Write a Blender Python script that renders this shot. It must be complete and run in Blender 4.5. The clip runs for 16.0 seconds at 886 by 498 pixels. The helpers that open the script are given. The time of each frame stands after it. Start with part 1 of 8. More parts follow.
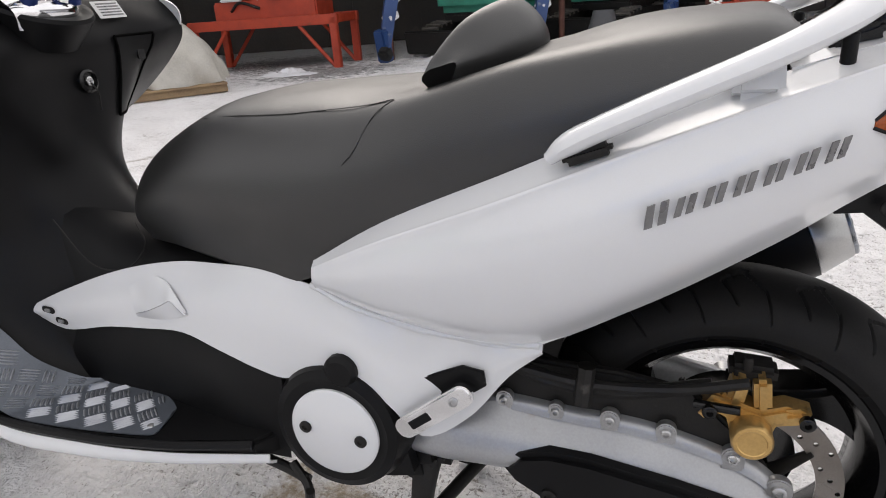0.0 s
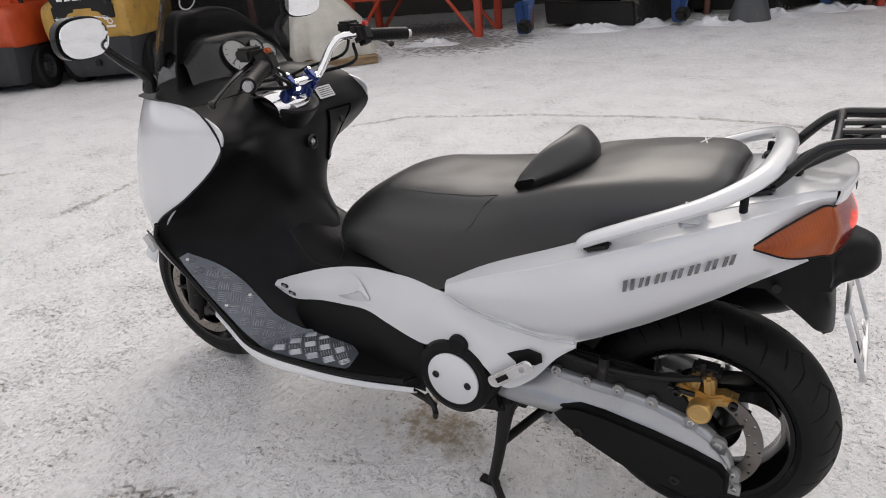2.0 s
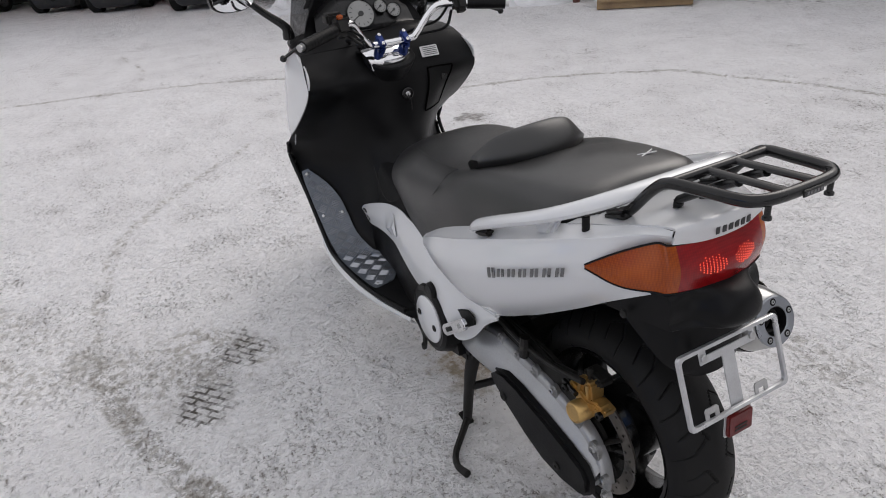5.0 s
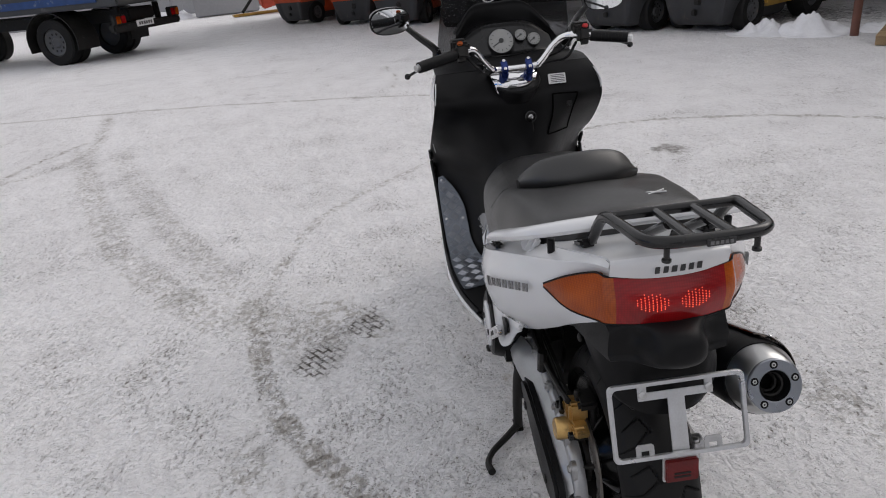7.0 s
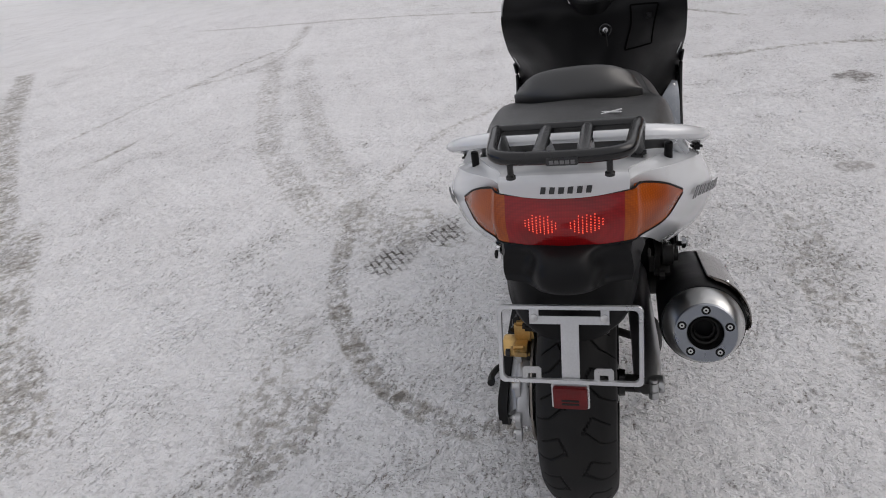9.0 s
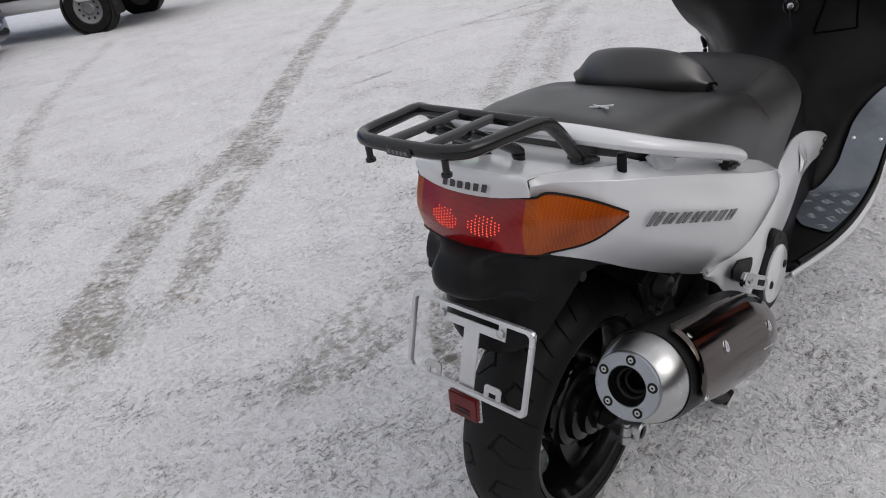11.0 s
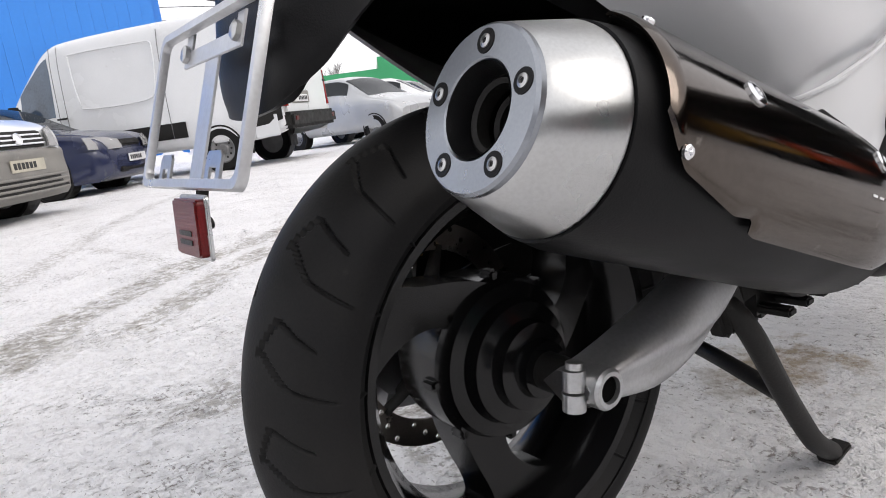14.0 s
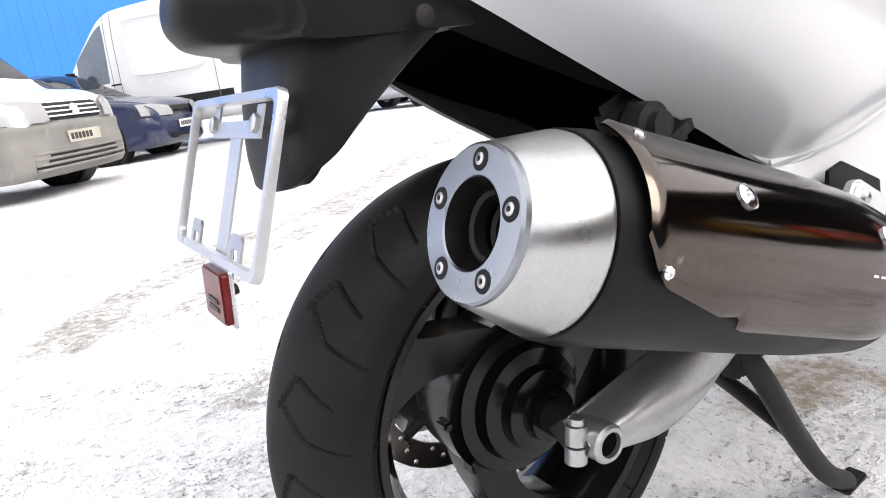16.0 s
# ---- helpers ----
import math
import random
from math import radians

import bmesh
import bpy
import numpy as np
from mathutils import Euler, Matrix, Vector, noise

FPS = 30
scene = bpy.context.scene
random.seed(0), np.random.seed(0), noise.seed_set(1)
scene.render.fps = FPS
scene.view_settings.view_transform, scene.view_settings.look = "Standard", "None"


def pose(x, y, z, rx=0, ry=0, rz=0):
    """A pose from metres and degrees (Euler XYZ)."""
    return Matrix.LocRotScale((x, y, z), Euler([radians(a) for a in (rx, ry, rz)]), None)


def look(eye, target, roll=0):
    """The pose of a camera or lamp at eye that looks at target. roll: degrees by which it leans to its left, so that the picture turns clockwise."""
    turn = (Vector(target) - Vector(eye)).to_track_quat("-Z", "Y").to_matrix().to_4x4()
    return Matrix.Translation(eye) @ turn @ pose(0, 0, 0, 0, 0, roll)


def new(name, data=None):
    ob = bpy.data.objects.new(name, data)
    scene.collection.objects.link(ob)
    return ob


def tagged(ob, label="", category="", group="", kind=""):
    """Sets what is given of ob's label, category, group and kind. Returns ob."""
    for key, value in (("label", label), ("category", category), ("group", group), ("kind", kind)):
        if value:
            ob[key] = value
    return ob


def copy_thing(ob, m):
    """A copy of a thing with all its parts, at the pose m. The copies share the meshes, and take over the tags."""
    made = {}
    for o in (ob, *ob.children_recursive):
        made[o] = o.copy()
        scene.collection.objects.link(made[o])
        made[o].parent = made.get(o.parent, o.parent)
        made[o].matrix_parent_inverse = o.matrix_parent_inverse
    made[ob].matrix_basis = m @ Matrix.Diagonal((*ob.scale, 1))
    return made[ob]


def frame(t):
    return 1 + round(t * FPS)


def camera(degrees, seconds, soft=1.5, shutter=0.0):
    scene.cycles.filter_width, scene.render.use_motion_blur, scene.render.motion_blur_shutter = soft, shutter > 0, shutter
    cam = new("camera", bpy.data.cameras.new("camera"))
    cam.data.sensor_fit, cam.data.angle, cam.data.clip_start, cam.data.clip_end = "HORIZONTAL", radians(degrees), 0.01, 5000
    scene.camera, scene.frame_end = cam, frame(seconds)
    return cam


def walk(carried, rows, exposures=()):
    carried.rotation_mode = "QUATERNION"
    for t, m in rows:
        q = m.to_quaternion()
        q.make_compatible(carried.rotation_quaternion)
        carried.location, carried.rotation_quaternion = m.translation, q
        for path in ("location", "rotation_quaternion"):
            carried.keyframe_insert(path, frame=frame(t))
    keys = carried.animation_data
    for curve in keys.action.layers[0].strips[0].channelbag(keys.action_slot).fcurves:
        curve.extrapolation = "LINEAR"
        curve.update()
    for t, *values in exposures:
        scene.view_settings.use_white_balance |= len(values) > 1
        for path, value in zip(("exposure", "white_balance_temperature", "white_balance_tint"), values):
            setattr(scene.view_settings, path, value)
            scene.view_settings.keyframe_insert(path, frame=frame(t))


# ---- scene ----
from mathutils import geometry

cam = camera(67.6, 16.0, soft=1.0)
PATH = [
    (0, (-0.065, -0.876, 0.9), (-0.722, 0.867, 0.172), -4.2),
    (0.5, (-0.064, -0.998, 1.022), (-0.766, 0.702, 0.236), -4.0),
    (1, (-0.038, -1.135, 1.103), (-0.857, 0.521, 0.337), -4.6),
    (1.5, (0.043, -1.231, 1.181), (-0.869, 0.344, 0.351), -5.4),
    (2, (0.202, -1.279, 1.252), (-0.789, 0.246, 0.421), -5.1),
    (2.5, (0.34, -1.314, 1.293), (-0.713, 0.162, 0.448), -4.4),
    (3, (0.439, -1.249, 1.325), (-0.73, 0.104, 0.428), -4.9),
    (3.2, (0.481, -1.215, 1.328), (-0.767, 0.068, 0.436), -5.0),
    (5.3, (0.917, -0.756, 1.326), (-0.749, -0.103, 0.432), -6.7),
    (5.5, (0.951, -0.717, 1.334), (-0.768, -0.157, 0.479), -7.2),
    (6, (1.052, -0.597, 1.34), (-0.749, -0.223, 0.555), -6.5),
    (6.5, (1.138, -0.509, 1.342), (-0.697, -0.296, 0.575), -6.7),
    (7, (1.155, -0.415, 1.326), (-0.671, -0.323, 0.515), -6.2),
    (7.5, (1.155, -0.296, 1.317), (-0.624, -0.3, 0.404), -6.6),
    (8, (1.181, -0.171, 1.284), (-0.558, -0.313, 0.306), -7.2),
    (8.5, (1.196, -0.043, 1.257), (-0.523, -0.39, 0.297), -8.9),
    (8.7, (1.186, 0.01, 1.26), (-0.521, -0.409, 0.307), -9.1),
    (10.8, (0.921, 0.55, 1.209), (-0.359, -0.644, 0.24), -9.6),
    (11, (0.853, 0.584, 1.197), (-0.372, -0.673, 0.24), -9.6),
    (11.5, (0.708, 0.638, 1.155), (-0.382, -0.817, 0.322), -10.4),
    (12, (0.586, 0.683, 1.079), (-0.411, -0.856, 0.281), -7.9),
    (12.5, (0.513, 0.661, 0.918), (-0.403, -0.973, 0.217), -8.1),
    (13, (0.47, 0.616, 0.717), (-0.571, -0.989, 0.133), -6.8),
    (13.5, (0.453, 0.568, 0.597), (-0.634, -1.047, 0.139), -7.6),
    (14, (0.442, 0.526, 0.534), (-0.709, -1.056, 0.118), -8.0),
    (14.5, (0.422, 0.498, 0.494), (-0.69, -1.103, 0.045), -9.1),
    (15, (0.412, 0.502, 0.502), (-0.735, -1.077, 0.063), -8.4),
    (15.5, (0.417, 0.521, 0.533), (-0.712, -1.073, 0.104), -7.9),
    (16, (0.413, 0.558, 0.622), (-0.602, -1.089, 0.113), -8.2),
]
walk(cam, [(t, look(eye, target, roll)) for t, eye, target, roll in PATH],
     exposures=[(0.0, 0.62, 6700, 10), (1.0, 0.58, 6700, 10), (2.0, 0.37, 6690, 10), (3.0, 0.24, 6660, 10), (5.5, 0.04, 6450, 10), (6.5, -0.02, 6450, 10), (8.5, -0.05, 6440, 10), (11.0, -0.02, 6370, 9.5), (12.5, 0.11, 6360, 9.5),
                (13.5, 0.46, 6480, 10), (14.0, 0.67, 6500, 10), (14.5, 0.99, 6500, 10), (15.0, 1.27, 6500, 10), (15.5, 1.42, 6550, 10), (16.0, 1.38, 6500, 10)])

# ---- world, sun ----
world = bpy.data.worlds.new("overcast_sky")
scene.world = world
world.use_nodes = True
wn, wl = world.node_tree.nodes, world.node_tree.links
wbg = wn["Background"]
sky = wn.new("ShaderNodeTexSky")
sky.sky_type, sky.sun_disc = "NISHITA", False
sky.sun_elevation, sky.sun_rotation = radians(40), radians(337)
sky.dust_density, sky.air_density = 6.0, 1.0
skymix = wn.new("ShaderNodeMix")
skymix.data_type = "RGBA"
skymix.inputs[0].default_value = 0.86
skymix.inputs[7].default_value = (9.85, 9.72, 10.0, 1)
wl.new(sky.outputs[0], skymix.inputs[6])
wl.new(skymix.outputs[2], wbg.inputs[0])
wbg.inputs[1].default_value = 0.09
sun = new("sun", bpy.data.lights.new("sun", "SUN"))
sun.data.energy, sun.data.angle, sun.data.color = 0.68, radians(32), (1.0, 0.95, 0.915)
sun.matrix_world = look((-2.6, 6.2, 5.6), (0, 0, 0))

# ---- materials ----
def shader(name):
    m = bpy.data.materials.new(name)
    m.use_nodes = True
    t = m.node_tree
    return m, t.nodes, t.links, t.nodes["Principled BSDF"]


def surface(name, a, b=None, rough=0.5, metal=0.0, coarse=6.0, fine=180.0, bump=0.1, depth=0.001, spread=0.1, coat=0.0,
            spots=None, spot_size=14.0, spot_at=0.62, vary=0.0, aniso=0.0, spec=0.5):
    """Two-scale noise between two colours, uneven gloss, fine relief and, where spots is a colour, stains of it."""
    m, n, l, p = shader(name)
    b = b or tuple(c * 0.8 for c in a)
    co = n.new("ShaderNodeTexCoord")
    big, small = n.new("ShaderNodeTexNoise"), n.new("ShaderNodeTexNoise")
    for node, s, d in ((big, coarse, 5), (small, fine, 3)):
        node.inputs["Scale"].default_value, node.inputs["Detail"].default_value = s, d
        l.new(co.outputs["Object"], node.inputs["Vector"])
    add = n.new("ShaderNodeMath")
    add.operation = "MULTIPLY_ADD"
    l.new(small.outputs["Fac"], add.inputs[0])
    add.inputs[1].default_value = 0.4
    l.new(big.outputs["Fac"], add.inputs[2])
    span = n.new("ShaderNodeMapRange")
    span.inputs[1].default_value, span.inputs[2].default_value = 0.5, 0.9
    l.new(add.outputs[0], span.inputs[0])
    mix = n.new("ShaderNodeMix")
    mix.data_type = "RGBA"
    mix.inputs[6].default_value, mix.inputs[7].default_value = (*a, 1), (*b, 1)
    l.new(span.outputs[0], mix.inputs[0])
    colour = mix.outputs[2]
    if spots:
        st = n.new("ShaderNodeTexNoise")
        st.inputs["Scale"].default_value, st.inputs["Detail"].default_value = spot_size, 8
        st.inputs["Roughness"].default_value = 0.65
        l.new(co.outputs["Object"], st.inputs["Vector"])
        sr = n.new("ShaderNodeMapRange")
        sr.inputs[1].default_value, sr.inputs[2].default_value = spot_at, spot_at + 0.12
        l.new(st.outputs["Fac"], sr.inputs[0])
        m2 = n.new("ShaderNodeMix")
        m2.data_type = "RGBA"
        m2.inputs[7].default_value = (*spots, 1)
        l.new(sr.outputs[0], m2.inputs[0])
        l.new(colour, m2.inputs[6])
        colour = m2.outputs[2]
    if vary:
        info, hv = n.new("ShaderNodeObjectInfo"), n.new("ShaderNodeHueSaturation")
        vr = n.new("ShaderNodeMapRange")
        vr.inputs[3].default_value, vr.inputs[4].default_value = 1 - vary, 1 + vary
        l.new(info.outputs["Random"], vr.inputs[0])
        l.new(vr.outputs[0], hv.inputs["Value"])
        l.new(colour, hv.inputs["Color"])
        colour = hv.outputs[0]
    l.new(colour, p.inputs["Base Color"])
    rr = n.new("ShaderNodeMapRange")
    rr.inputs[1].default_value, rr.inputs[2].default_value = 0.3, 0.7
    rr.inputs[3].default_value, rr.inputs[4].default_value = max(0.02, rough - spread), min(1, rough + spread)
    l.new(big.outputs["Fac"], rr.inputs[0])
    l.new(rr.outputs[0], p.inputs["Roughness"])
    p.inputs["Metallic"].default_value = metal
    p.inputs["Specular IOR Level"].default_value = spec
    p.inputs["Coat Weight"].default_value = coat
    p.inputs["Coat Roughness"].default_value = 0.08
    p.inputs["Anisotropic"].default_value = aniso
    if bump:
        bp = n.new("ShaderNodeBump")
        bp.inputs["Strength"].default_value, bp.inputs["Distance"].default_value = bump, depth
        l.new(small.outputs["Fac"], bp.inputs["Height"])
        l.new(bp.outputs[0], p.inputs["Normal"])
    return m


WHITE = surface("pearl_white_paint", (0.66, 0.668, 0.68), (0.62, 0.628, 0.64), 0.22, 0.0, 3, 900, 0.03, 0.0004, 0.05, coat=0.6,
                spots=(0.54, 0.54, 0.535), spot_size=9, spot_at=0.66)
BLACK = surface("black_grained_plastic", (0.0045, 0.0045, 0.005), (0.008, 0.008, 0.0085), 0.42, 0, 7, 700, 0.35, 0.0006, 0.1,
                spots=(0.018, 0.018, 0.018), spot_size=24, spot_at=0.66, spec=0.16)
GLOSS = surface("black_gloss_plastic", (0.007, 0.007, 0.0075), (0.011, 0.011, 0.011), 0.24, 0, 8, 500, 0.1, 0.0004, 0.08, spec=0.4)
VINYL = surface("black_seat_vinyl", (0.008, 0.0079, 0.0078), (0.005, 0.005, 0.005), 0.38, 0, 5, 850, 0.4, 0.0006, 0.07,
                spots=(0.02, 0.0195, 0.019), spot_size=13, spot_at=0.66, spec=0.8)
CHROME = surface("chrome", (0.85, 0.85, 0.86), (0.75, 0.75, 0.76), 0.09, 1, 12, 300, 0.02, 0.0003, 0.05)
ALU = surface("cast_aluminium", (0.50, 0.505, 0.51), (0.36, 0.36, 0.365), 0.36, 0.85, 9, 260, 0.25, 0.0008, 0.1,
              spots=(0.36, 0.35, 0.33), spot_size=20, spot_at=0.62)
BRUSHED = surface("brushed_aluminium", (0.54, 0.545, 0.54), (0.42, 0.42, 0.415), 0.33, 1, 6, 420, 0.14, 0.0004, 0.06, aniso=0.6)
SILVER = surface("silver_painted_casting", (0.40, 0.405, 0.415), (0.31, 0.315, 0.325), 0.34, 0.5, 5, 300, 0.12, 0.0005, 0.08,
                 spots=(0.28, 0.26, 0.24), spot_size=12, spot_at=0.62)
BRONZE = surface("dark_mirror_steel", (0.120, 0.102, 0.089), (0.088, 0.075, 0.065), 0.12, 1, 8, 200, 0.04, 0.0004, 0.06,
                 spots=(0.42, 0.38, 0.34), spot_size=26, spot_at=0.66)
GOLD = surface("gold_anodised_metal", (0.60, 0.39, 0.15), (0.42, 0.27, 0.10), 0.36, 0.8, 14, 260, 0.15, 0.0005, 0.1,
               spots=(0.22, 0.16, 0.08), spot_size=30, spot_at=0.6)
RUBBER = surface("tyre_rubber", (0.008, 0.008, 0.0085), (0.016, 0.0155, 0.015), 0.58, 0, 9, 420, 0.3, 0.0008, 0.1,
                 spots=(0.05, 0.048, 0.045), spot_size=16, spot_at=0.66, spec=0.14)
RIM = surface("black_painted_rim", (0.004, 0.004, 0.0045), (0.004, 0.004, 0.004), 0.17, 0, 7, 260, 0.06, 0.0004, 0.08,
              spots=(0.012, 0.0115, 0.011), spot_size=22, spot_at=0.70, spec=0.33)
DISC = surface("brake_disc_steel", (0.28, 0.26, 0.24), (0.19, 0.17, 0.15), 0.33, 1, 14, 500, 0.15, 0.0003, 0.1,
               spots=(0.2, 0.16, 0.13), spot_size=20, spot_at=0.6)
STEEL = surface("zinc_plated_steel", (0.55, 0.55, 0.55), (0.42, 0.42, 0.42), 0.32, 0.9, 14, 300, 0.1, 0.0004, 0.1)
SOOT = surface("grimy_black_metal", (0.009, 0.0085, 0.008), (0.018, 0.017, 0.016), 0.55, 0.1, 10, 300, 0.4, 0.001, 0.15,
               spots=(0.07, 0.065, 0.06), spot_size=18, spot_at=0.62, spec=0.3)
PLATE = surface("tread_plate_aluminium", (0.13, 0.145, 0.17), (0.095, 0.107, 0.125), 0.4, 0.35, 9, 300, 0.1, 0.0005, 0.1,
                spots=(0.25, 0.25, 0.25), spot_size=16, spot_at=0.64)
TREADBAR = surface("worn_bar_aluminium", (0.42, 0.435, 0.46), (0.33, 0.34, 0.37), 0.42, 0.7, 30, 300, 0.1, 0.0003, 0.1)
FACE = surface("satin_ring_plate", (0.34, 0.36, 0.39), (0.28, 0.295, 0.32), 0.3, 1, 8, 500, 0.06, 0.0003, 0.05)
RIMALU = surface("dull_plated_frame", (0.62, 0.63, 0.64), (0.5, 0.5, 0.51), 0.34, 0.75, 14, 300, 0.1, 0.0004, 0.1)
BLUE = surface("blue_anodised_clamp", (0.02, 0.045, 0.2), (0.015, 0.03, 0.13), 0.25, 0.6, 14, 260, 0.05, 0.0004, 0.05)
GREYMARK = surface("grey_emblem_foil", (0.14, 0.14, 0.145), (0.2, 0.2, 0.2), 0.3, 0.6, 60, 300, 0.05, 0.0003, 0.05)
DARKMARK = surface("black_emblem_foil", (0.02, 0.02, 0.022), (0.03, 0.03, 0.03), 0.4)
LIGHTMARK = surface("white_print", (0.75, 0.75, 0.75), (0.65, 0.65, 0.65), 0.5)
REDPLASTIC = surface("red_switch_plastic", (0.5, 0.02, 0.02), (0.4, 0.015, 0.015), 0.35)
DIAL = surface("white_gauge_face", (0.36, 0.36, 0.35), (0.3, 0.3, 0.29), 0.4)
GAP = surface("dark_panel_gap", (0.0015, 0.0015, 0.0015), (0.002, 0.002, 0.002), 0.9, spec=0.05)


def lens_mat(name, a, b, scale, coat=0.15, rough=0.18):
    """Moulded lamp plastic: a small prism grid under a glossy outer skin."""
    m, n, l, p = shader(name)
    co, vo = n.new("ShaderNodeTexCoord"), n.new("ShaderNodeTexVoronoi")
    vo.inputs["Scale"].default_value, vo.inputs["Randomness"].default_value = scale, 0.0
    l.new(co.outputs["Object"], vo.inputs["Vector"])
    no = n.new("ShaderNodeTexNoise")
    no.inputs["Scale"].default_value = 14
    l.new(co.outputs["Object"], no.inputs["Vector"])
    mix = n.new("ShaderNodeMix")
    mix.data_type = "RGBA"
    mix.inputs[6].default_value, mix.inputs[7].default_value = (*a, 1), (*b, 1)
    ad = n.new("ShaderNodeMath")
    ad.operation = "MULTIPLY_ADD"
    l.new(vo.outputs["Distance"], ad.inputs[0])
    ad.inputs[1].default_value = 0.5
    l.new(no.outputs["Fac"], ad.inputs[2])
    rg = n.new("ShaderNodeMapRange")
    rg.inputs[1].default_value, rg.inputs[2].default_value = 0.4, 1.0
    l.new(ad.outputs[0], rg.inputs[0])
    l.new(rg.outputs[0], mix.inputs[0])
    l.new(mix.outputs[2], p.inputs["Base Color"])
    p.inputs["Roughness"].default_value, p.inputs["Coat Weight"].default_value = rough, coat
    p.inputs["Specular IOR Level"].default_value = 0.35
    p.inputs["Coat Roughness"].default_value = 0.03
    p.inputs["Subsurface Weight"].default_value = 0.04
    p.inputs["Subsurface Radius"].default_value = (0.02, 0.004, 0.002)
    bp = n.new("ShaderNodeBump")
    bp.inputs["Strength"].default_value, bp.inputs["Distance"].default_value = 0.25, 0.001
    l.new(vo.outputs["Distance"], bp.inputs["Height"])
    l.new(bp.outputs[0], p.inputs["Normal"])
    return m


LENS_RED = lens_mat("red_lamp_lens", (0.30, 0.006, 0.008), (0.15, 0.003, 0.004), 230)
LENS_AMBER = lens_mat("amber_lamp_lens", (0.42, 0.082, 0.003), (0.20, 0.032, 0.002), 260)
REFLEX = lens_mat("red_reflex", (0.13, 0.004, 0.005), (0.06, 0.002, 0.002), 380, 0.0, 0.3)


def glow_mat(name, colour, power):
    m, n, l, p = shader(name)
    p.inputs["Base Color"].default_value = (*colour, 1)
    p.inputs["Emission Color"].default_value = (*colour, 1)
    p.inputs["Emission Strength"].default_value = power
    return m


GLOW = glow_mat("lit_brake_filament", (1.0, 0.07, 0.03), 1.5)


def glass_mat(name, colour, clear, rough=0.04):
    m, n, l, p = shader(name)
    p.inputs["Base Color"].default_value = (*colour, 1)
    p.inputs["Roughness"].default_value = rough
    tr, mx = n.new("ShaderNodeBsdfTransparent"), n.new("ShaderNodeMixShader")
    tr.inputs[0].default_value = (*[min(1, 0.55 + c) for c in colour], 1)
    no, rg = n.new("ShaderNodeTexNoise"), n.new("ShaderNodeMapRange")
    no.inputs["Scale"].default_value, no.inputs["Detail"].default_value = 7, 6
    rg.inputs[3].default_value, rg.inputs[4].default_value = clear + 0.08, clear - 0.08
    co = n.new("ShaderNodeTexCoord")
    l.new(co.outputs["Object"], no.inputs["Vector"])
    l.new(no.outputs["Fac"], rg.inputs[0])
    l.new(rg.outputs[0], mx.inputs[0])
    l.new(p.outputs[0], mx.inputs[1])
    l.new(tr.outputs[0], mx.inputs[2])
    l.new(mx.outputs[0], n["Material Output"].inputs["Surface"])
    return m


SCREEN = glass_mat("smoked_screen", (0.05, 0.05, 0.052), 0.70)
CARGLASS = glass_mat("car_glass", (0.02, 0.025, 0.03), 0.35, 0.03)
CLEAR = glass_mat("clear_lamp_glass", (0.5, 0.5, 0.5), 0.45)
MIRROR = surface("mirror_glass", (0.86, 0.88, 0.9), (0.84, 0.86, 0.88), 0.02, 1, 4, 50, 0, 0, 0.01)

# ---- shape helpers ----
def cr(points, n):
    """n points on a smooth curve through the given ones."""
    p = np.asarray(points, float)
    if len(p) == 2:
        return p[0] + np.linspace(0, 1, n)[:, None] * (p[1] - p[0])
    p = np.vstack([2 * p[0] - p[1], p, 2 * p[-1] - p[-2]])
    u = np.linspace(0, len(p) - 3, n)
    i = np.minimum(u.astype(int), len(p) - 4)
    f = (u - i)[:, None]
    a, b, c, d = p[i], p[i + 1], p[i + 2], p[i + 3]
    return 0.5 * (2 * b + (c - a) * f + (2 * a - 5 * b + 4 * c - d) * f * f + (3 * b - a - 3 * c + d) * f ** 3)


def skin(net, nu, nv):
    """A smooth surface through a net of rows of points, as nu x nv places."""
    rows = np.array([cr(r, nv) for r in net])
    return np.stack([cr(rows[:, j], nu) for j in range(nv)], 1)


def grid(bm, a, close_u=False, close_v=False):
    nu, nv = a.shape[:2]
    vs = [[bm.verts.new(a[i, j]) for j in range(nv)] for i in range(nu)]
    for i in range(nu if close_u else nu - 1):
        for j in range(nv if close_v else nv - 1):
            q = [vs[i][j], vs[(i + 1) % nu][j], vs[(i + 1) % nu][(j + 1) % nv], vs[i][(j + 1) % nv]]
            if len(set(q)) == 4:
                bm.faces.new(q)
    return vs


def shell(bm, a, t):
    """A plate of thickness t on one side of the surface a."""
    gu, gv = np.gradient(a, axis=0), np.gradient(a, axis=1)
    nrm = np.cross(gu, gv)
    nrm /= np.linalg.norm(nrm, axis=2, keepdims=True) + 1e-9
    b = a - nrm * t
    v0, v1 = grid(bm, a), grid(bm, b)
    nu, nv = a.shape[:2]
    rim = [(i, 0) for i in range(nu)] + [(nu - 1, j) for j in range(1, nv)] + [(i, nv - 1) for i in range(nu - 2, -1, -1)] + [(0, j) for j in range(nv - 2, 0, -1)]
    for k in range(len(rim)):
        (i, j), (m, n) = rim[k], rim[(k + 1) % len(rim)]
        bm.faces.new((v0[i][j], v0[m][n], v1[m][n], v1[i][j]))


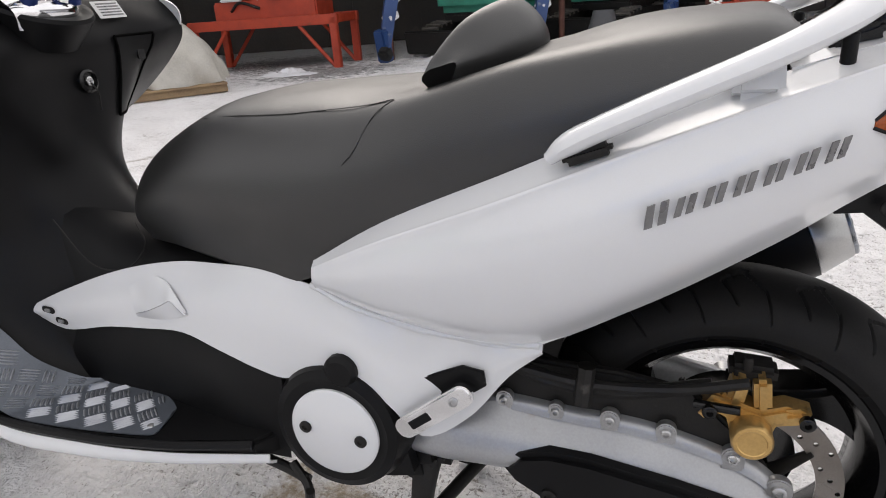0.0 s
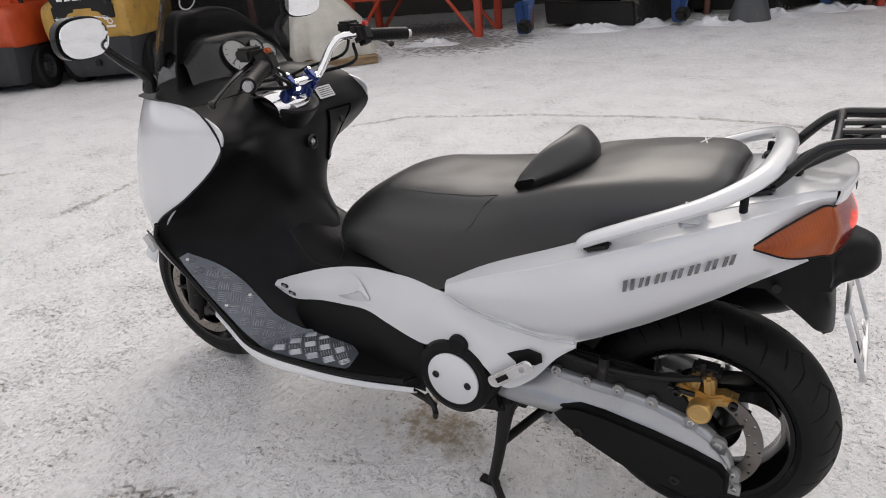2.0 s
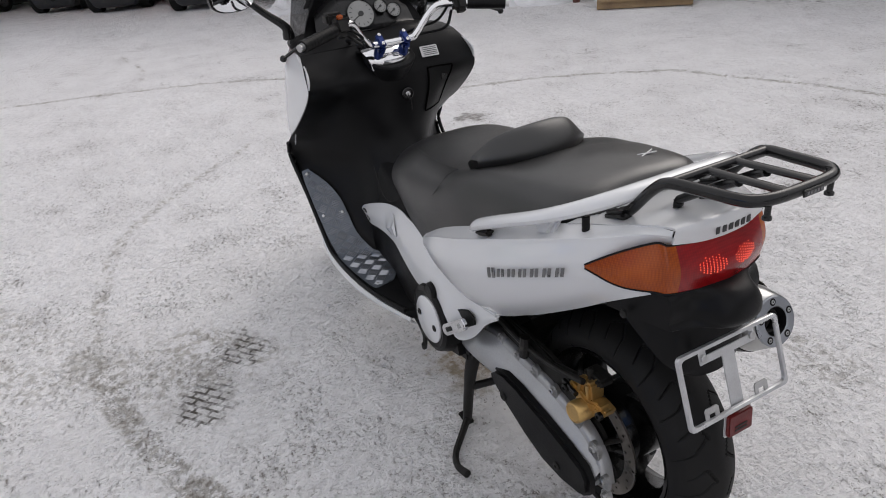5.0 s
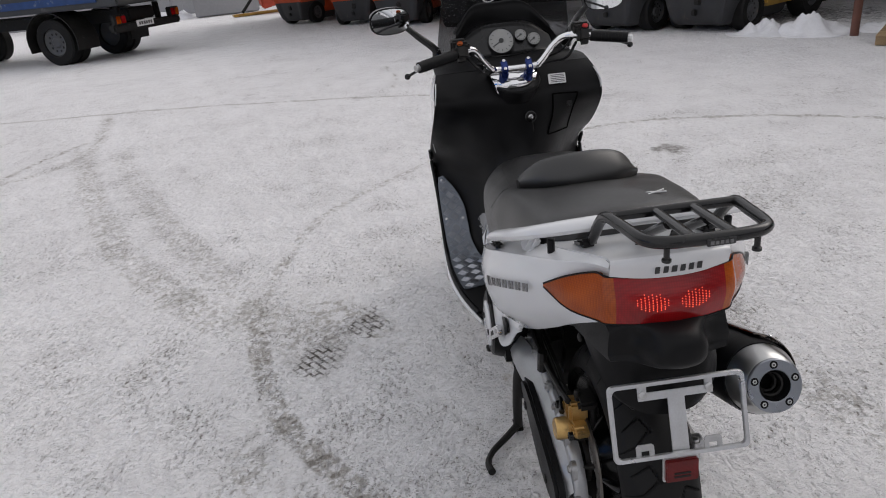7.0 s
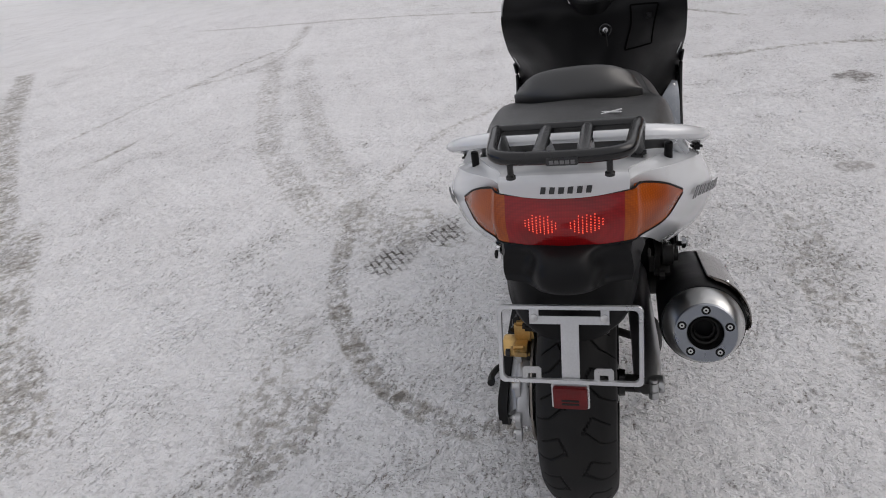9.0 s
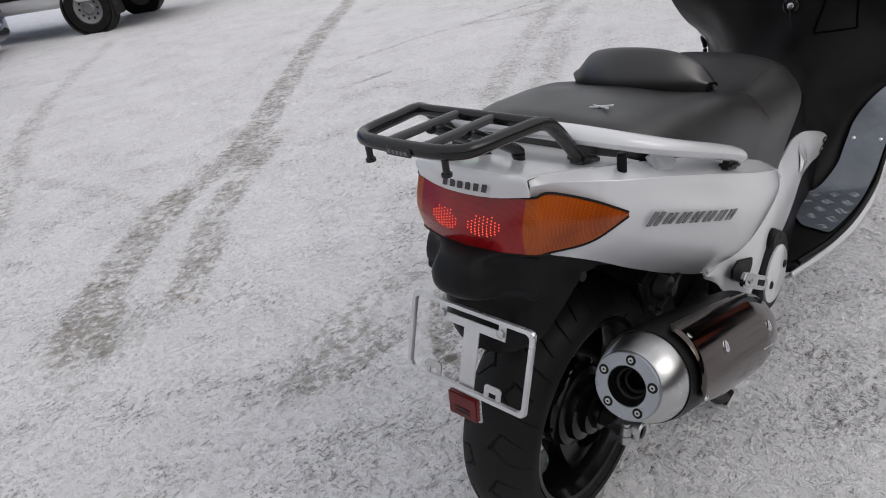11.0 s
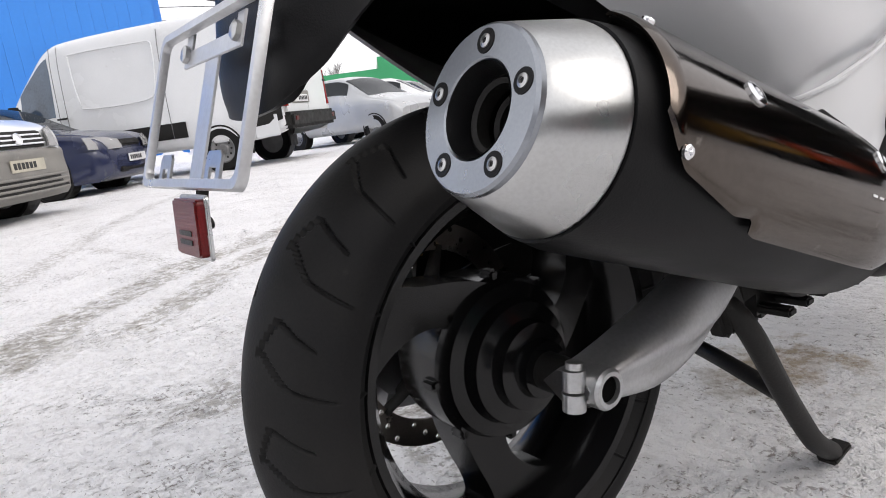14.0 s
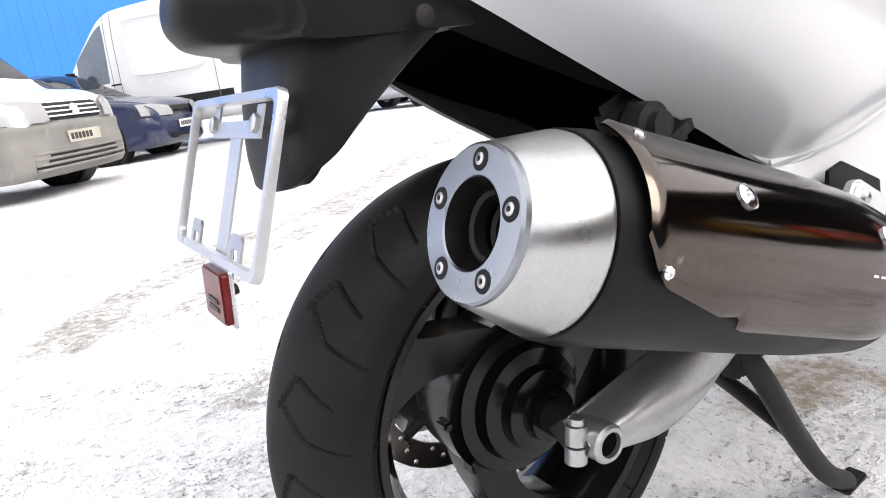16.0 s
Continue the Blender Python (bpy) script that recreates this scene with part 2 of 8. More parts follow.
def tube(bm, points, r, n=24, seg=10, flat=1.0, cap=True):
    """A bar along a smooth curve; r may be a list of radii; flat squeezes the section's height."""
    p = cr(points, n)
    rr = np.interp(np.linspace(0, 1, n), np.linspace(0, 1, len(np.atleast_1d(r))), np.atleast_1d(r)) if np.ndim(r) else np.full(n, r)
    t = np.gradient(p, axis=0)
    t /= np.linalg.norm(t, axis=1, keepdims=True) + 1e-12
    up = np.array([0, 0, 1.0]) if abs(t[:, 2]).mean() < 0.9 else np.array([1.0, 0, 0])
    s = np.cross(t, up)
    s /= np.linalg.norm(s, axis=1, keepdims=True) + 1e-12
    w = np.cross(s, t)
    an = np.linspace(0, 2 * np.pi, seg, endpoint=False)
    a = p[:, None] + rr[:, None, None] * (np.cos(an)[None, :, None] * s[:, None] + flat * np.sin(an)[None, :, None] * w[:, None])
    vs = grid(bm, a, close_v=True)
    if cap:
        bm.faces.new(vs[0]), bm.faces.new(vs[-1])
    return bm


def lathe(bm, profile, at=(0, 0, 0), axis=(0, 1, 0), seg=40, close=False):
    """A turned body: rows of (along the axis, radius)."""
    q = Vector((0, 0, 1)).rotation_difference(Vector(axis)).to_matrix()
    an = np.linspace(0, 2 * np.pi, seg, endpoint=False)
    vs = []
    for h, r in profile:
        vs.append([bm.verts.new(Vector(at) + q @ Vector((r * math.cos(k), r * math.sin(k), h))) for k in an])
    for i in range(len(vs) if close else len(vs) - 1):
        for j in range(seg):
            a, b = vs[i], vs[(i + 1) % len(vs)]
            bm.faces.new((a[j], a[(j + 1) % seg], b[(j + 1) % seg], b[j]))
    if not close:
        for ring, (h, r) in ((vs[0], profile[0]), (vs[-1], profile[-1])):
            if r > 1e-5:
                bm.faces.new(ring)
    return bm


def block(bm, size, m=None, bevel=0.004, seg=2):
    """A box with rounded edges at the pose m."""
    b2 = bmesh.new()
    bmesh.ops.create_cube(b2, size=1)
    for v in b2.verts:
        v.co = Vector(v.co[k] * size[k] for k in range(3))
    if bevel:
        bmesh.ops.bevel(b2, geom=b2.edges[:], offset=min(bevel, min(size) * 0.45), segments=seg, affect="EDGES")
    me = bpy.data.meshes.new("tmp")
    b2.to_mesh(me)
    b2.free()
    if m is not None:
        me.transform(m)
    bm.from_mesh(me)
    bpy.data.meshes.remove(me)
    return bm


def slab(bm, outline, thick, m=None, bevel=0.002):
    """A plate with a drawn outline in x, y, from z 0 to thick, at the pose m."""
    b2 = bmesh.new()
    lo = [b2.verts.new((x, y, 0)) for x, y in outline]
    f = b2.faces.new(lo)
    ex = bmesh.ops.extrude_face_region(b2, geom=[f])
    for v in ex["geom"]:
        if isinstance(v, bmesh.types.BMVert):
            v.co.z += thick
    bmesh.ops.recalc_face_normals(b2, faces=b2.faces[:])
    if bevel:
        top = [e for e in b2.edges if all(v.co.z > thick * 0.5 for v in e.verts)]
        bmesh.ops.bevel(b2, geom=top, offset=bevel, segments=2, affect="EDGES")
    me = bpy.data.meshes.new("tmp")
    b2.to_mesh(me)
    b2.free()
    if m is not None:
        me.transform(m)
    bm.from_mesh(me)
    bpy.data.meshes.remove(me)
    return bm


def rounded(w, h, r, n=5):
    """The outline of a rounded rectangle round the origin."""
    pts = []
    for cx, cy, a0 in ((w / 2 - r, h / 2 - r, 0), (r - w / 2, h / 2 - r, 90), (r - w / 2, r - h / 2, 180), (w / 2 - r, r - h / 2, 270)):
        for k in range(n + 1):
            a = radians(a0 + 90 * k / n)
            pts.append((cx + r * math.cos(a), cy + r * math.sin(a)))
    return pts


def finish(name, bm, mat, angle=38):
    bmesh.ops.recalc_face_normals(bm, faces=bm.faces[:])
    me = bpy.data.meshes.new(name)
    bm.to_mesh(me)
    bm.free()
    me.materials.append(mat)
    me.shade_smooth()
    me.set_sharp_from_angle(angle=radians(angle))
    return me


def part(name, bm, mat, parent, label="", angle=38):
    ob = new(name, finish(name, bm, mat, angle))
    ob.parent = parent
    ob.matrix_parent_inverse = Matrix.Identity(4)
    return tagged(ob, label)


def thing(name, label, category, m=None, group="", kind=""):
    ob = tagged(new(name), label, category, group, kind)
    ob.empty_display_size = 0.1
    if m is not None:
        ob.matrix_world = m
    return ob


def solo(name, bm, mat, label, category="", group="", kind="", m=None, angle=38):
    ob = tagged(new(name, finish(name, bm, mat, angle)), label, category, group, kind)
    if m is not None:
        ob.matrix_world = m
    return ob


def B():
    return bmesh.new()

# ---- snow-covered yard ----
def height(x, y):
    """The trodden yard is level, with a slow swell far out."""
    r = math.hypot(x + 0.3, y)
    return 0.03 * noise.noise((x * 0.15, y * 0.15, 0)) * min(1.0, max(0.0, (r - 4) / 6)) if r < 40 else 0.0


def snow_material():
    m, n, l, p = shader("packed_snow")
    co = n.new("ShaderNodeTexCoord")

    def tex(scale, detail=6, rough=0.6, stretch=None):
        t = n.new("ShaderNodeTexNoise")
        t.inputs["Scale"].default_value, t.inputs["Detail"].default_value, t.inputs["Roughness"].default_value = scale, detail, rough
        if stretch:
            mp = n.new("ShaderNodeMapping")
            mp.inputs["Scale"].default_value, mp.inputs["Rotation"].default_value = stretch[0], (0, 0, radians(stretch[1]))
            l.new(co.outputs["Object"], mp.inputs["Vector"])
            l.new(mp.outputs[0], t.inputs["Vector"])
        else:
            l.new(co.outputs["Object"], t.inputs["Vector"])
        return t.outputs["Fac"]

    def step(v, a, b, lo=0.0, hi=1.0):
        r = n.new("ShaderNodeMapRange")
        r.interpolation_type = "SMOOTHSTEP"
        r.inputs[1].default_value, r.inputs[2].default_value, r.inputs[3].default_value, r.inputs[4].default_value = a, b, lo, hi
        l.new(v, r.inputs[0])
        return r.outputs[0]

    def calc(op, a, b):
        k = n.new("ShaderNodeMath")
        k.operation = op
        for i, v in enumerate((a, b)):
            if isinstance(v, (int, float)):
                k.inputs[i].default_value = v
            else:
                l.new(v, k.inputs[i])
        return k.outputs[0]

    def tint(base, colour, fac):
        k = n.new("ShaderNodeMix")
        k.data_type = "RGBA"
        l.new(fac, k.inputs[0])
        if isinstance(base, tuple):
            k.inputs[6].default_value = (*base, 1)
        else:
            l.new(base, k.inputs[6])
        k.inputs[7].default_value = (*colour, 1)
        return k.outputs[2]

    sep = n.new("ShaderNodeSeparateXYZ")
    l.new(co.outputs["Object"], sep.inputs[0])
    X, Y = sep.outputs[0], sep.outputs[1]
    big, mid, fine, grit = tex(0.45), tex(2.6, 8, 0.65), tex(30, 9, 0.72), tex(210, 3, 0.7)
    at = n.new("ShaderNodeAttribute")
    at.attribute_name = "dirt"
    trail = at.outputs["Fac"]
    worn = calc("ADD", calc("ADD", calc("MULTIPLY", calc("SUBTRACT", tex(4.5, 6, 0.65), 0.5), 0.36), calc("MULTIPLY", calc("SUBTRACT", tex(1.1, 4, 0.6), 0.5), 0.22)), calc("MULTIPLY", trail, 0.07))
    fleck = calc("ADD", tex(38, 5, 0.62, ((1.0, 1.9, 1.0), 30)), worn)
    speck = calc("ADD", tex(80, 4, 0.6, ((1.7, 1.0, 1.0), 15)), worn)
    ripple = tex(34, 4, 0.55, ((2.0, 1.0, 1.0), 12))
    col = tint((0.925, 0.915, 0.92), (0.86, 0.849, 0.853), step(mid, 0.40, 0.66))
    # hollows of the ripple relief carry their shade in the colour
    col = tint(col, (0.70, 0.688, 0.685), calc("MULTIPLY", step(ripple, 0.42, 0.34, 0.0, 0.75), step(tex(1.7, 5, 0.6), 0.42, 0.60)))
    col = tint(col, (0.79, 0.776, 0.778), calc("MULTIPLY", step(fine, 0.50, 0.58), step(big, 0.35, 0.65, 0.3, 0.85)))
    # flecks: soil specks and the shade of small dips, both as colour
    col = tint(col, (0.62, 0.60, 0.59), step(fleck, 0.63, 0.66, 0.0, 0.8))
    col = tint(col, (0.40, 0.38, 0.365), step(speck, 0.628, 0.655, 0.0, 0.9))
    col = tint(col, (0.22, 0.20, 0.18), step(fleck, 0.675, 0.71, 0.0, 0.92))
    col = tint(col, (0.94, 0.93, 0.945), step(grit, 0.60, 0.70, 0.0, 0.6))

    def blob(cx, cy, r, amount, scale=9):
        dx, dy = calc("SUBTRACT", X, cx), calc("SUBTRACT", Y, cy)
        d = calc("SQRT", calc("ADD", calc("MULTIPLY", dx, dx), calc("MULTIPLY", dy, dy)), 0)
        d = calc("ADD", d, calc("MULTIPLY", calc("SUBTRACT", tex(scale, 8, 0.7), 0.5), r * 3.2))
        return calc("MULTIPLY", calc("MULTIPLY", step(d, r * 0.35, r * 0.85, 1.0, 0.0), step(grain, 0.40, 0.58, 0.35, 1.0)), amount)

    grain = tex(27, 9, 0.75)
    al = n.new("ShaderNodeAttribute")
    al.attribute_name = "along"
    lug = step(calc("SINE", calc("ADD", calc("MULTIPLY", al.outputs["Fac"], 135.0), calc("MULTIPLY", tex(14, 3, 0.5), 9.0)), 0.0), -0.2, 0.35)
    patchy = calc("MULTIPLY", calc("MULTIPLY", trail, step(tex(5.5, 6, 0.65), 0.38, 0.60, 0.15, 1.0)), step(lug, 0.0, 1.0, 0.72, 1.0))
    soil = calc("ADD", calc("MULTIPLY", patchy, 0.62), calc("MULTIPLY", calc("SUBTRACT", grain, 0.5), 3.4))
    col = tint(col, (0.55, 0.527, 0.50), calc("MULTIPLY", step(soil, 0.08, 0.34), calc("MINIMUM", calc("MULTIPLY", trail, 1.9), 0.92)))
    col = tint(col, (0.30, 0.275, 0.245), calc("MULTIPLY", step(soil, 0.44, 0.68), calc("MINIMUM", calc("MULTIPLY", trail, 1.6), 0.95)))
    for cx, cy, r, amount, c in BLOTCHES:
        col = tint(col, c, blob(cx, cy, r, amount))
    # tread prints: rows of offset blocks
    br = n.new("ShaderNodeTexBrick")
    br.inputs["Color1"].default_value = br.inputs["Color2"].default_value = (1, 1, 1, 1)
    br.inputs["Mortar"].default_value = (0, 0, 0, 1)
    br.inputs["Scale"].default_value, br.inputs["Mortar Size"].default_value = 9.0, 0.045
    mp = n.new("ShaderNodeMapping")
    mp.inputs["Rotation"].default_value = (0, 0, radians(-38))
    l.new(co.outputs["Object"], mp.inputs["Vector"])
    l.new(mp.outputs[0], br.inputs["Vector"])
    line = calc("SUBTRACT", 1.0, br.outputs["Color"])
    for cx, cy in ((-1.19, -0.64), (-0.98, -0.81)):
        col = tint(col, (0.09, 0.08, 0.068), calc("MULTIPLY", calc("MULTIPLY", line, blob(cx, cy, 0.15, 1.0, 7)), step(grain, 0.32, 0.44)))
    l.new(col, p.inputs["Base Color"])
    l.new(step(fine, 0.35, 0.7, 0.5, 0.85), p.inputs["Roughness"])
    p.inputs["Specular IOR Level"].default_value = 0.3
    hsum = calc("SUBTRACT", calc("ADD", calc("ADD", calc("MULTIPLY", fine, 0.8), calc("ADD", calc("MULTIPLY", grit, 0.4), calc("MULTIPLY", step(ripple, 0.36, 0.50), 0.30))), calc("MULTIPLY", mid, 0.5)), calc("ADD", calc("MULTIPLY", step(fleck, 0.56, 0.68), 0.4), calc("ADD", calc("MULTIPLY", patchy, 0.35), calc("MULTIPLY", step(tex(11, 6, 0.6), 0.3, 0.7), -0.9))))
    bp = n.new("ShaderNodeBump")
    bp.inputs["Strength"].default_value, bp.inputs["Distance"].default_value = 1.0, 0.015
    l.new(hsum, bp.inputs["Height"])
    l.new(bp.outputs[0], p.inputs["Normal"])
    return m


# tyre tracks: half width, strength, and the line that they follow
TRACKS = ((0.036, 0.95, (-0.08, -0.12, -0.09, -0.25, -0.10, -0.35, -0.16, -0.49, -0.26, -0.62, -0.37, -0.72, -0.52, -0.83, -0.70, -0.93, -0.90, -1.00, -1.18, -1.07, -1.42, -1.09)),
          (0.085, 0.40, (-1.30, -1.20, -1.71, -1.55, -2.23, -1.94, -2.79, -2.26, -3.85, -2.77, -5.18, -3.34)), (0.085, 0.32, (-1.50, -1.06, -1.81, -1.34, -2.35, -1.66, -2.88, -1.95, -3.80, -2.40, -4.90, -2.92)),
          (0.03, 0.42, (-1.50, -1.10, -1.97, -1.05, -2.54, -0.90, -3.07, -0.50, -3.60, 0.0)), (0.022, 0.9, (-4.00, -3.74, -4.77, -3.63, -5.66, -3.34)), (0.022, 0.8, (-2.10, -3.36, -2.37, -3.29, -2.72, -3.24)),
          (0.022, 0.7, (-2.80, -3.93, -3.46, -3.88, -4.04, -3.76)), (0.03, 0.75, (-7.3, -5.6, -7.09, -4.6, -6.95, -3.6, -6.75, -2.6, -6.42, -1.56, -6.10, -0.60, -5.60, 0.39, -4.9, 1.1)),
          (0.028, 0.7, (-3.69, 0.58, -3.80, 1.31, -3.72, 1.80, -3.51, 2.33, -2.95, 3.1, -2.46, 3.29, -1.79, 3.46, -0.57, 3.59, 0.34, 3.39)),
          (0.10, 0.8, (0.48, -1.55, 0.35, -1.82, 0.15, -2.07, -0.05, -2.27, -0.43, -2.60, -0.80, -2.80, -1.25, -3.09, -2.20, -4.00, -3.40, -5.11, -5.5, -6.9)), (0.08, 0.65, (0.14, -1.57, -0.08, -1.80, -0.34, -2.10, -0.67, -2.43, -1.4, -3.0)),
          (0.09, 0.55, (0.20, -0.90, -0.01, -0.84, -0.30, -0.80)), (0.12, 0.42, (-1.42, -1.15, -1.20, -0.90, -0.98, -0.81)), (0.10, 0.5, (-1.45, -0.90, -1.23, -0.69, -1.05, -0.55)), (0.05, 0.35, (-0.09, -4.21, -0.28, -3.40, -0.32, -2.51)),
          (0.06, 0.45, (-4.09, -3.83, -4.45, -3.38, -5.19, -3.25, -6.77, -3.68)), (0.08, 0.4, (-3.0, -9.0, -1.0, -6.0, 0.2, -3.4, 0.9, -1.8)), (0.09, 0.35, (-1.4, 0.75, -0.8, 0.7, 0.1, 0.9)), (0.02, 0.6, (-8.27, -0.46, -7.19, -0.34, -6.47, -0.41)),
          (0.07, 0.4, (-0.55, -0.98, -0.30, -0.99, 0.05, -0.95)))


def dirt(p):
    """Share of soil at each place of p, and how far along its track it lies."""
    best, along = np.zeros(len(p)), np.zeros(len(p))
    for w, k, line in TRACKS:
        c = cr(np.array(line).reshape(-1, 2), 4 * len(line))
        run = np.concatenate([[0], np.cumsum(np.hypot(*np.diff(c, axis=0).T))])
        near = np.nonzero(((p > c.min(0) - 0.3) & (p < c.max(0) + 0.3)).all(1))[0]
        q, u = np.full(len(near), 9.0), np.zeros(len(near))
        for a, b, s0 in zip(c[:-1], c[1:], run):
            d = b - a
            f = np.clip(((p[near] - a) @ d) / (d @ d + 1e-12), 0, 1)
            e = np.hypot(*(p[near] - a - f[:, None] * d).T)
            hit = e < q
            q[hit], u[hit] = e[hit], (s0 + f * np.hypot(*d))[hit]
        fade = np.clip(np.minimum(u, run[-1] - u) / 0.15 + 0.3, 0, 1)
        m = k * fade * np.clip((1.3 - q / w) / 0.5, 0, 1)
        up = m > best[near]
        best[near[up]], along[near[up]] = m[up], u[up]
    return best, along


# stains, and broad darker blotches below the shed: x, y, radius, strength, colour
BLOTCHES = ((-0.70, -0.02, 0.15, 0.85, (0.36, 0.27, 0.16)), (-0.58, -0.06, 0.12, 0.6, (0.33, 0.28, 0.2)), (-1.19, -0.64, 0.13, 0.4, (0.3, 0.28, 0.26)), (-0.98, -0.81, 0.14, 0.4, (0.3, 0.28, 0.26)), (-1.45, -1.12, 0.15, 0.6, (0.30, 0.28, 0.24)), (-1.67, -1.52, 0.13, 0.55, (0.28, 0.26, 0.22)),
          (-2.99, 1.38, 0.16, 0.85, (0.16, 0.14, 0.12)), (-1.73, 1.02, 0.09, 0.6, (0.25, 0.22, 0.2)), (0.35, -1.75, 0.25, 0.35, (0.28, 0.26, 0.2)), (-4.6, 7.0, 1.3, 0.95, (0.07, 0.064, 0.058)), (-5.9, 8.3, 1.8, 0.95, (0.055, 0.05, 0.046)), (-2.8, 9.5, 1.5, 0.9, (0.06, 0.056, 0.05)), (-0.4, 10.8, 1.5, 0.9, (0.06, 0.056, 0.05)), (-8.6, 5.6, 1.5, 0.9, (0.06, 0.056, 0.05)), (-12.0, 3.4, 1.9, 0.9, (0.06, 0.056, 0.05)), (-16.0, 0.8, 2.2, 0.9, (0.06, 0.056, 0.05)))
SNOW = snow_material()
rad = np.concatenate([np.linspace(0.01, 5, 300), np.linspace(5.03, 9, 90), np.geomspace(9.2, 600, 80)])
ang = np.linspace(0, 2 * np.pi, 900, endpoint=False)
A = len(ang)
px = (-0.3 + rad[:, None] * np.cos(ang)).ravel()
py = (rad[:, None] * np.sin(ang)).ravel()
soil, along = dirt(np.stack([px, py], 1))
pz = []
for x, y, d in zip(px.tolist(), py.tolist(), soil.tolist()):
    r = math.hypot(x + 0.3, y)
    z = height(x, y) - 0.004
    if r < 30:
        z += 0.006 * noise.noise((x * 2.3, y * 2.3, 0)) + 0.004 * noise.noise((x * 7, y * 7, 3))
    if r < 6:
        z += 0.0035 * noise.noise((x * 17, y * 17, 5)) + 0.0022 * noise.noise((x * 37, y * 37, 7)) - 0.004 * d
    pz.append(z)
i, j = np.meshgrid(np.arange(len(rad) - 1), np.arange(A), indexing="ij")
faces = np.stack([i * A + j, (i + 1) * A + j, (i + 1) * A + (j + 1) % A, i * A + (j + 1) % A], 2).reshape(-1, 4)
me = bpy.data.meshes.new("ground")
me.from_pydata(np.stack([px, py, pz], 1).tolist() + [(-0.3, 0.0, -0.004)], [], faces.tolist() + [(len(px), k, (k + 1) % A) for k in range(A)])
me.materials.append(SNOW)
for key, values in (("dirt", soil), ("along", along)):
    me.attributes.new(key, "FLOAT", "POINT").data.foreach_set("value", np.append(values, 0.0).astype(np.float32))
me.shade_smooth()
tagged(new("ground", me), "packed dirty snow with tyre tracks and stains", "ground", kind="structure")

# ---- the scooter: nose towards -x, rear axle above the origin ----
bike = thing("scooter", "pearl white and black maxi scooter on its stand on snow", "scooter")


def mirrored(net, s):
    return [[(x, s * y, z) for x, y, z in row] for row in net]


def plates(name, net, mat, nu, nv, t, label="", parent=None):
    made = []
    for s in (-1, 1):
        bm = B()
        shell(bm, skin(mirrored(net, s), nu, nv), t * s)
        made.append(part(name, bm, mat, parent or bike, label))
    return made


def across(half):
    """A full row from a half row that starts in the middle plane."""
    return [(x, -y, z) for x, y, z in half[:0:-1]] + list(half)


# tail bodywork
TAIL = [[(x, y, z) for y, z in row] for x, row in (
    (-0.495, ((0.203, 0.592), (0.211, 0.585), (0.214, 0.573), (0.212, 0.562), (0.206, 0.553))),
    (-0.39, ((0.203, 0.650), (0.232, 0.634), (0.240, 0.588), (0.225, 0.542), (0.195, 0.512))),
    (-0.24, ((0.202, 0.712), (0.244, 0.692), (0.257, 0.622), (0.235, 0.545), (0.178, 0.484))),
    (-0.10, ((0.190, 0.768), (0.238, 0.747), (0.259, 0.684), (0.236, 0.607), (0.172, 0.548))),
    (0.03, ((0.165, 0.808), (0.210, 0.792), (0.226, 0.745), (0.204, 0.675), (0.155, 0.625))),
    (0.105, ((0.135, 0.825), (0.174, 0.812), (0.183, 0.764), (0.170, 0.715), (0.138, 0.674))),
    (0.17, ((0.104, 0.836), (0.124, 0.828), (0.118, 0.785), (0.114, 0.740), (0.118, 0.712))),
    (0.204, ((0.099, 0.840), (0.101, 0.831), (0.080, 0.790), (0.078, 0.745), (0.092, 0.727))))]
def shouldered(row):
    """The row with its shoulder point held tight, so that the panel breaks there."""
    p, q, r = (np.array(row[k]) for k in (0, 1, 2))
    return [row[0], tuple(q + (p - q) * 0.16), row[1], tuple(q + (r - q) * 0.16)] + list(row[2:])


TAIL = [shouldered(r) for r in TAIL]
tails = plates("tail_panel", TAIL, WHITE, 44, 34, 0.004, "pearl white tail side panel")
for s, tp in zip((-1, 1), tails):
    bm = B()
    tube(bm, [(x, s * y, z) for x, y, z in ((-0.493, 0.208, 0.556), (-0.45, 0.204, 0.532), (-0.39, 0.197, 0.513), (-0.32, 0.188, 0.495), (-0.24, 0.179, 0.485), (-0.17, 0.175, 0.515))], 0.0042, 40, 8)
    part("tail_bead", bm, WHITE, tp)
bm = B()
rows = [across([(0.03, 0, 0.813), (0.03, 0.10, 0.811), (0.03, 0.168, 0.806)]), across([(0.11, 0, 0.828), (0.11, 0.08, 0.827), (0.11, 0.135, 0.823)]),
        across([(0.17, 0, 0.838), (0.17, 0.05, 0.837), (0.17, 0.104, 0.835)]), across([(0.214, 0, 0.847), (0.212, 0.05, 0.846), (0.203, 0.099, 0.841)]),
        across([(0.227, 0, 0.845), (0.223, 0.05, 0.844), (0.208, 0.100, 0.838)]), across([(0.220, 0, 0.813), (0.216, 0.05, 0.814), (0.203, 0.100, 0.818)])]
shell(bm, skin(rows, 30, 24), -0.004)
tail_top = part("tail_top", bm, WHITE, bike, "white tail top cover with a lip")
for k, w in enumerate((0.0115, 0.012, 0.013, 0.012, 0.012, 0.012)):
    y = -0.0285 + k * 0.0140
    bm = B()
    slab(bm, [(-w * 0.42, -0.0056), (w * 0.42 - 0.002, -0.0056), (w * 0.42, 0.0056), (-w * 0.42 + 0.002, 0.0056)], 0.0014, pose(0.2292 - 0.9 * y * y, y, 0.829, 90, 0, 90) @ pose(0, 0, 0, -10, 0, 0), 0)
    part("emblem_bar", bm, DARKMARK, tail_top)


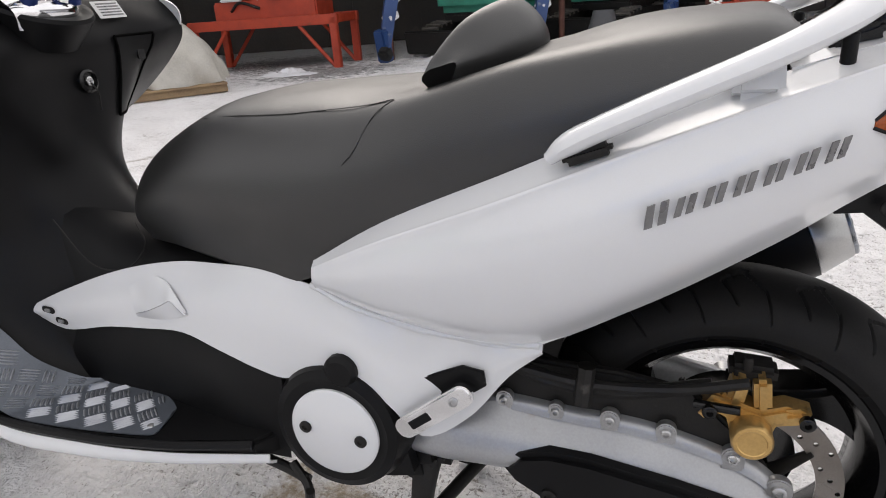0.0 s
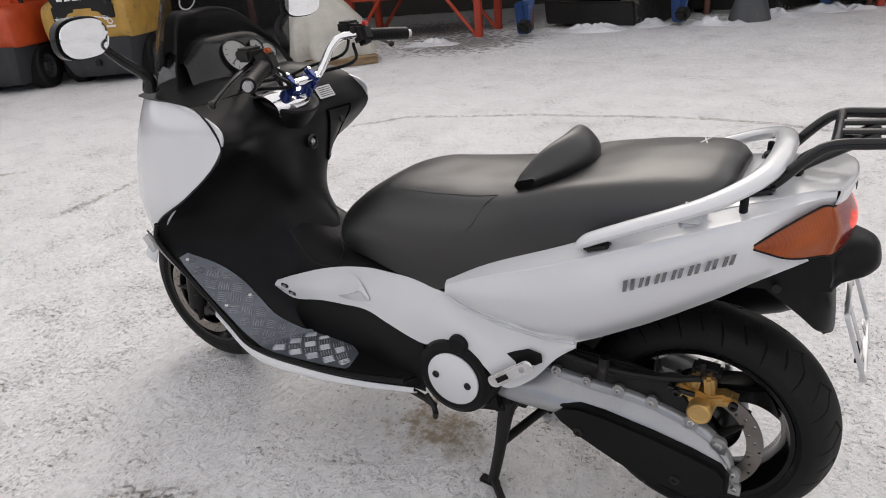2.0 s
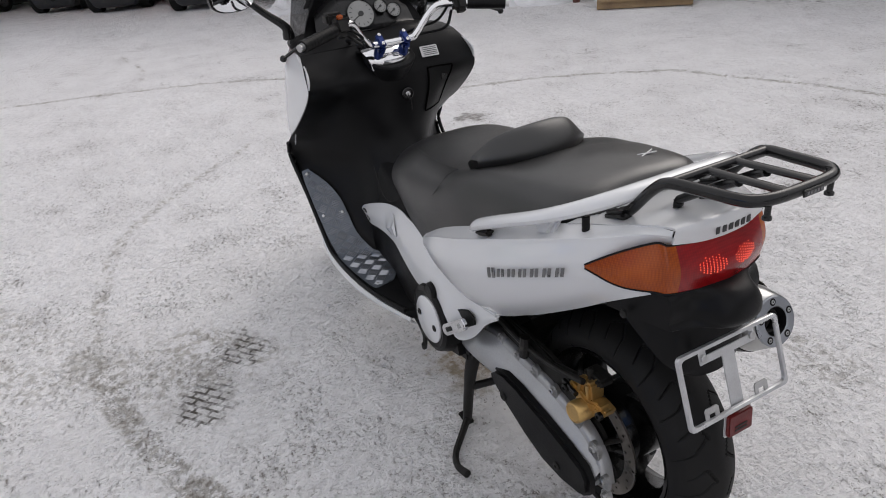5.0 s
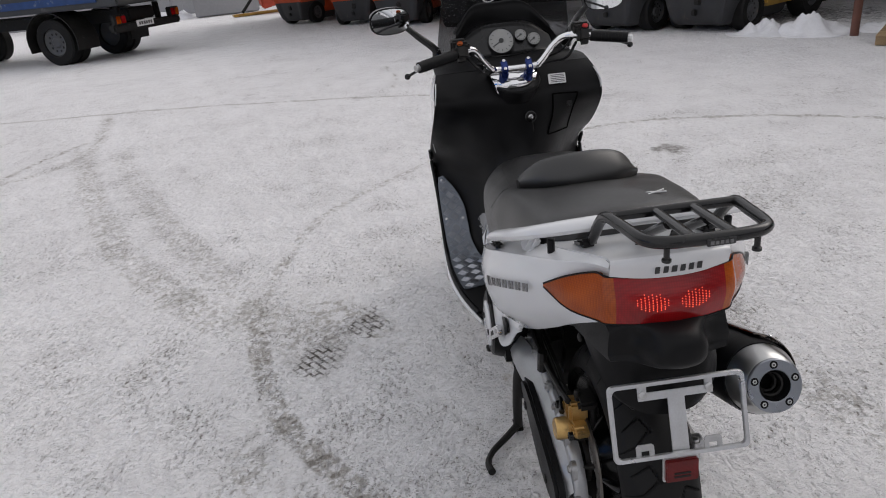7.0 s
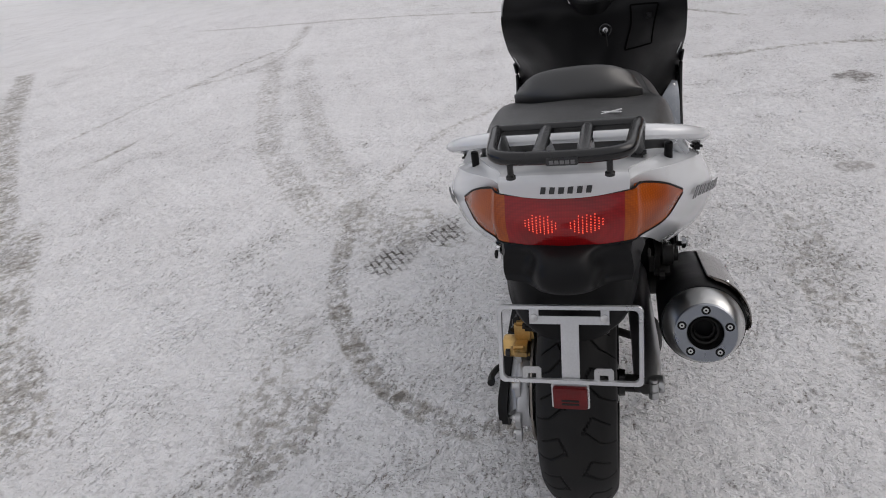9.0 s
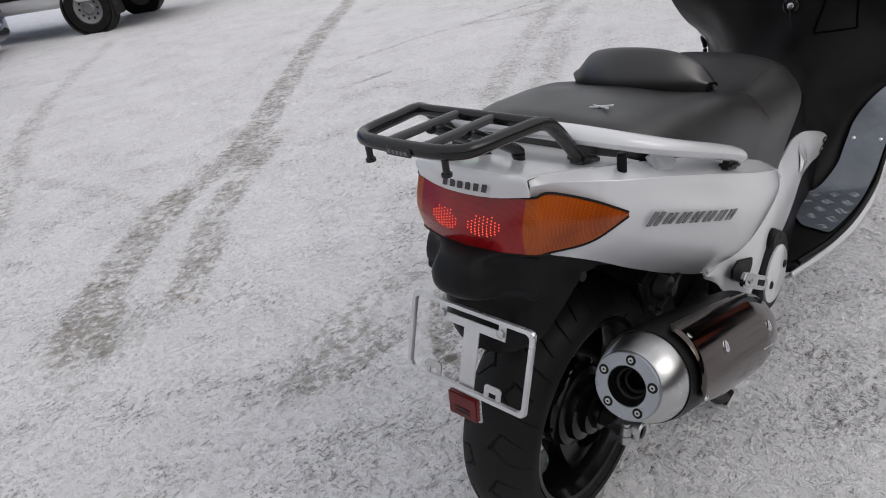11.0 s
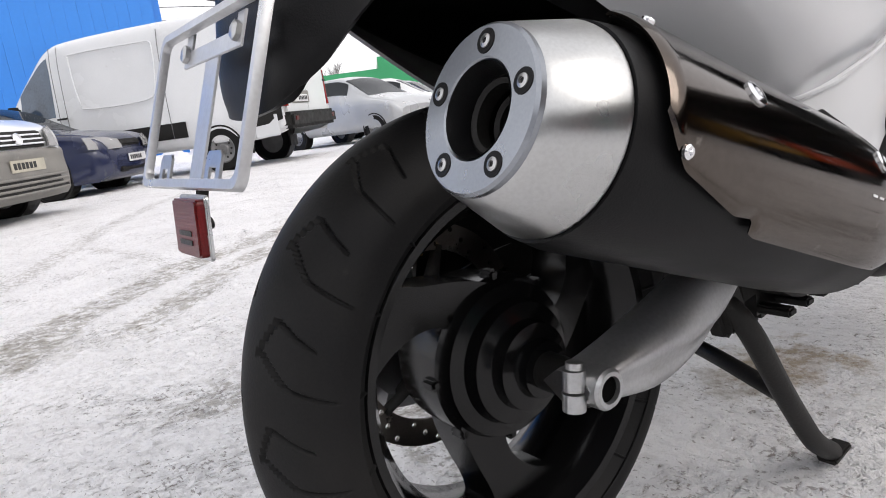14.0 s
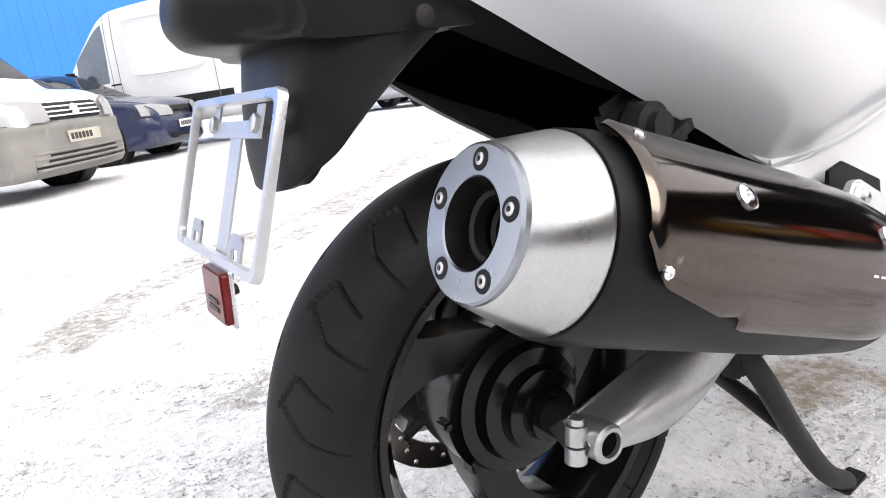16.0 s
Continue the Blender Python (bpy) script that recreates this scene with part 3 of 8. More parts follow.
def lens_net(u0, u1):
    up = [(0.099, 0.187, 0.764), (0.147, 0.156, 0.798), (0.188, 0.118, 0.819), (0.205, 0.098, 0.815), (0.219, 0, 0.812)]
    lo = [(0.099, 0.187, 0.757), (0.150, 0.158, 0.736), (0.193, 0.120, 0.731), (0.215, 0.096, 0.730), (0.236, 0, 0.731)]
    mi = [(0.100, 0.188, 0.761), (0.156, 0.161, 0.766), (0.200, 0.123, 0.770), (0.220, 0.098, 0.771), (0.240, 0, 0.768)]
    full = [[(x, -y, z) for x, y, z in r] + [(x, y, z) for x, y, z in r[-2::-1]] for r in (up, mi, lo)]
    a = np.array([cr(r, 121) for r in full])
    i0, i1 = round(60 + 60 * u0), round(60 + 60 * u1)
    return np.stack([cr(a[:, j], 16) for j in range(i0, i1 + 1)], 0)


lamp = new("tail_lamp")
lamp.parent = bike
tagged(lamp, "wide red and amber tail lamp unit, lit")
bm = B()
shell(bm, lens_net(-0.24, 0.24), -0.006)
part("brake_lens", bm, LENS_RED, lamp, "red lamp lens")
for u0, u1 in ((-1.0, -0.24), (0.24, 1.0)):
    bm = B()
    shell(bm, lens_net(u0, u1), -0.006)
    part("indicator_lens", bm, LENS_AMBER, lamp, "amber indicator lens")
full = lens_net(-1, 1)
for c in (-0.085, 0.085):
    bm = B()
    for i in range(-4, 5):
        for j in range(-3, 4):
            if (i / 4.3) ** 2 + (j / 3.4) ** 2 > 1:
                continue
            u = 60 + 60 * c + i * 0.85
            k = int(u)
            q = (full[k] * (1 - (u - k)) + full[k + 1] * (u - k))
            v = 6.8 + (j + 0.5 * (i % 2)) * 0.75
            h = int(v)
            q = q[h] * (1 - (v - h)) + q[h + 1] * (v - h)
            lathe(bm, [(0, 0.0011), (0.0008, 0.0007)], tuple(q + np.array([0.0002, 0, 0])), (1, 0, 0.05), 6)
    part("lit_dots", bm, GLOW, lamp, "glowing red brake light dots")
# dark seal round the lamp
bm = B()
for edge in (0, 15):
    tube(bm, lens_net(-1, 1)[::6, edge], 0.0018, 60, 6)
part("lamp_seal", bm, BLACK, lamp)

# seven slanted blocks of the model mark on each tail panel
for s in (-1, 1):
    for k in range(7):
        f = k / 6 if s < 0 else 1 - k / 6
        x = -0.082 + 0.150 * f
        z = 0.692 + 0.052 * f
        y = 0.2615 - 0.048 * f ** 1.2 if s < 0 else 0.2615 - 0.050 * f ** 1.2
        wide = 0.023 if k else 0.027
        tall = 0.019 if k else 0.024
        along = Vector((0.150, s * -0.0576 * max(f, 0.05) ** 0.2, 0.052)).normalized() * -s
        out = along.cross(Vector((0, 0.12 * s, 1))).normalized()
        m = Matrix((along, out.cross(along), out)).transposed().to_4x4()
        m.translation = (x, s * (y + 0.001), z)
        bm = B()
        lean = 0.005
        for x0, x1, y0, y1 in ((-0.44, -0.12, -0.46, 0.46), (0.10, 0.42, -0.46, 0.46)):
            quad = [(wide * 0.9 * a + lean * b * 2, tall * b) for a, b in ((x0, y0), (x1, y0), (x1, y1), (x0, y1))]
            slab(bm, quad, 0.0016, m, 0)
        part("mark_bar", bm, GREYMARK, tails[0 if s < 0 else 1], "dark grey slanted mark")

# seat
SEAT = ((-0.885, 0.05, 0.562, 0.06, 0.575, 0.05, 0.592, 0.600), (-0.850, 0.10, 0.565, 0.122, 0.61, 0.10, 0.652, 0.668),
        (-0.77, 0.14, 0.574, 0.163, 0.655, 0.128, 0.710, 0.732), (-0.67, 0.168, 0.568, 0.187, 0.675, 0.142, 0.748, 0.774),
        (-0.54, 0.19, 0.553, 0.2, 0.68, 0.156, 0.758, 0.785), (-0.42, 0.2, 0.61, 0.203, 0.705, 0.165, 0.770, 0.791),
        (-0.33, 0.203, 0.655, 0.2, 0.74, 0.170, 0.794, 0.802), (-0.24, 0.2, 0.697, 0.195, 0.764, 0.165, 0.818, 0.826),
        (-0.12, 0.19, 0.748, 0.183, 0.795, 0.155, 0.836, 0.855), (-0.01, 0.17, 0.783, 0.168, 0.820, 0.138, 0.848, 0.863),
        (0.03, 0.145, 0.798, 0.143, 0.824, 0.118, 0.845, 0.858), (0.05, 0.11, 0.81, 0.11, 0.822, 0.09, 0.834, 0.840))
net = [across([(x, 0, t), (x, c * 0.55, t - 0.004), (x, c, d), (x, a, b), (x, e, g)]) for x, e, g, a, b, c, d, t in SEAT]
surf = skin(net, 60, 48)
for i in range(60):                                    # soft dents of a used cushion
    for j in range(48):
        surf[i, j, 2] += 0.0017 * noise.noise((surf[i, j, 0] * 14, surf[i, j, 1] * 14, 0))
bm = B()
vs = grid(bm, surf)
bm.faces.new(vs[0])
bm.faces.new(vs[-1])
bmesh.ops.holes_fill(bm, edges=[e for e in bm.edges if e.is_boundary], sides=0)
seat = part("seat", bm, VINYL, bike, "black vinyl two-step seat", 60)
def on_seat(x, v):
    """A place on the cushion's skin at length x and cross share v (0 left hem, 0.5 middle, 1 right hem)."""
    col = np.array([surf[k, round(v * 47)] for k in range(60)])
    return tuple(np.array([np.interp(x, col[:, 0], col[:, a]) for a in range(3)]) + np.array((0, 0.0004 * (1 if v > 0.5 else -1), 0.0006)))


for s in (-1, 1):                                      # sewn seams
    side = (lambda v: v) if s < 0 else (lambda v: 1 - v)
    bm = B()
    tube(bm, [on_seat(x, side(0.27 + 0.02 * max(0, (-0.6 - x) / 0.1))) for x in (-0.69, -0.62, -0.55, -0.48, -0.42, -0.385)], 0.0006, 40, 6)
    part("seam", bm, VINYL, seat)
    bm = B()
    tube(bm, [on_seat(x, side(v)) for x, v in ((-0.385, 0.27), (-0.405, 0.23), (-0.425, 0.18), (-0.44, 0.14))], 0.0006, 24, 6)
    part("seam", bm, VINYL, seat)
bm = B()
slab(bm, [(-0.019, -0.0009), (0.019, -0.0011), (0.020, 0.0008), (-0.018, 0.0011)], 0.0022, pose(-0.034, 0.072, 0.8600, 0, -5, 66), 0)
slab(bm, [(-0.019, -0.0009), (0.019, -0.0011), (0.020, 0.0008), (-0.018, 0.0011)], 0.0022, pose(-0.034, 0.072, 0.8604, 0, -5, 108), 0)
part("sewn_mark", bm, LIGHTMARK, seat, "small pale crossed mark")
ys = (-0.146, -0.132, -0.092, -0.02, 0.058, 0.106, 0.134)
hs = (0.02, 0.32, 0.78, 1, 0.94, 0.6, 0.02)
net = []
for y, h in zip(ys, hs):                               # crescent: both ends swing forward
    bow = -0.072 * (y / 0.14) ** 2
    net.append([(-0.340 + 0.25 * bow + 0.02 * (1 - h), y, 0.775), (-0.336 + 0.3 * bow + 0.02 * (1 - h), y, 0.790 + 0.022 * h), (-0.312 + 0.5 * bow, y, 0.803 + 0.058 * h), (-0.281 + 0.8 * bow, y, 0.813 + 0.072 * h),
                (-0.250 + bow, y, 0.818 + 0.052 * h), (-0.230 + bow, y, 0.822 + 0.014 * h), (-0.238 + bow, y, 0.80)])
bm = B()
vs = grid(bm, skin(net, 36, 30))
bmesh.ops.holes_fill(bm, edges=[e for e in bm.edges if e.is_boundary], sides=0)
part("lumbar_pad", bm, VINYL, bike, "black vinyl lumbar pad", 60)

# grab rail
bm = B()
half = [(-0.188, 0.234, 0.736), (-0.165, 0.233, 0.753), (-0.10, 0.231, 0.783), (0.0, 0.216, 0.824), (0.06, 0.186, 0.850), (0.098, 0.132, 0.868), (0.110, 0.06, 0.874), (0.112, 0, 0.875)]
path = [(x, -y, z) for x, y, z in half] + half[-2::-1]
tube(bm, path, [0.011] + [0.020] * 13 + [0.011], 110, 14, 0.62)
rail = part("grab_rail", bm, WHITE, bike, "pearl white grab rail round the seat")
for s in (-1, 1):
    bm = B()
    block(bm, (0.046, 0.022, 0.046), pose(0.0, s * 0.187, 0.803, s * 32, 0, 0), 0.008)
    part("rail_post", bm, WHITE, rail)
    bm = B()
    lathe(bm, [(0, 0.007), (0.03, 0.007), (0.032, 0.005)], (0.075, s * 0.165, 0.808), (0, 0, 1), 12)
    part("rubber_stop", bm, BLACK, rail)
    bm = B()
    block(bm, (0.05, 0.02, 0.014), pose(-0.150, s * 0.232, 0.742, 0, -18, 0), 0.005)
    part("rail_foot", bm, SOOT, rail)

# luggage rack
rack = new("luggage_rack")
rack.parent = bike
tagged(rack, "black tubular luggage rack")
bm = B()
half = [(0.090, 0.108, 0.832), (0.112, 0.108, 0.845), (0.155, 0.108, 0.893), (0.187, 0.107, 0.915), (0.24, 0.101, 0.920), (0.295, 0.095, 0.923), (0.318, 0.085, 0.924), (0.331, 0.058, 0.925), (0.334, 0, 0.925)]
tube(bm, [(x, 0.008 - y, z) for x, y, z in half] + [(x, 0.008 + y, z) for x, y, z in half[-2::-1]], 0.0095, 120, 12)
part("outer_tube", bm, GLOSS, rack)
bm = B()
tube(bm, [(0.190, -0.096, 0.916), (0.190, 0.112, 0.916)], 0.0085, 8, 12)
part("cross_tube", bm, GLOSS, rack)
for y in (-0.020, 0.041):
    bm = B()
    tube(bm, [(0.186, y, 0.917), (0.331, y, 0.926)], 0.0095, 8, 10, 0.6)
    part("slat", bm, GLOSS, rack)
    bm = B()
    tube(bm, [(0.141, y - 0.003, 0.826), (0.141, y - 0.003, 0.846), (0.152, y - 0.002, 0.858), (0.235, y, 0.909), (0.25, y, 0.916)], 0.0105, 24, 10, 0.75)
    part("rack_post", bm, GLOSS, rack)
for s, y in ((-1, -0.058), (1, 0.075)):
    bm = B()
    lathe(bm, [(0, 0.007), (0.004, 0.007), (0.006, 0.0045), (0.030, 0.0045)], (0.330, y, 0.895), (0, 0, 1), 10)
    part("hook", bm, GLOSS, rack)
    bm = B()
    block(bm, (0.05, 0.03, 0.016), pose(0.09, 0.004 + s * 0.110, 0.830, 0, -20, 0), 0.005)
    part("rack_foot", bm, GLOSS, rack)
bm = B()
block(bm, (0.003, 0.042, 0.011), pose(0.3445, 0.014, 0.923), 0.001)
tag = part("rack_tag", bm, DARKMARK, rack, "small black maker's tag")
bm = B()
for k in range(5):
    block(bm, (0.0015, 0.005, 0.005), pose(0.3465, k * 0.007, 0.923), 0)
part("tag_print", bm, GREYMARK, tag)

# lower side panel under the seat
LOWER = [[(x, a, t), (x, (a + c) / 2 + 0.006, (t + b) / 2), (x, c, b)] for x, t, b, a, c in (
    (-1.090, 0.448, 0.428, 0.150, 0.153), (-1.02, 0.478, 0.412, 0.152, 0.160), (-0.92, 0.515, 0.432, 0.152, 0.168), (-0.84, 0.538, 0.441, 0.154, 0.174),
    (-0.75, 0.556, 0.452, 0.162, 0.188), (-0.68, 0.562, 0.436, 0.172, 0.198), (-0.61, 0.565, 0.417, 0.182, 0.205), (-0.56, 0.560, 0.412, 0.188, 0.209),
    (-0.50, 0.549, 0.434, 0.193, 0.212), (-0.45, 0.532, 0.434, 0.195, 0.214), (-0.405, 0.515, 0.396, 0.193, 0.216), (-0.36, 0.502, 0.353, 0.189, 0.212),
    (-0.30, 0.495, 0.385, 0.186, 0.198), (-0.25, 0.491, 0.445, 0.180, 0.188), (-0.208, 0.490, 0.478, 0.176, 0.178))]
lowers = plates("lower_panel", LOWER, WHITE, 60, 14, 0.004, "pearl white lower side panel")
LOWSKIN = skin(LOWER, 60, 14)


def plane_of(par):
    """How far out the lower panel stands at a place of its side."""
    flat = LOWSKIN.reshape(-1, 3)
    return lambda x, z: float(flat[np.argmin((flat[:, 0] - x) ** 2 + (flat[:, 2] - z) ** 2), 1])


for s, par in zip((-1, 1), lowers):
    for k in range(2):
        bm = B()
        slab(bm, rounded(0.026, 0.011, 0.005), 0.002, Matrix.Translation((-1.048 + 0.024 * k, s * 0.161, 0.446 - 0.018 * k)) @ pose(0, 0, 0, 90, 0, 180 if s > 0 else 0) @ pose(0, 0, 0, 0, 0, s * 8), 0.0005)
        part("slot", bm, SOOT, par)
        bm = B()
        slab(bm, rounded(0.012, 0.006, 0.003), 0.003, Matrix.Translation((-1.048 + 0.024 * k, s * 0.162, 0.446 - 0.018 * k)) @ pose(0, 0, 0, 90, 0, 180 if s > 0 else 0) @ pose(0, 0, 0, 0, 0, s * 8), 0.0005)
        part("clip", bm, STEEL, par)
    leaf = [[(-0.866, 0.506), (-0.826, 0.526), (-0.79, 0.527), (-0.764, 0.512), (-0.746, 0.486)], [(-0.856, 0.467), (-0.824, 0.478), (-0.793, 0.491), (-0.767, 0.502), (-0.745, 0.485)], [(-0.855, 0.461), (-0.82, 0.463), (-0.786, 0.469), (-0.76, 0.476), (-0.744, 0.483)]]
    wall = plane_of(par)
    net = [[(x + 0.012, s * (wall(x + 0.012, z) + d * e), z) for (x, z), e in zip(row, (0.3, 0.8, 1, 1, 0.6))] for row, d in zip(leaf, (0.0012, 0.0065, -0.001))]
    bm = B()                                            # pressed scoop of the panel
    for k in range(2):
        shell(bm, skin(net[k:k + 2], 6, 24), 0.002 * s)
    part("scoop_lip", bm, WHITE, par, "", 40)
    bm = B()
    tube(bm, [(x, s * (y + 0.002), z) for x, y, z in ((-0.51, 0.191, 0.553), (-0.45, 0.196, 0.533), (-0.405, 0.194, 0.516), (-0.36, 0.190, 0.503), (-0.30, 0.187, 0.496), (-0.25, 0.181, 0.492), (-0.212, 0.177, 0.490))], 0.0055, 40, 8)
    part("panel_bead", bm, WHITE, par)
    bm = B()
    slab(bm, [(-0.055, -0.028), (-0.05, 0.0), (0.03, 0.035), (0.058, 0.03), (0.06, 0.01), (0.0, -0.035)], 0.004,
         Matrix.Translation((-0.335, -0.200, 0.428) if s < 0 else (-0.328, 0.206, 0.443)) @ pose(0, 0, 0, 90, 0, 180 if s > 0 else 0) @ (Matrix.Diagonal((-1, 1, 1, 1)) if s > 0 else Matrix.Identity(4)), 0.001)
    part("peg_recess", bm, BLACK, par)
    tip, end = ((-0.290, -0.216, 0.440), (-0.388, -0.226, 0.370)) if s < 0 else ((-0.274, 0.222, 0.454), (-0.372, 0.236, 0.393))
    along = (Vector(end) - Vector(tip)).normalized()
    face = (Vector((0, s, 0)) - along * along.y * s).normalized()
    pm = Matrix((along, face.cross(along), face)).transposed().to_4x4()
    pm.translation = (Vector(tip) + Vector(end)) / 2
    wide = 0.030
    bm = B()
    slab(bm, rounded((Vector(end) - Vector(tip)).length, wide, wide * 0.45), 0.010, pm, 0.003)
    peg = part("passenger_peg", bm, CHROME, bike, "folded chrome passenger peg")
    bm = B()
    block(bm, (0.032, wide * 0.4, 0.002), pm @ pose(0.022, 0, 0.010), 0.0008)
    part("peg_groove", bm, BLACK, peg)
    bm = B()
    lathe(bm, [(0, 0.006), (0.002, 0.006), (0.003, 0.004), (0.001, 0.003), (0.001, 0)], tuple(pm @ Vector((-0.034, 0, 0.010))), tuple(face), 14)
    part("peg_pivot", bm, STEEL, peg)
    bm = B()
    block(bm, (0.05, 0.012, 0.022), pm @ pose(0.03, 0, -0.008), 0.003)
    part("peg_bracket", bm, SOOT, peg)

# pulley covers
for s in (-1, 1):
    bm = B()
    lathe(bm, [(0, 0.104), (0.07, 0.100), (0.092, 0.092), (0.097, 0.080), (0.094, 0.070)], (-0.488, s * 0.13, 0.346), (0, s, 0.03), 44)
    block(bm, (0.13, 0.06, 0.09), pose(-0.438, s * 0.165, 0.288, 0, -12, 0), 0.02)
    lathe(bm, [(0, 0.026), (0.09, 0.024), (0.096, 0.018)], (-0.470, s * 0.13, 0.441), (0, s, 0), 18)
    cover = part("pulley_cover", bm, BLACK, bike, "black round engine side cover")
    bm = B()
    lathe(bm, [(0, 0.066), (0.006, 0.066), (0.009, 0.062), (0.0095, 0.001)], (-0.487, s * 0.222, 0.348), (0, s, 0.03), 40)
    part("cover_disc", bm, WHITE, cover, "white round inset disc")
    for a in (0, 1):
        bm = B()
        lathe(bm, [(0, 0.009), (0.003, 0.009), (0.004, 0.007), (0.0042, 0.004), (0.002, 0.0035), (0.002, 0.0)], (-0.529 + 0.083 * a, s * 0.2305, 0.353 - 0.010 * a), (0, s, 0.03), 14)
        part("cover_bolt", bm, SOOT, cover)

# leg shield, tunnel, floorboards
LEG = ((0.955, (-1.13, 0), (-1.125, 0.08), (-1.12, 0.16), (-1.115, 0.22), (-1.12, 0.262)), (0.915, (-1.09, 0), (-1.085, 0.08), (-1.08, 0.15), (-1.07, 0.22), (-1.055, 0.277)),
       (0.86, (-1.055, 0), (-1.05, 0.08), (-1.05, 0.15), (-1.03, 0.22), (-1.030, 0.283)), (0.80, (-1.06, 0), (-1.055, 0.08), (-1.06, 0.15), (-1.075, 0.21), (-1.085, 0.289)),
       (0.72, (-1.06, 0), (-1.055, 0.07), (-1.08, 0.13), (-1.15, 0.21), (-1.200, 0.296)), (0.64, (-1.03, 0), (-1.06, 0.08), (-1.12, 0.14), (-1.22, 0.21), (-1.335, 0.296)),
       (0.56, (-0.96, 0), (-1.03, 0.09), (-1.14, 0.14), (-1.25, 0.21), (-1.365, 0.288)), (0.47, (-0.93, 0), (-1.0, 0.11), (-1.10, 0.15), (-1.19, 0.2), (-1.245, 0.285)),
       (0.38, (-0.93, 0), (-0.99, 0.13), (-1.05, 0.155), (-1.10, 0.2), (-1.145, 0.285)), (0.315, (-0.93, 0), (-0.98, 0.14), (-1.0, 0.158), (-1.03, 0.2), (-1.08, 0.285)))
net = [across([(x, y, z) for x, y in row]) for z, *row in LEG]
bm = B()
shell(bm, skin(net, 60, 50), 0.005)
LEGSKIN = skin(net, 60, 50)
leg = part("leg_shield", bm, BLACK, bike, "black plastic leg shield", 60)
net = [across([(-1.13, 0, 0.955), (-1.12, 0.13, 0.956), (-1.12, 0.262, 0.955)]), across([(-1.18, 0, 0.985), (-1.17, 0.13, 0.985), (-1.2, 0.262, 0.965)]),
       across([(-1.26, 0, 0.99), (-1.26, 0.13, 0.99), (-1.3, 0.245, 0.965)]), across([(-1.4, 0, 0.99), (-1.38, 0.11, 0.985), (-1.38, 0.22, 0.965)])]
bm = B()
shell(bm, skin(net, 24, 30), -0.004)
part("dash_deck", bm, BLACK, bike, "black plastic dash deck", 60)
net = [across([(x, 0, t), (x, 0.085, t - 0.012), (x, a, 0.45), (x, c, 0.36), (x, c + 0.004, 0.27)]) for x, t, a, c in
       ((-1.08, 0.62, 0.12, 0.15), (-1.0, 0.585, 0.13, 0.155), (-0.93, 0.556, 0.137, 0.158), (-0.84, 0.55, 0.143, 0.165), (-0.74, 0.55, 0.158, 0.185), (-0.66, 0.55, 0.172, 0.2), (-0.58, 0.53, 0.180, 0.203))]
bm = B()
grid(bm, skin(net, 30, 36))
part("tunnel", bm, BLACK, bike, "black plastic centre tunnel", 60)
bm = B()
tube(bm, [(-1.04, -0.112, 0.590), (-0.97, -0.122, 0.520), (-0.9, -0.12, 0.515), (-0.88, -0.09, 0.545), (-0.93, -0.05, 0.568)], 0.0012, 30, 5)
part("lid_joint", bm, SOOT, bike)
# glove box lid in the right half, with a groove round it
piece = LEGSKIN[13:27, 34:42] + np.array((0.004, 0, 0.001))
bm = B()
shell(bm, piece, 0.006)
lid = part("glove_lid", bm, BLACK, leg, "black glove box lid", 60)
rim = list(piece[0]) + list(piece[1:, -1]) + list(piece[-1, -2::-1]) + list(piece[-2::-1, 0])
bm = B()
tube(bm, [tuple(p) for p in rim], 0.0028, 120, 6)
part("lid_gap", bm, GAP, lid)
q = LEGSKIN[17, 39]
bm = B()
slab(bm, rounded(0.018, 0.022, 0.004), 0.003, Matrix.Translation(tuple(q + np.array((0.004, 0, 0)))) @ pose(0, 0, 0, 90, 0, 84), 0.001)
part("lid_latch", bm, GLOSS, lid)
bm = B()
lathe(bm, [(0, 0.020), (0.006, 0.020), (0.008, 0.016), (0.003, 0.014)], (-1.056, 0.042, 0.793), (1, 0, 0.05), 22)
lock = part("ignition_lock", bm, GLOSS, leg, "black ignition lock with a metal core")
bm = B()
lathe(bm, [(0.002, 0.008), (0.006, 0.008), (0.007, 0.006), (0.007, 0.002), (0.004, 0.002)], (-1.054, 0.042, 0.793), (1, 0, 0.05), 16)
part("lock_core", bm, STEEL, lock)
bm = B()
tube(bm, [(-1.046, 0.042, 0.790), (-1.040, 0.046, 0.772), (-1.046, 0.049, 0.742)], 0.0016, 12, 6)
part("key_strap", bm, SOOT, lock)
near = ((LEGSKIN - np.array((-1.085, 0.142, 0.897))) ** 2).sum(2)[2:12, 26:44]
ri, ci = (int(v) for v in np.unravel_index(near.argmin(), near.shape))
ri, ci = ri + 2, ci + 26
q = LEGSKIN[ri, ci]
gu, gv = LEGSKIN[ri + 1, ci] - LEGSKIN[ri - 1, ci], LEGSKIN[ri, ci + 2] - LEGSKIN[ri, ci - 2]
ex_, up_ = Vector(gv).normalized(), Vector(-gu).normalized()
nz = ex_.cross(up_).normalized()
nz = nz if nz.x > 0 else -nz
lm = Matrix((ex_, nz.cross(ex_), nz)).transposed().to_4x4()
lm.translation = Vector(q) + nz * 0.007
bm = B()
slab(bm, rounded(0.058, 0.036, 0.002), 0.0008, lm, 0)
stick = part("warning_sticker", bm, LIGHTMARK, bike, "white paper warning label")
bm = B()
for k in range(5):
    slab(bm, rounded(0.046, 0.0025, 0.001, 2), 0.0006, lm @ pose(0.002, -0.012 + k * 0.006, 0.0009), 0)
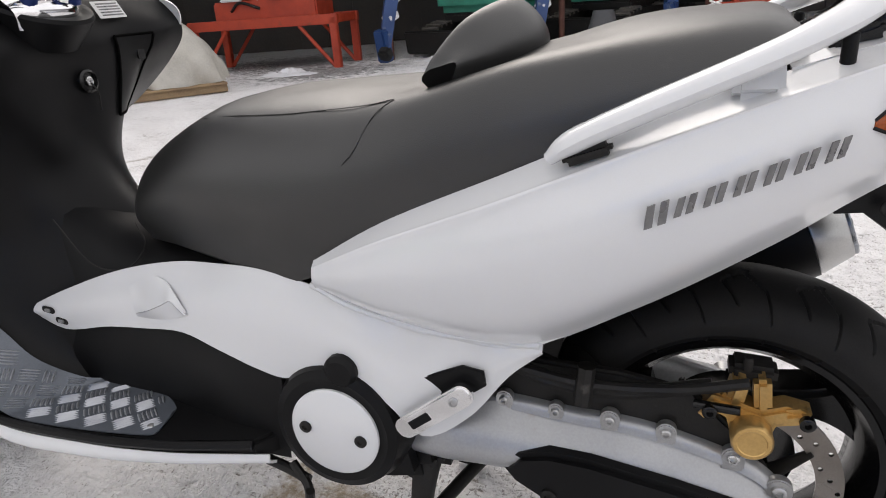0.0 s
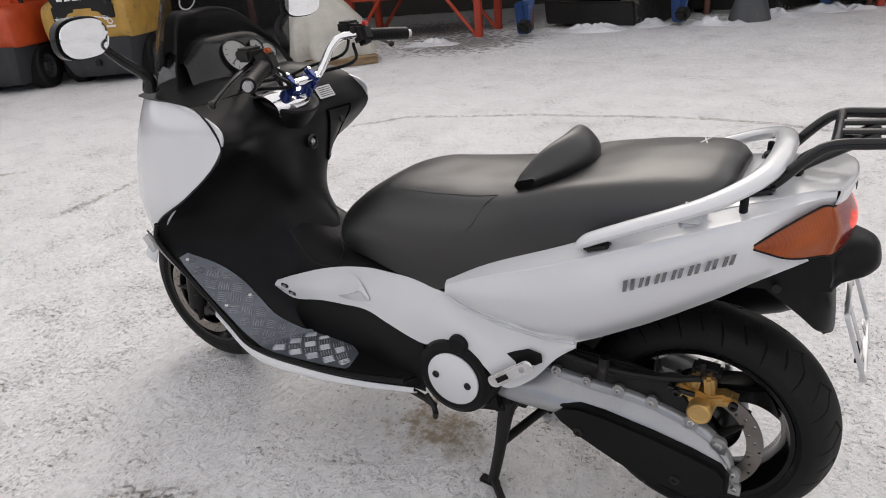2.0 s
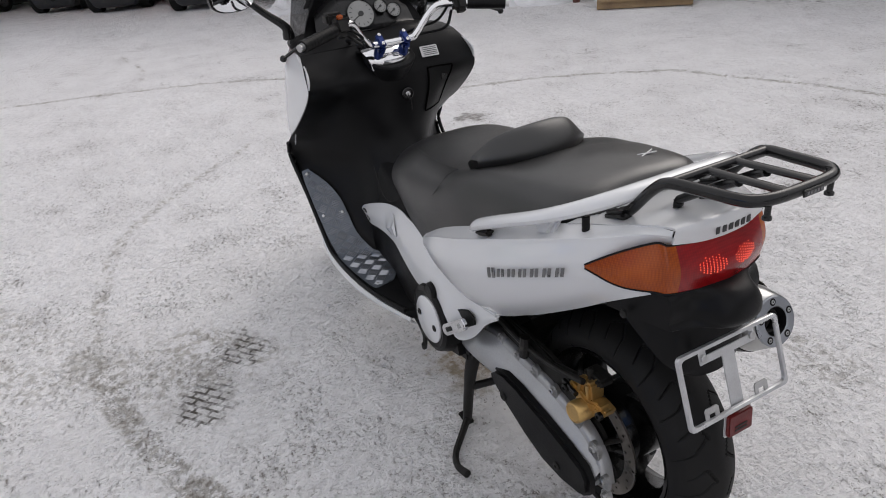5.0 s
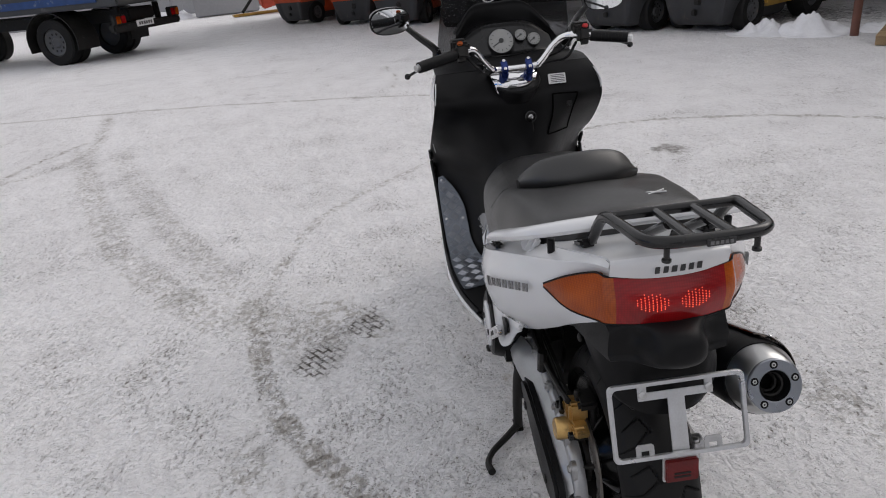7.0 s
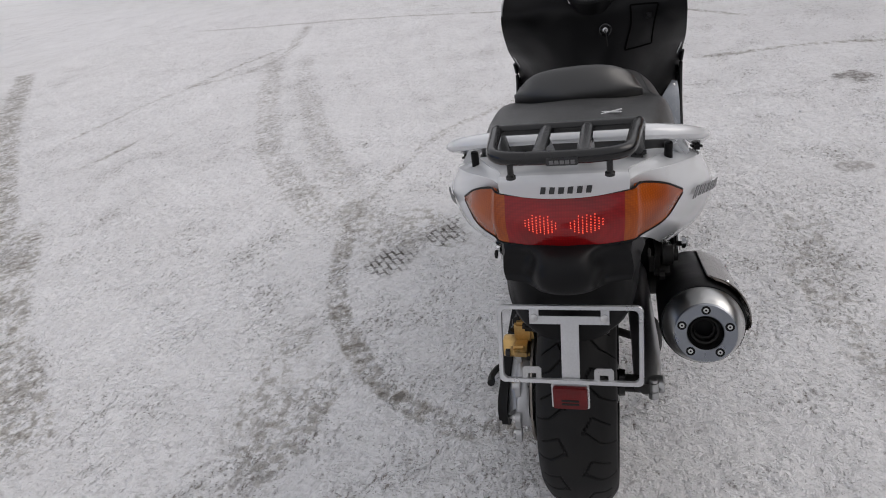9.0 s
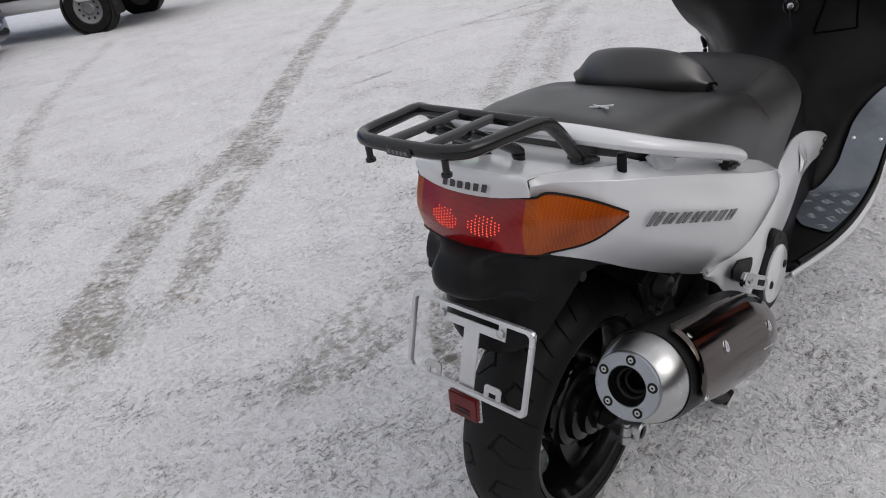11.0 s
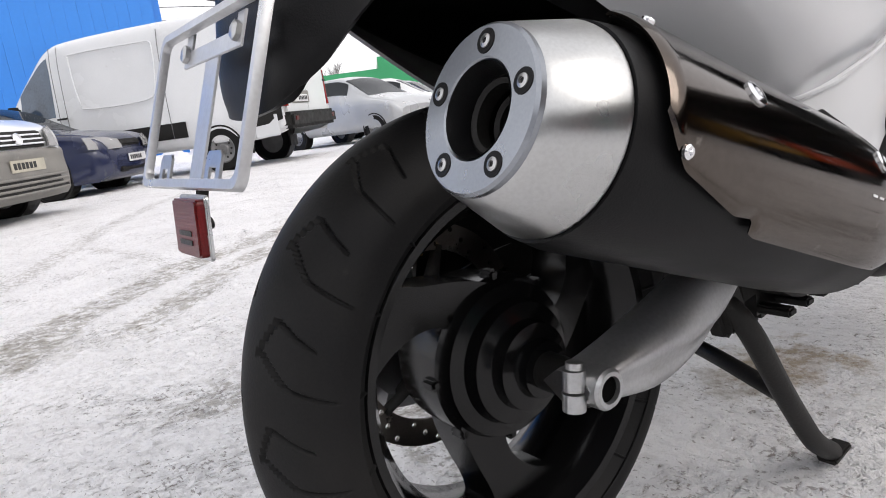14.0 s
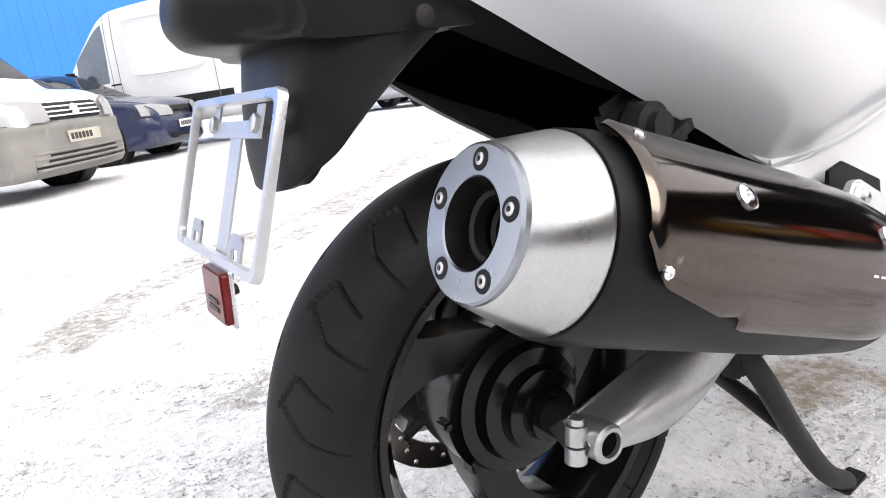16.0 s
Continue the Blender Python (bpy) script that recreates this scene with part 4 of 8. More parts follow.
part("label_lines", bm, GREYMARK, stick)
bm = B()
lathe(bm, [(-0.05, 0.062), (-0.01, 0.078), (0.004, 0.082), (0.010, 0.079), (0.008, 0.060), (0.0, 0.05)], (-1.075, 0.002, 0.915), (0.42, 0, 1), 40)
part("steering_collar", bm, BLACK, bike, "black collar round the steering head")
for s in (-1, 1):
    out = [(-1.13, 0.15), (-1.13, 0.284), (-1.0, 0.288), (-0.9, 0.286), (-0.75, 0.270), (-0.62, 0.235), (-0.58, 0.18), (-0.58, 0.15)]
    bm = B()
    slab(bm, [(x, s * y) for x, y in out], 0.03, pose(0, 0, 0.282), 0.006)
    part("floorboard", bm, BLACK, bike, "black plastic floorboard")
    bm = B()
    tube(bm, [(-1.335, s * 0.298, 0.64), (-1.352, s * 0.295, 0.58), (-1.25, s * 0.290, 0.475), (-1.145, s * 0.290, 0.375), (-1.07, s * 0.290, 0.318), (-0.9, s * 0.289, 0.311), (-0.75, s * 0.272, 0.31), (-0.62, s * 0.237, 0.308)], 0.007, 60, 8)
    part("edge_bead", bm, BLACK, bike)
    net = [[(-1.20, s * 0.284, 0.40), (-1.07, s * 0.290, 0.312), (-0.9, s * 0.289, 0.302), (-0.75, s * 0.270, 0.297), (-0.6, s * 0.228, 0.290)],
           [(-1.19, s * 0.290, 0.388), (-1.065, s * 0.296, 0.293), (-0.9, s * 0.294, 0.284), (-0.75, s * 0.273, 0.283), (-0.6, s * 0.230, 0.280)],
           [(-1.17, s * 0.262, 0.372), (-1.05, s * 0.268, 0.276), (-0.9, s * 0.258, 0.266), (-0.75, s * 0.240, 0.266), (-0.6, s * 0.216, 0.270)]]
    bm = B()
    shell(bm, skin(net, 10, 50), 0.004 * s)
    lip = part("floor_lip", bm, WHITE, bike, "white sill under the floorboard")
    bm = B()
    lathe(bm, [(0, 0.007), (0.003, 0.006)], (-0.615, s * 0.231, 0.279), (0, s, 0), 10)
    part("lip_screw", bm, STEEL, lip)


def tread(net, pitch=0.033):
    """A bent sheet of tread plate with groups of raised bars, turned in alternation."""
    a = skin(net, 90, 24)
    bm = B()
    shell(bm, a, 0.002)
    sheet = part("tread_plate", bm, PLATE, bike, "bare aluminium tread plate on the floorboard")
    nrm = np.cross(np.gradient(a, axis=0), np.gradient(a, axis=1))
    nrm /= np.linalg.norm(nrm, axis=2, keepdims=True) + 1e-9
    if nrm[60, 12, 2] < 0:
        nrm = -nrm
    run = np.concatenate([[0], np.cumsum(np.linalg.norm(np.diff(a[:, 12], axis=0), axis=1))])

    def at(u, w, h):
        i = np.interp(u, run, np.arange(90))
        k = min(int(i), 88)
        row = a[k] + (a[k + 1] - a[k]) * (i - k)
        wide = np.concatenate([[0], np.cumsum(np.linalg.norm(np.diff(row, axis=0), axis=1))])
        if u < 0.004 or u > run[-1] - 0.004 or w < 0.004 or w > wide[-1] - 0.004:
            return None
        j = np.interp(w, wide, np.arange(24))
        q = min(int(j), 22)
        return row[q] + (row[q + 1] - row[q]) * (j - q) + nrm[k, q] * h

    bm = B()
    half = math.sqrt(0.5)
    for i in range(-20, 40):
        for j in range(-20, 40):
            ca, sa = (half, half) if (i + j) % 2 else (half, -half)
            cu, cw = pitch * (i + j) * half, pitch * (i - j) * half
            if not (-0.02 < cu < run[-1] + 0.02 and -0.02 < cw < 0.16):
                continue
            for k in range(-2, 3):
                u, w = cu - sa * k * 0.0060, cw + ca * k * 0.0060
                ring = [at(u + d * ca * 0.0148 - g * sa, w + d * sa * 0.0148 + g * ca, 0.0002) for d, g in ((-1, 0), (-0.6, 0.0019), (0.6, 0.0019), (1, 0), (0.6, -0.0019), (-0.6, -0.0019))]
                top = [at(u + d * ca * 0.0148, w + d * sa * 0.0148, 0.0024) for d in (-0.55, 0.55)]
                if any(p is None for p in ring + top):
                    continue
                l = [bm.verts.new(p) for p in ring]
                t0, t1 = (bm.verts.new(p) for p in top)
                for f in ((l[0], l[1], t0), (l[1], l[2], t1, t0), (l[2], l[3], t1), (l[3], l[4], t1), (l[4], l[5], t0, t1), (l[5], l[0], t0)):
                    bm.faces.new(f)
    tagged(part("tread_bars", bm, TREADBAR, sheet), kind="stuff")
    for u, w in ((0.02, 0.016), (0.19, 0.015), (0.20, 0.08), (run[-1] - 0.02, 0.02)):
        p, q = at(u, w, 0.0), at(u, w, 0.01)
        if p is not None:
            bm = B()
            lathe(bm, [(0, 0.006), (0.002, 0.005), (0.003, 0.002)], p, tuple(q - p), 10)
            part("sheet_screw", bm, STEEL, sheet)


for s in (-1, 1):
    tread([[(x0, s * y0, z0), (x1, s * y1, z1)] for x0, y0, z0, x1, y1, z1 in (
        (-1.305, 0.280, 0.538, -1.289, 0.262, 0.548), (-1.270, 0.285, 0.505, -1.222, 0.226, 0.511), (-1.202, 0.286, 0.441, -1.168, 0.203, 0.464), (-1.152, 0.285, 0.397, -1.118, 0.199, 0.418), (-1.106, 0.284, 0.356, -1.066, 0.196, 0.370),
        (-1.066, 0.281, 0.328, -0.998, 0.178, 0.334), (-1.03, 0.281, 0.3165, -0.965, 0.150, 0.3175), (-0.95, 0.280, 0.3155, -0.92, 0.150, 0.3155), (-0.85, 0.272, 0.3155, -0.85, 0.160, 0.3155), (-0.785, 0.262, 0.3155, -0.795, 0.19, 0.3155), (-0.776, 0.25, 0.3155, -0.785, 0.21, 0.3155))])

# front bodywork
FAIR = [[(-1.15, 0.262, 0.957), (-1.36, 0.22, 0.965), (-1.52, 0.14, 0.95), (-1.6, 0, 0.94)], [(-1.025, 0.278, 0.90), (-1.30, 0.266, 0.90), (-1.55, 0.17, 0.88), (-1.68, 0, 0.86)],
        [(-1.092, 0.287, 0.80), (-1.38, 0.27, 0.79), (-1.6, 0.185, 0.77), (-1.75, 0, 0.75)], [(-1.248, 0.290, 0.69), (-1.45, 0.27, 0.68), (-1.62, 0.19, 0.66), (-1.77, 0, 0.63)],
        [(-1.43, 0.266, 0.575), (-1.52, 0.24, 0.57), (-1.63, 0.17, 0.56), (-1.72, 0, 0.55)]]
FAIR = [[(x if x > -1.3 else -1.3 + (x + 1.3) * 0.68, y, z) for x, y, z in row] for row in FAIR]
plates("front_fairing", FAIR, WHITE, 36, 30, 0.004, "pearl white front fairing")
for s in (-1, 1):
    bm = B()
    net = [[(-1.425, s * 0.272, 0.60), (-1.36, s * 0.288, 0.58), (-1.35, s * 0.285, 0.56)], [(-1.40, s * 0.262, 0.53), (-1.36, s * 0.27, 0.52), (-1.29, s * 0.282, 0.50)], [(-1.25, s * 0.25, 0.40), (-1.21, s * 0.262, 0.40), (-1.16, s * 0.28, 0.375)]]
    shell(bm, skin(net, 16, 10), 0.004 * s)
    part("lower_cowl", bm, GLOSS, bike, "dark lower side cowl")
    bm = B()
    slab(bm, rounded(0.03, 0.05, 0.006), 0.006, Matrix.Translation((-1.415, s * 0.279, 0.565)) @ pose(0, 0, 0, 90, 0, 180 if s > 0 else 0) @ pose(0, 0, 0, 0, 0, -s * 35), 0.002)
    part("side_reflector", bm, CLEAR, bike, "clear side reflector")
    bm = B()
    slab(bm, rounded(0.022, 0.05, 0.008), 0.006, Matrix.Translation((-1.500, s * 0.197, 0.655)) @ pose(0, 0, 0, 90, 0, 150 if s > 0 else 30), 0.003)
    part("front_indicator", bm, REFLEX, bike, "red front side marker")
SCR = [across([(-1.48, 0, 0.955), (-1.43, 0.13, 0.955), (-1.28, 0.243, 0.965)]), across([(-1.42, 0, 1.10), (-1.37, 0.125, 1.10), (-1.235, 0.225, 1.10)]),
       across([(-1.33, 0, 1.26), (-1.29, 0.11, 1.26), (-1.18, 0.195, 1.26)]), across([(-1.26, 0, 1.37), (-1.23, 0.08, 1.365), (-1.16, 0.14, 1.35)])]
bm = B()
shell(bm, skin(SCR, 30, 36), 0.004)
screen = part("windscreen", bm, SCREEN, bike, "smoked clear windscreen")
bm = B()
lathe(bm, [(0, 0.027), (0.001, 0.027), (0.001, 0.023), (0, 0.023)], (-1.345, -0.03, 1.175), (1, 0, -0.5), 24, True)
part("screen_decal", bm, LIGHTMARK, screen, "thin pale ring decal")
for y0, z0, y1, z1 in ((0.065, 1.225, 0.10, 1.265), (0.065, 1.225, 0.125, 1.215), (0.105, 1.225, 0.125, 1.262), (0.105, 1.258, 0.130, 1.232)):
    bm = B()
    tube(bm, [(-1.36 + (z0 - 1.165) * 0.55 + y0 * 0.25, y0, z0), (-1.36 + (z1 - 1.165) * 0.55 + y1 * 0.25, y1, z1)], 0.0022, 4, 6)
    part("decal_stroke", bm, LIGHTMARK, screen)
net = [across([(-1.30, 0, 0.985), (-1.26, 0.12, 0.985), (-1.23, 0.215, 0.965)]), across([(-1.345, 0, 1.06), (-1.31, 0.11, 1.06), (-1.25, 0.19, 1.02)]), across([(-1.35, 0, 1.135), (-1.32, 0.095, 1.13), (-1.27, 0.165, 1.06)]), across([(-1.39, 0, 1.145), (-1.36, 0.09, 1.14), (-1.30, 0.17, 1.06)])]
bm = B()
shell(bm, skin(net, 18, 30), 0.004)
part("dash_hood", bm, BLACK, bike, "black instrument hood", 60)
net = [across([(-1.17, 0, 0.985), (-1.175, 0.09, 0.985), (-1.2, 0.17, 0.975)]), across([(-1.20, 0, 1.0), (-1.2, 0.09, 1.0), (-1.22, 0.17, 0.985)]), across([(-1.245, 0, 1.075), (-1.24, 0.09, 1.07), (-1.245, 0.16, 1.03)]), across([(-1.30, 0, 1.09), (-1.29, 0.09, 1.08), (-1.27, 0.16, 1.035)])]
bm = B()
shell(bm, skin(net, 14, 24), -0.004)
dash = part("instrument_panel", bm, GLOSS, bike, "black instrument panel")
for y, z, r in ((-0.017, 1.030, 0.043), (0.052, 1.043, 0.020), (0.098, 1.026, 0.022)):
    bm = B()
    c = (-1.213, y, z)
    lathe(bm, [(0, r), (0.004, r), (0.004, 0.0)], c, (0.88, 0, 0.47), 28)
    g = part("gauge", bm, DIAL, dash, "white round gauge")
    bm = B()
    for k in range(11):
        a = radians(220 - k * 26)
        q = Vector((0, 0, 1)).rotation_difference(Vector((0.88, 0, 0.47))).to_matrix().to_4x4()
        block(bm, (r * 0.18, 0.0017, 0.0006), Matrix.Translation(c) @ q @ pose(r * 0.8 * math.sin(a), -r * 0.8 * math.cos(a), 0.0046, 0, 0, math.degrees(a) - 90), 0)
    block(bm, (0.003, r * 1.0, 0.001), Matrix.Translation(c) @ q @ pose(0.2 * r, -r * 0.3, 0.005, 0, 0, 30), 0)
    lathe(bm, [(0.0045, r * 0.2), (0.007, r * 0.2), (0.007, 0)], c, (0.88, 0, 0.47), 14)
    part("gauge_marks", bm, DARKMARK, g)
    bm = B()
    lathe(bm, [(0, r * 1.01), (0.008, r * 1.04), (0.008, r * 1.1), (0, r * 1.12)], c, (0.88, 0, 0.47), 28, True)
    part("gauge_ring", bm, GLOSS, g)

# handlebar
bars = new("handlebar")
bars.parent = bike
tagged(bars, "chrome handlebar on blue clamps")
bm = B()
tube(bm, [(-0.850, -0.327, 1.026), (-0.930, -0.190, 1.044), (-0.953, -0.150, 1.045), (-0.975, -0.118, 1.005), (-0.990, -0.092, 0.977), (-1.010, -0.062, 0.967), (-1.016, 0.050, 0.967), (-1.012, 0.076, 0.980), (-1.002, 0.118, 1.030), (-0.992, 0.150, 1.051), (-0.965, 0.19, 1.053), (-0.896, 0.322, 1.038)], 0.011, 110, 14)
part("bar", bm, CHROME, bars, "bent chrome bar")
for s, end, inn in ((-1, (-0.850, -0.327, 1.026), (-0.918, -0.211, 1.041)), (1, (-0.896, 0.322, 1.038), (-0.947, 0.222, 1.049))):
    e, i = np.array(end), np.array(inn)
    bm = B()
    tube(bm, [tuple(i), tuple(e)], 0.0165, 10, 16)
    grip = part("grip", bm, BLACK, bars, "black rubber grip")
    for k in range(9):
        q = i + (e - i) * (0.1 + 0.09 * k)
        bm = B()
        tube(bm, [tuple(q), tuple(q + (e - i) * 0.03)], 0.0171, 4, 16)
        part("grip_rib", bm, BLACK, grip)
    bm = B()
    d = (e - i) / np.linalg.norm(e - i)
    tube(bm, [tuple(e), tuple(e + d * 0.012)], 0.010, 4, 12)
    part("bar_end", bm, LIGHTMARK if s > 0 else STEEL, grip)
    bm = B()
    c = i - d * 0.022
    block(bm, (0.05, 0.045, 0.052), Matrix.Translation(tuple(c)) @ pose(0, 0, 0, 0, -20, -8 * s), 0.012)
    block(bm, (0.03, 0.03, 0.03), Matrix.Translation(tuple(c - d * 0.02 + np.array([0.0, 0, 0.015]))), 0.008)
    sw = part("switch_housing", bm, SOOT, bars, "black switch housing")
    bm = B()
    block(bm, (0.012, 0.018, 0.012), Matrix.Translation(tuple(c + np.array([0.012, 0, 0.03]))) @ pose(0, 0, 0, 0, -25, 0), 0.003)
    part("switch_button", bm, REDPLASTIC if s > 0 else LENS_AMBER, sw)
    lv = [tuple(c + np.array([-0.035, 0, 0.006])), tuple(c + d * 0.03 + np.array([-0.05, 0, 0.0])), tuple(i + (e - i) * 0.6 + np.array([-0.072, 0, -0.008])), tuple(e + d * 0.04 + np.array([-0.100, 0, -0.03]))]
    bm = B()
    tube(bm, lv, [0.008, 0.008, 0.006, 0.006], 20, 10, 0.7)
    bmesh.ops.create_icosphere(bm, subdivisions=2, radius=0.0095, matrix=Matrix.Translation(lv[-1]))
    part("brake_lever", bm, GLOSS, bars, "black ball-end brake lever")
    bm = B()
    block(bm, (0.045, 0.05, 0.03), Matrix.Translation(tuple(c + np.array([-0.045, 0, 0.022]))), 0.006)
    part("master_cylinder", bm, SOOT, bars)
    bm = B()
    tube(bm, [tuple(c + np.array([-0.02, -s * 0.02, -0.02])), tuple(c + np.array([0.005, -s * 0.06, -0.06])), (-1.06, s * 0.10, 0.965), (-1.12, s * 0.07, 0.95)], 0.0045, 24, 8)
    tube(bm, [tuple(c + np.array([-0.03, -s * 0.02, 0.0])), tuple(c + np.array([-0.02, -s * 0.07, -0.04])), (-1.09, s * 0.12, 0.98), (-1.15, s * 0.08, 0.955)], 0.004, 24, 8)
    part("cable", bm, BLACK, bars)
for y in (-0.045, 0.035):
    m = pose(-1.015, y, 0.966, 0, 38, 0)
    bm = B()
    block(bm, (0.046, 0.021, 0.013), m @ pose(0, 0, 0.0125), 0.004)
    block(bm, (0.046, 0.023, 0.024), m @ pose(0, 0, -0.010), 0.005)
    tube(bm, [tuple(m @ Vector((0, 0, -0.015))), (-1.04, y, 0.925)], [0.014, 0.017], 6, 14)
    cl = part("bar_clamp", bm, BLUE, bars, "blue anodised bar clamp")
    for dx in (-0.0165, 0.0165):
        bm = B()
        lathe(bm, [(0, 0.0055), (0.004, 0.005), (0.004, 0.0028), (0.0015, 0.0026), (0.0015, 0)], m @ Vector((dx, 0, 0.019)), (0.616, 0, 0.788), 12)
        part("clamp_bolt", bm, CHROME, cl)
bm = B()
net = [[(-1.10, -0.088, 0.95), (-1.055, -0.080, 0.952), (-1.028, -0.066, 0.928), (-1.034, -0.058, 0.902)], [(-1.10, -0.035, 0.958), (-1.04, -0.034, 0.958), (-1.005, -0.028, 0.928), (-1.016, -0.025, 0.898)],
       [(-1.10, 0.035, 0.958), (-1.045, 0.034, 0.958), (-1.010, 0.028, 0.928), (-1.02, 0.025, 0.898)], [(-1.10, 0.088, 0.95), (-1.065, 0.080, 0.952), (-1.038, 0.066, 0.928), (-1.044, 0.058, 0.902)]]
shell(bm, skin(net, 20, 14), 0.006)
for y in (-0.03, 0.012):
    block(bm, (0.012, 0.022, 0.03), pose(-1.012, y, 0.932, 0, 22, 0), 0.003)
bmesh.ops.translate(bm, vec=(-0.018, -0.006, -0.014), verts=bm.verts[:])
part("top_yoke", bm, CHROME, bars, "chrome yoke cover")
# mirrors
for s, c, r in ((-1, (-1.258, -0.389, 1.130), 12), (1, (-1.318, 0.383, 1.128), -12)):
    m = Matrix.Translation(c) @ pose(0, 0, 0, 90, 0, 90 + r) @ pose(0, 0, 0, 4.5, 0, 0)
    mir = new("mirror")
    mir.parent = bike
    tagged(mir, "oval black rear-view mirror")
    out = [(0.066 * math.copysign(abs(math.cos(a)) ** 0.75, math.cos(a)), 0.041 * math.copysign(abs(math.sin(a)) ** 0.75, math.sin(a))) for a in np.linspace(0, 2 * np.pi, 36, endpoint=False)]
    bm = B()
    slab(bm, [(x * 1.08, y * 1.1) for x, y in out], 0.022, m @ pose(0, 0, -0.026), 0.006)
    slab(bm, [(x * 0.8, y * 0.8) for x, y in out], 0.02, m @ pose(0, 0, -0.045), 0.0)
    part("mirror_shell", bm, GLOSS, mir)
    bm = B()
    slab(bm, out, 0.003, m @ pose(0, 0, -0.004), 0.0008)
    part("mirror_glass", bm, MIRROR, mir, "clear mirror glass")
    bm = B()
    x, y, z = c
    tube(bm, [(x - 0.03, y - s * 0.045, z - 0.02), (x - 0.035, y - s * 0.09, z - 0.062), (-1.29, s * 0.245, 1.02), (-1.30, s * 0.235, 0.985)], [0.010, 0.012, 0.014, 0.02], 24, 10)
    part("mirror_arm", bm, GLOSS, mir, "black mirror arm")

# ---- wheels and running gear ----
def tyre(bm, centre, radius, half, bead, grooves):
    """A road tyre with hooks and long bent grooves pressed into the tread, by turns."""
    nu, nv = (1530, 156) if half > 0.07 else (720, 72)
    prof = cr([(-half * 0.80, bead), (-half * 0.95, bead + 0.016), (-half, radius - 0.064), (-half * 0.95, radius - 0.042), (-half * 0.64, radius - 0.0165), (0, radius),
               (half * 0.64, radius - 0.0165), (half * 0.95, radius - 0.042), (half, radius - 0.064), (half * 0.95, bead + 0.016), (half * 0.80, bead)], nv)
    th = np.linspace(0, 2 * np.pi, nu, endpoint=False)[:, None]
    w, r = prof[:, 0][None, :], prof[:, 1][None, :] + 0 * th
    step = 2 * np.pi * radius / grooves
    arc = (th - radians(26)) * radius
    v = np.abs(w)
    k = half / 0.076
    hook = np.where(v < 0.030 * k, 2.0, -0.62)
    long = np.where(v < 0.045 * k, -1.0, -0.36)
    for side, shift in ((1, 0.0), (-1, 0.5)):
        for bend, slope, v0, v1 in ((hook * (v - 0.030 * k), hook, 0.013, 0.062), (long * (v - 0.045 * k) - 0.055, long, 0.019, 0.0735)):
            line = (np.mod(arc - bend - shift * step + step / 2, step) - step / 2) / np.sqrt(1 + slope ** 2)
            ends = np.clip((w * side - v0 * k) / 0.003 + 0.5, 0, 1) * np.clip((v1 * k - w * side) / 0.004 + 0.5, 0, 1)
            r = r - 0.0042 * np.clip(1.9 - np.abs(line) / 0.0011, 0, 1) * ends
    x = centre[0] + r * np.cos(th)
    z = centre[2] + r * np.sin(th)
    y = centre[1] + w + 0 * th
    a = np.stack([x, y, z], 2)
    v = a.reshape(-1, 3)
    i, j = np.meshgrid(np.arange(nu), np.arange(nv - 1), indexing="ij")
    f = np.stack([i * nv + j, i * nv + j + 1, ((i + 1) % nu) * nv + j + 1, ((i + 1) % nu) * nv + j], 2).reshape(-1, 4)
    me = bpy.data.meshes.new("tyre")
    me.from_pydata(v.tolist(), [], f.tolist())
    bm.from_mesh(me)
    bpy.data.meshes.remove(me)


def wheel(name, c, radius, half, rim, spokes, label, turn):
    w = new(name)
    w.parent = bike
    tagged(w, label)
    bm = B()
    tyre(bm, c, radius, half, rim - 0.003, 18)
    part("tyre", bm, RUBBER, w, "worn road tyre with chevron grooves", 25)
    bm = B()
    b = half * 0.84
    prof = [(-b, rim + 0.004), (-b - 0.003, rim + 0.001), (-b - 0.001, rim - 0.008), (-b + 0.014, rim - 0.016), (-b + 0.03, rim - 0.028), (b - 0.03, rim - 0.028), (b - 0.014, rim - 0.016), (b + 0.001, rim - 0.008), (b + 0.003, rim + 0.001), (b, rim + 0.004)]
    lathe(bm, prof, c, (0, 1, 0), 72, True)
    rm = part("rim", bm, RIM, w, "black painted cast rim")
    for k in range(spokes):
        a = radians(turn + 360 / spokes * k)
        bm = B()
        edge = cr([(0.05, 0.040), (0.085, 0.030), (0.110, 0.027), (0.134, 0.032), (0.155, 0.048), (rim - 0.020, 0.074)], 22)
        sides = [[], []]
        for q, h in edge:
            b = a + radians(52) * (1 - (q - 0.05) / (rim - 0.07)) ** 1.2
            for k, e in ((0, h), (1, -h)):
                sides[k].append((q * math.cos(b) - e * math.sin(b), q * math.sin(b) + e * math.cos(b)))
        slab(bm, sides[0] + sides[1][::-1], 0.060, pose(*c) @ pose(0, 0.03, 0) @ pose(0, 0, 0, 90, 0, 0), 0.008)
        part("spoke", bm, RIM, w)
    return w


REAR, FRONT = (0.022, 0.0, 0.2735), (-1.545, 0.0, 0.268)
rear = wheel("rear_wheel", REAR, 0.2645, 0.076, 0.186, 3, "black rear wheel", -97)
front = wheel("front_wheel", FRONT, 0.264, 0.062, 0.184, 3, "black front wheel", 100)
bm = B()
lathe(bm, [(-0.07, 0.05), (-0.04, 0.085), (0.0, 0.088), (0.026, 0.088), (0.032, 0.082), (0.040, 0.080), (0.044, 0.066), (0.058, 0.062), (0.062, 0.046), (0.075, 0.044), (0.078, 0.030), (0.090, 0.028), (0.092, 0.0)], REAR, (0, 1, 0), 48)
hub = part("hub", bm, RIM, rear, "stepped black hub")
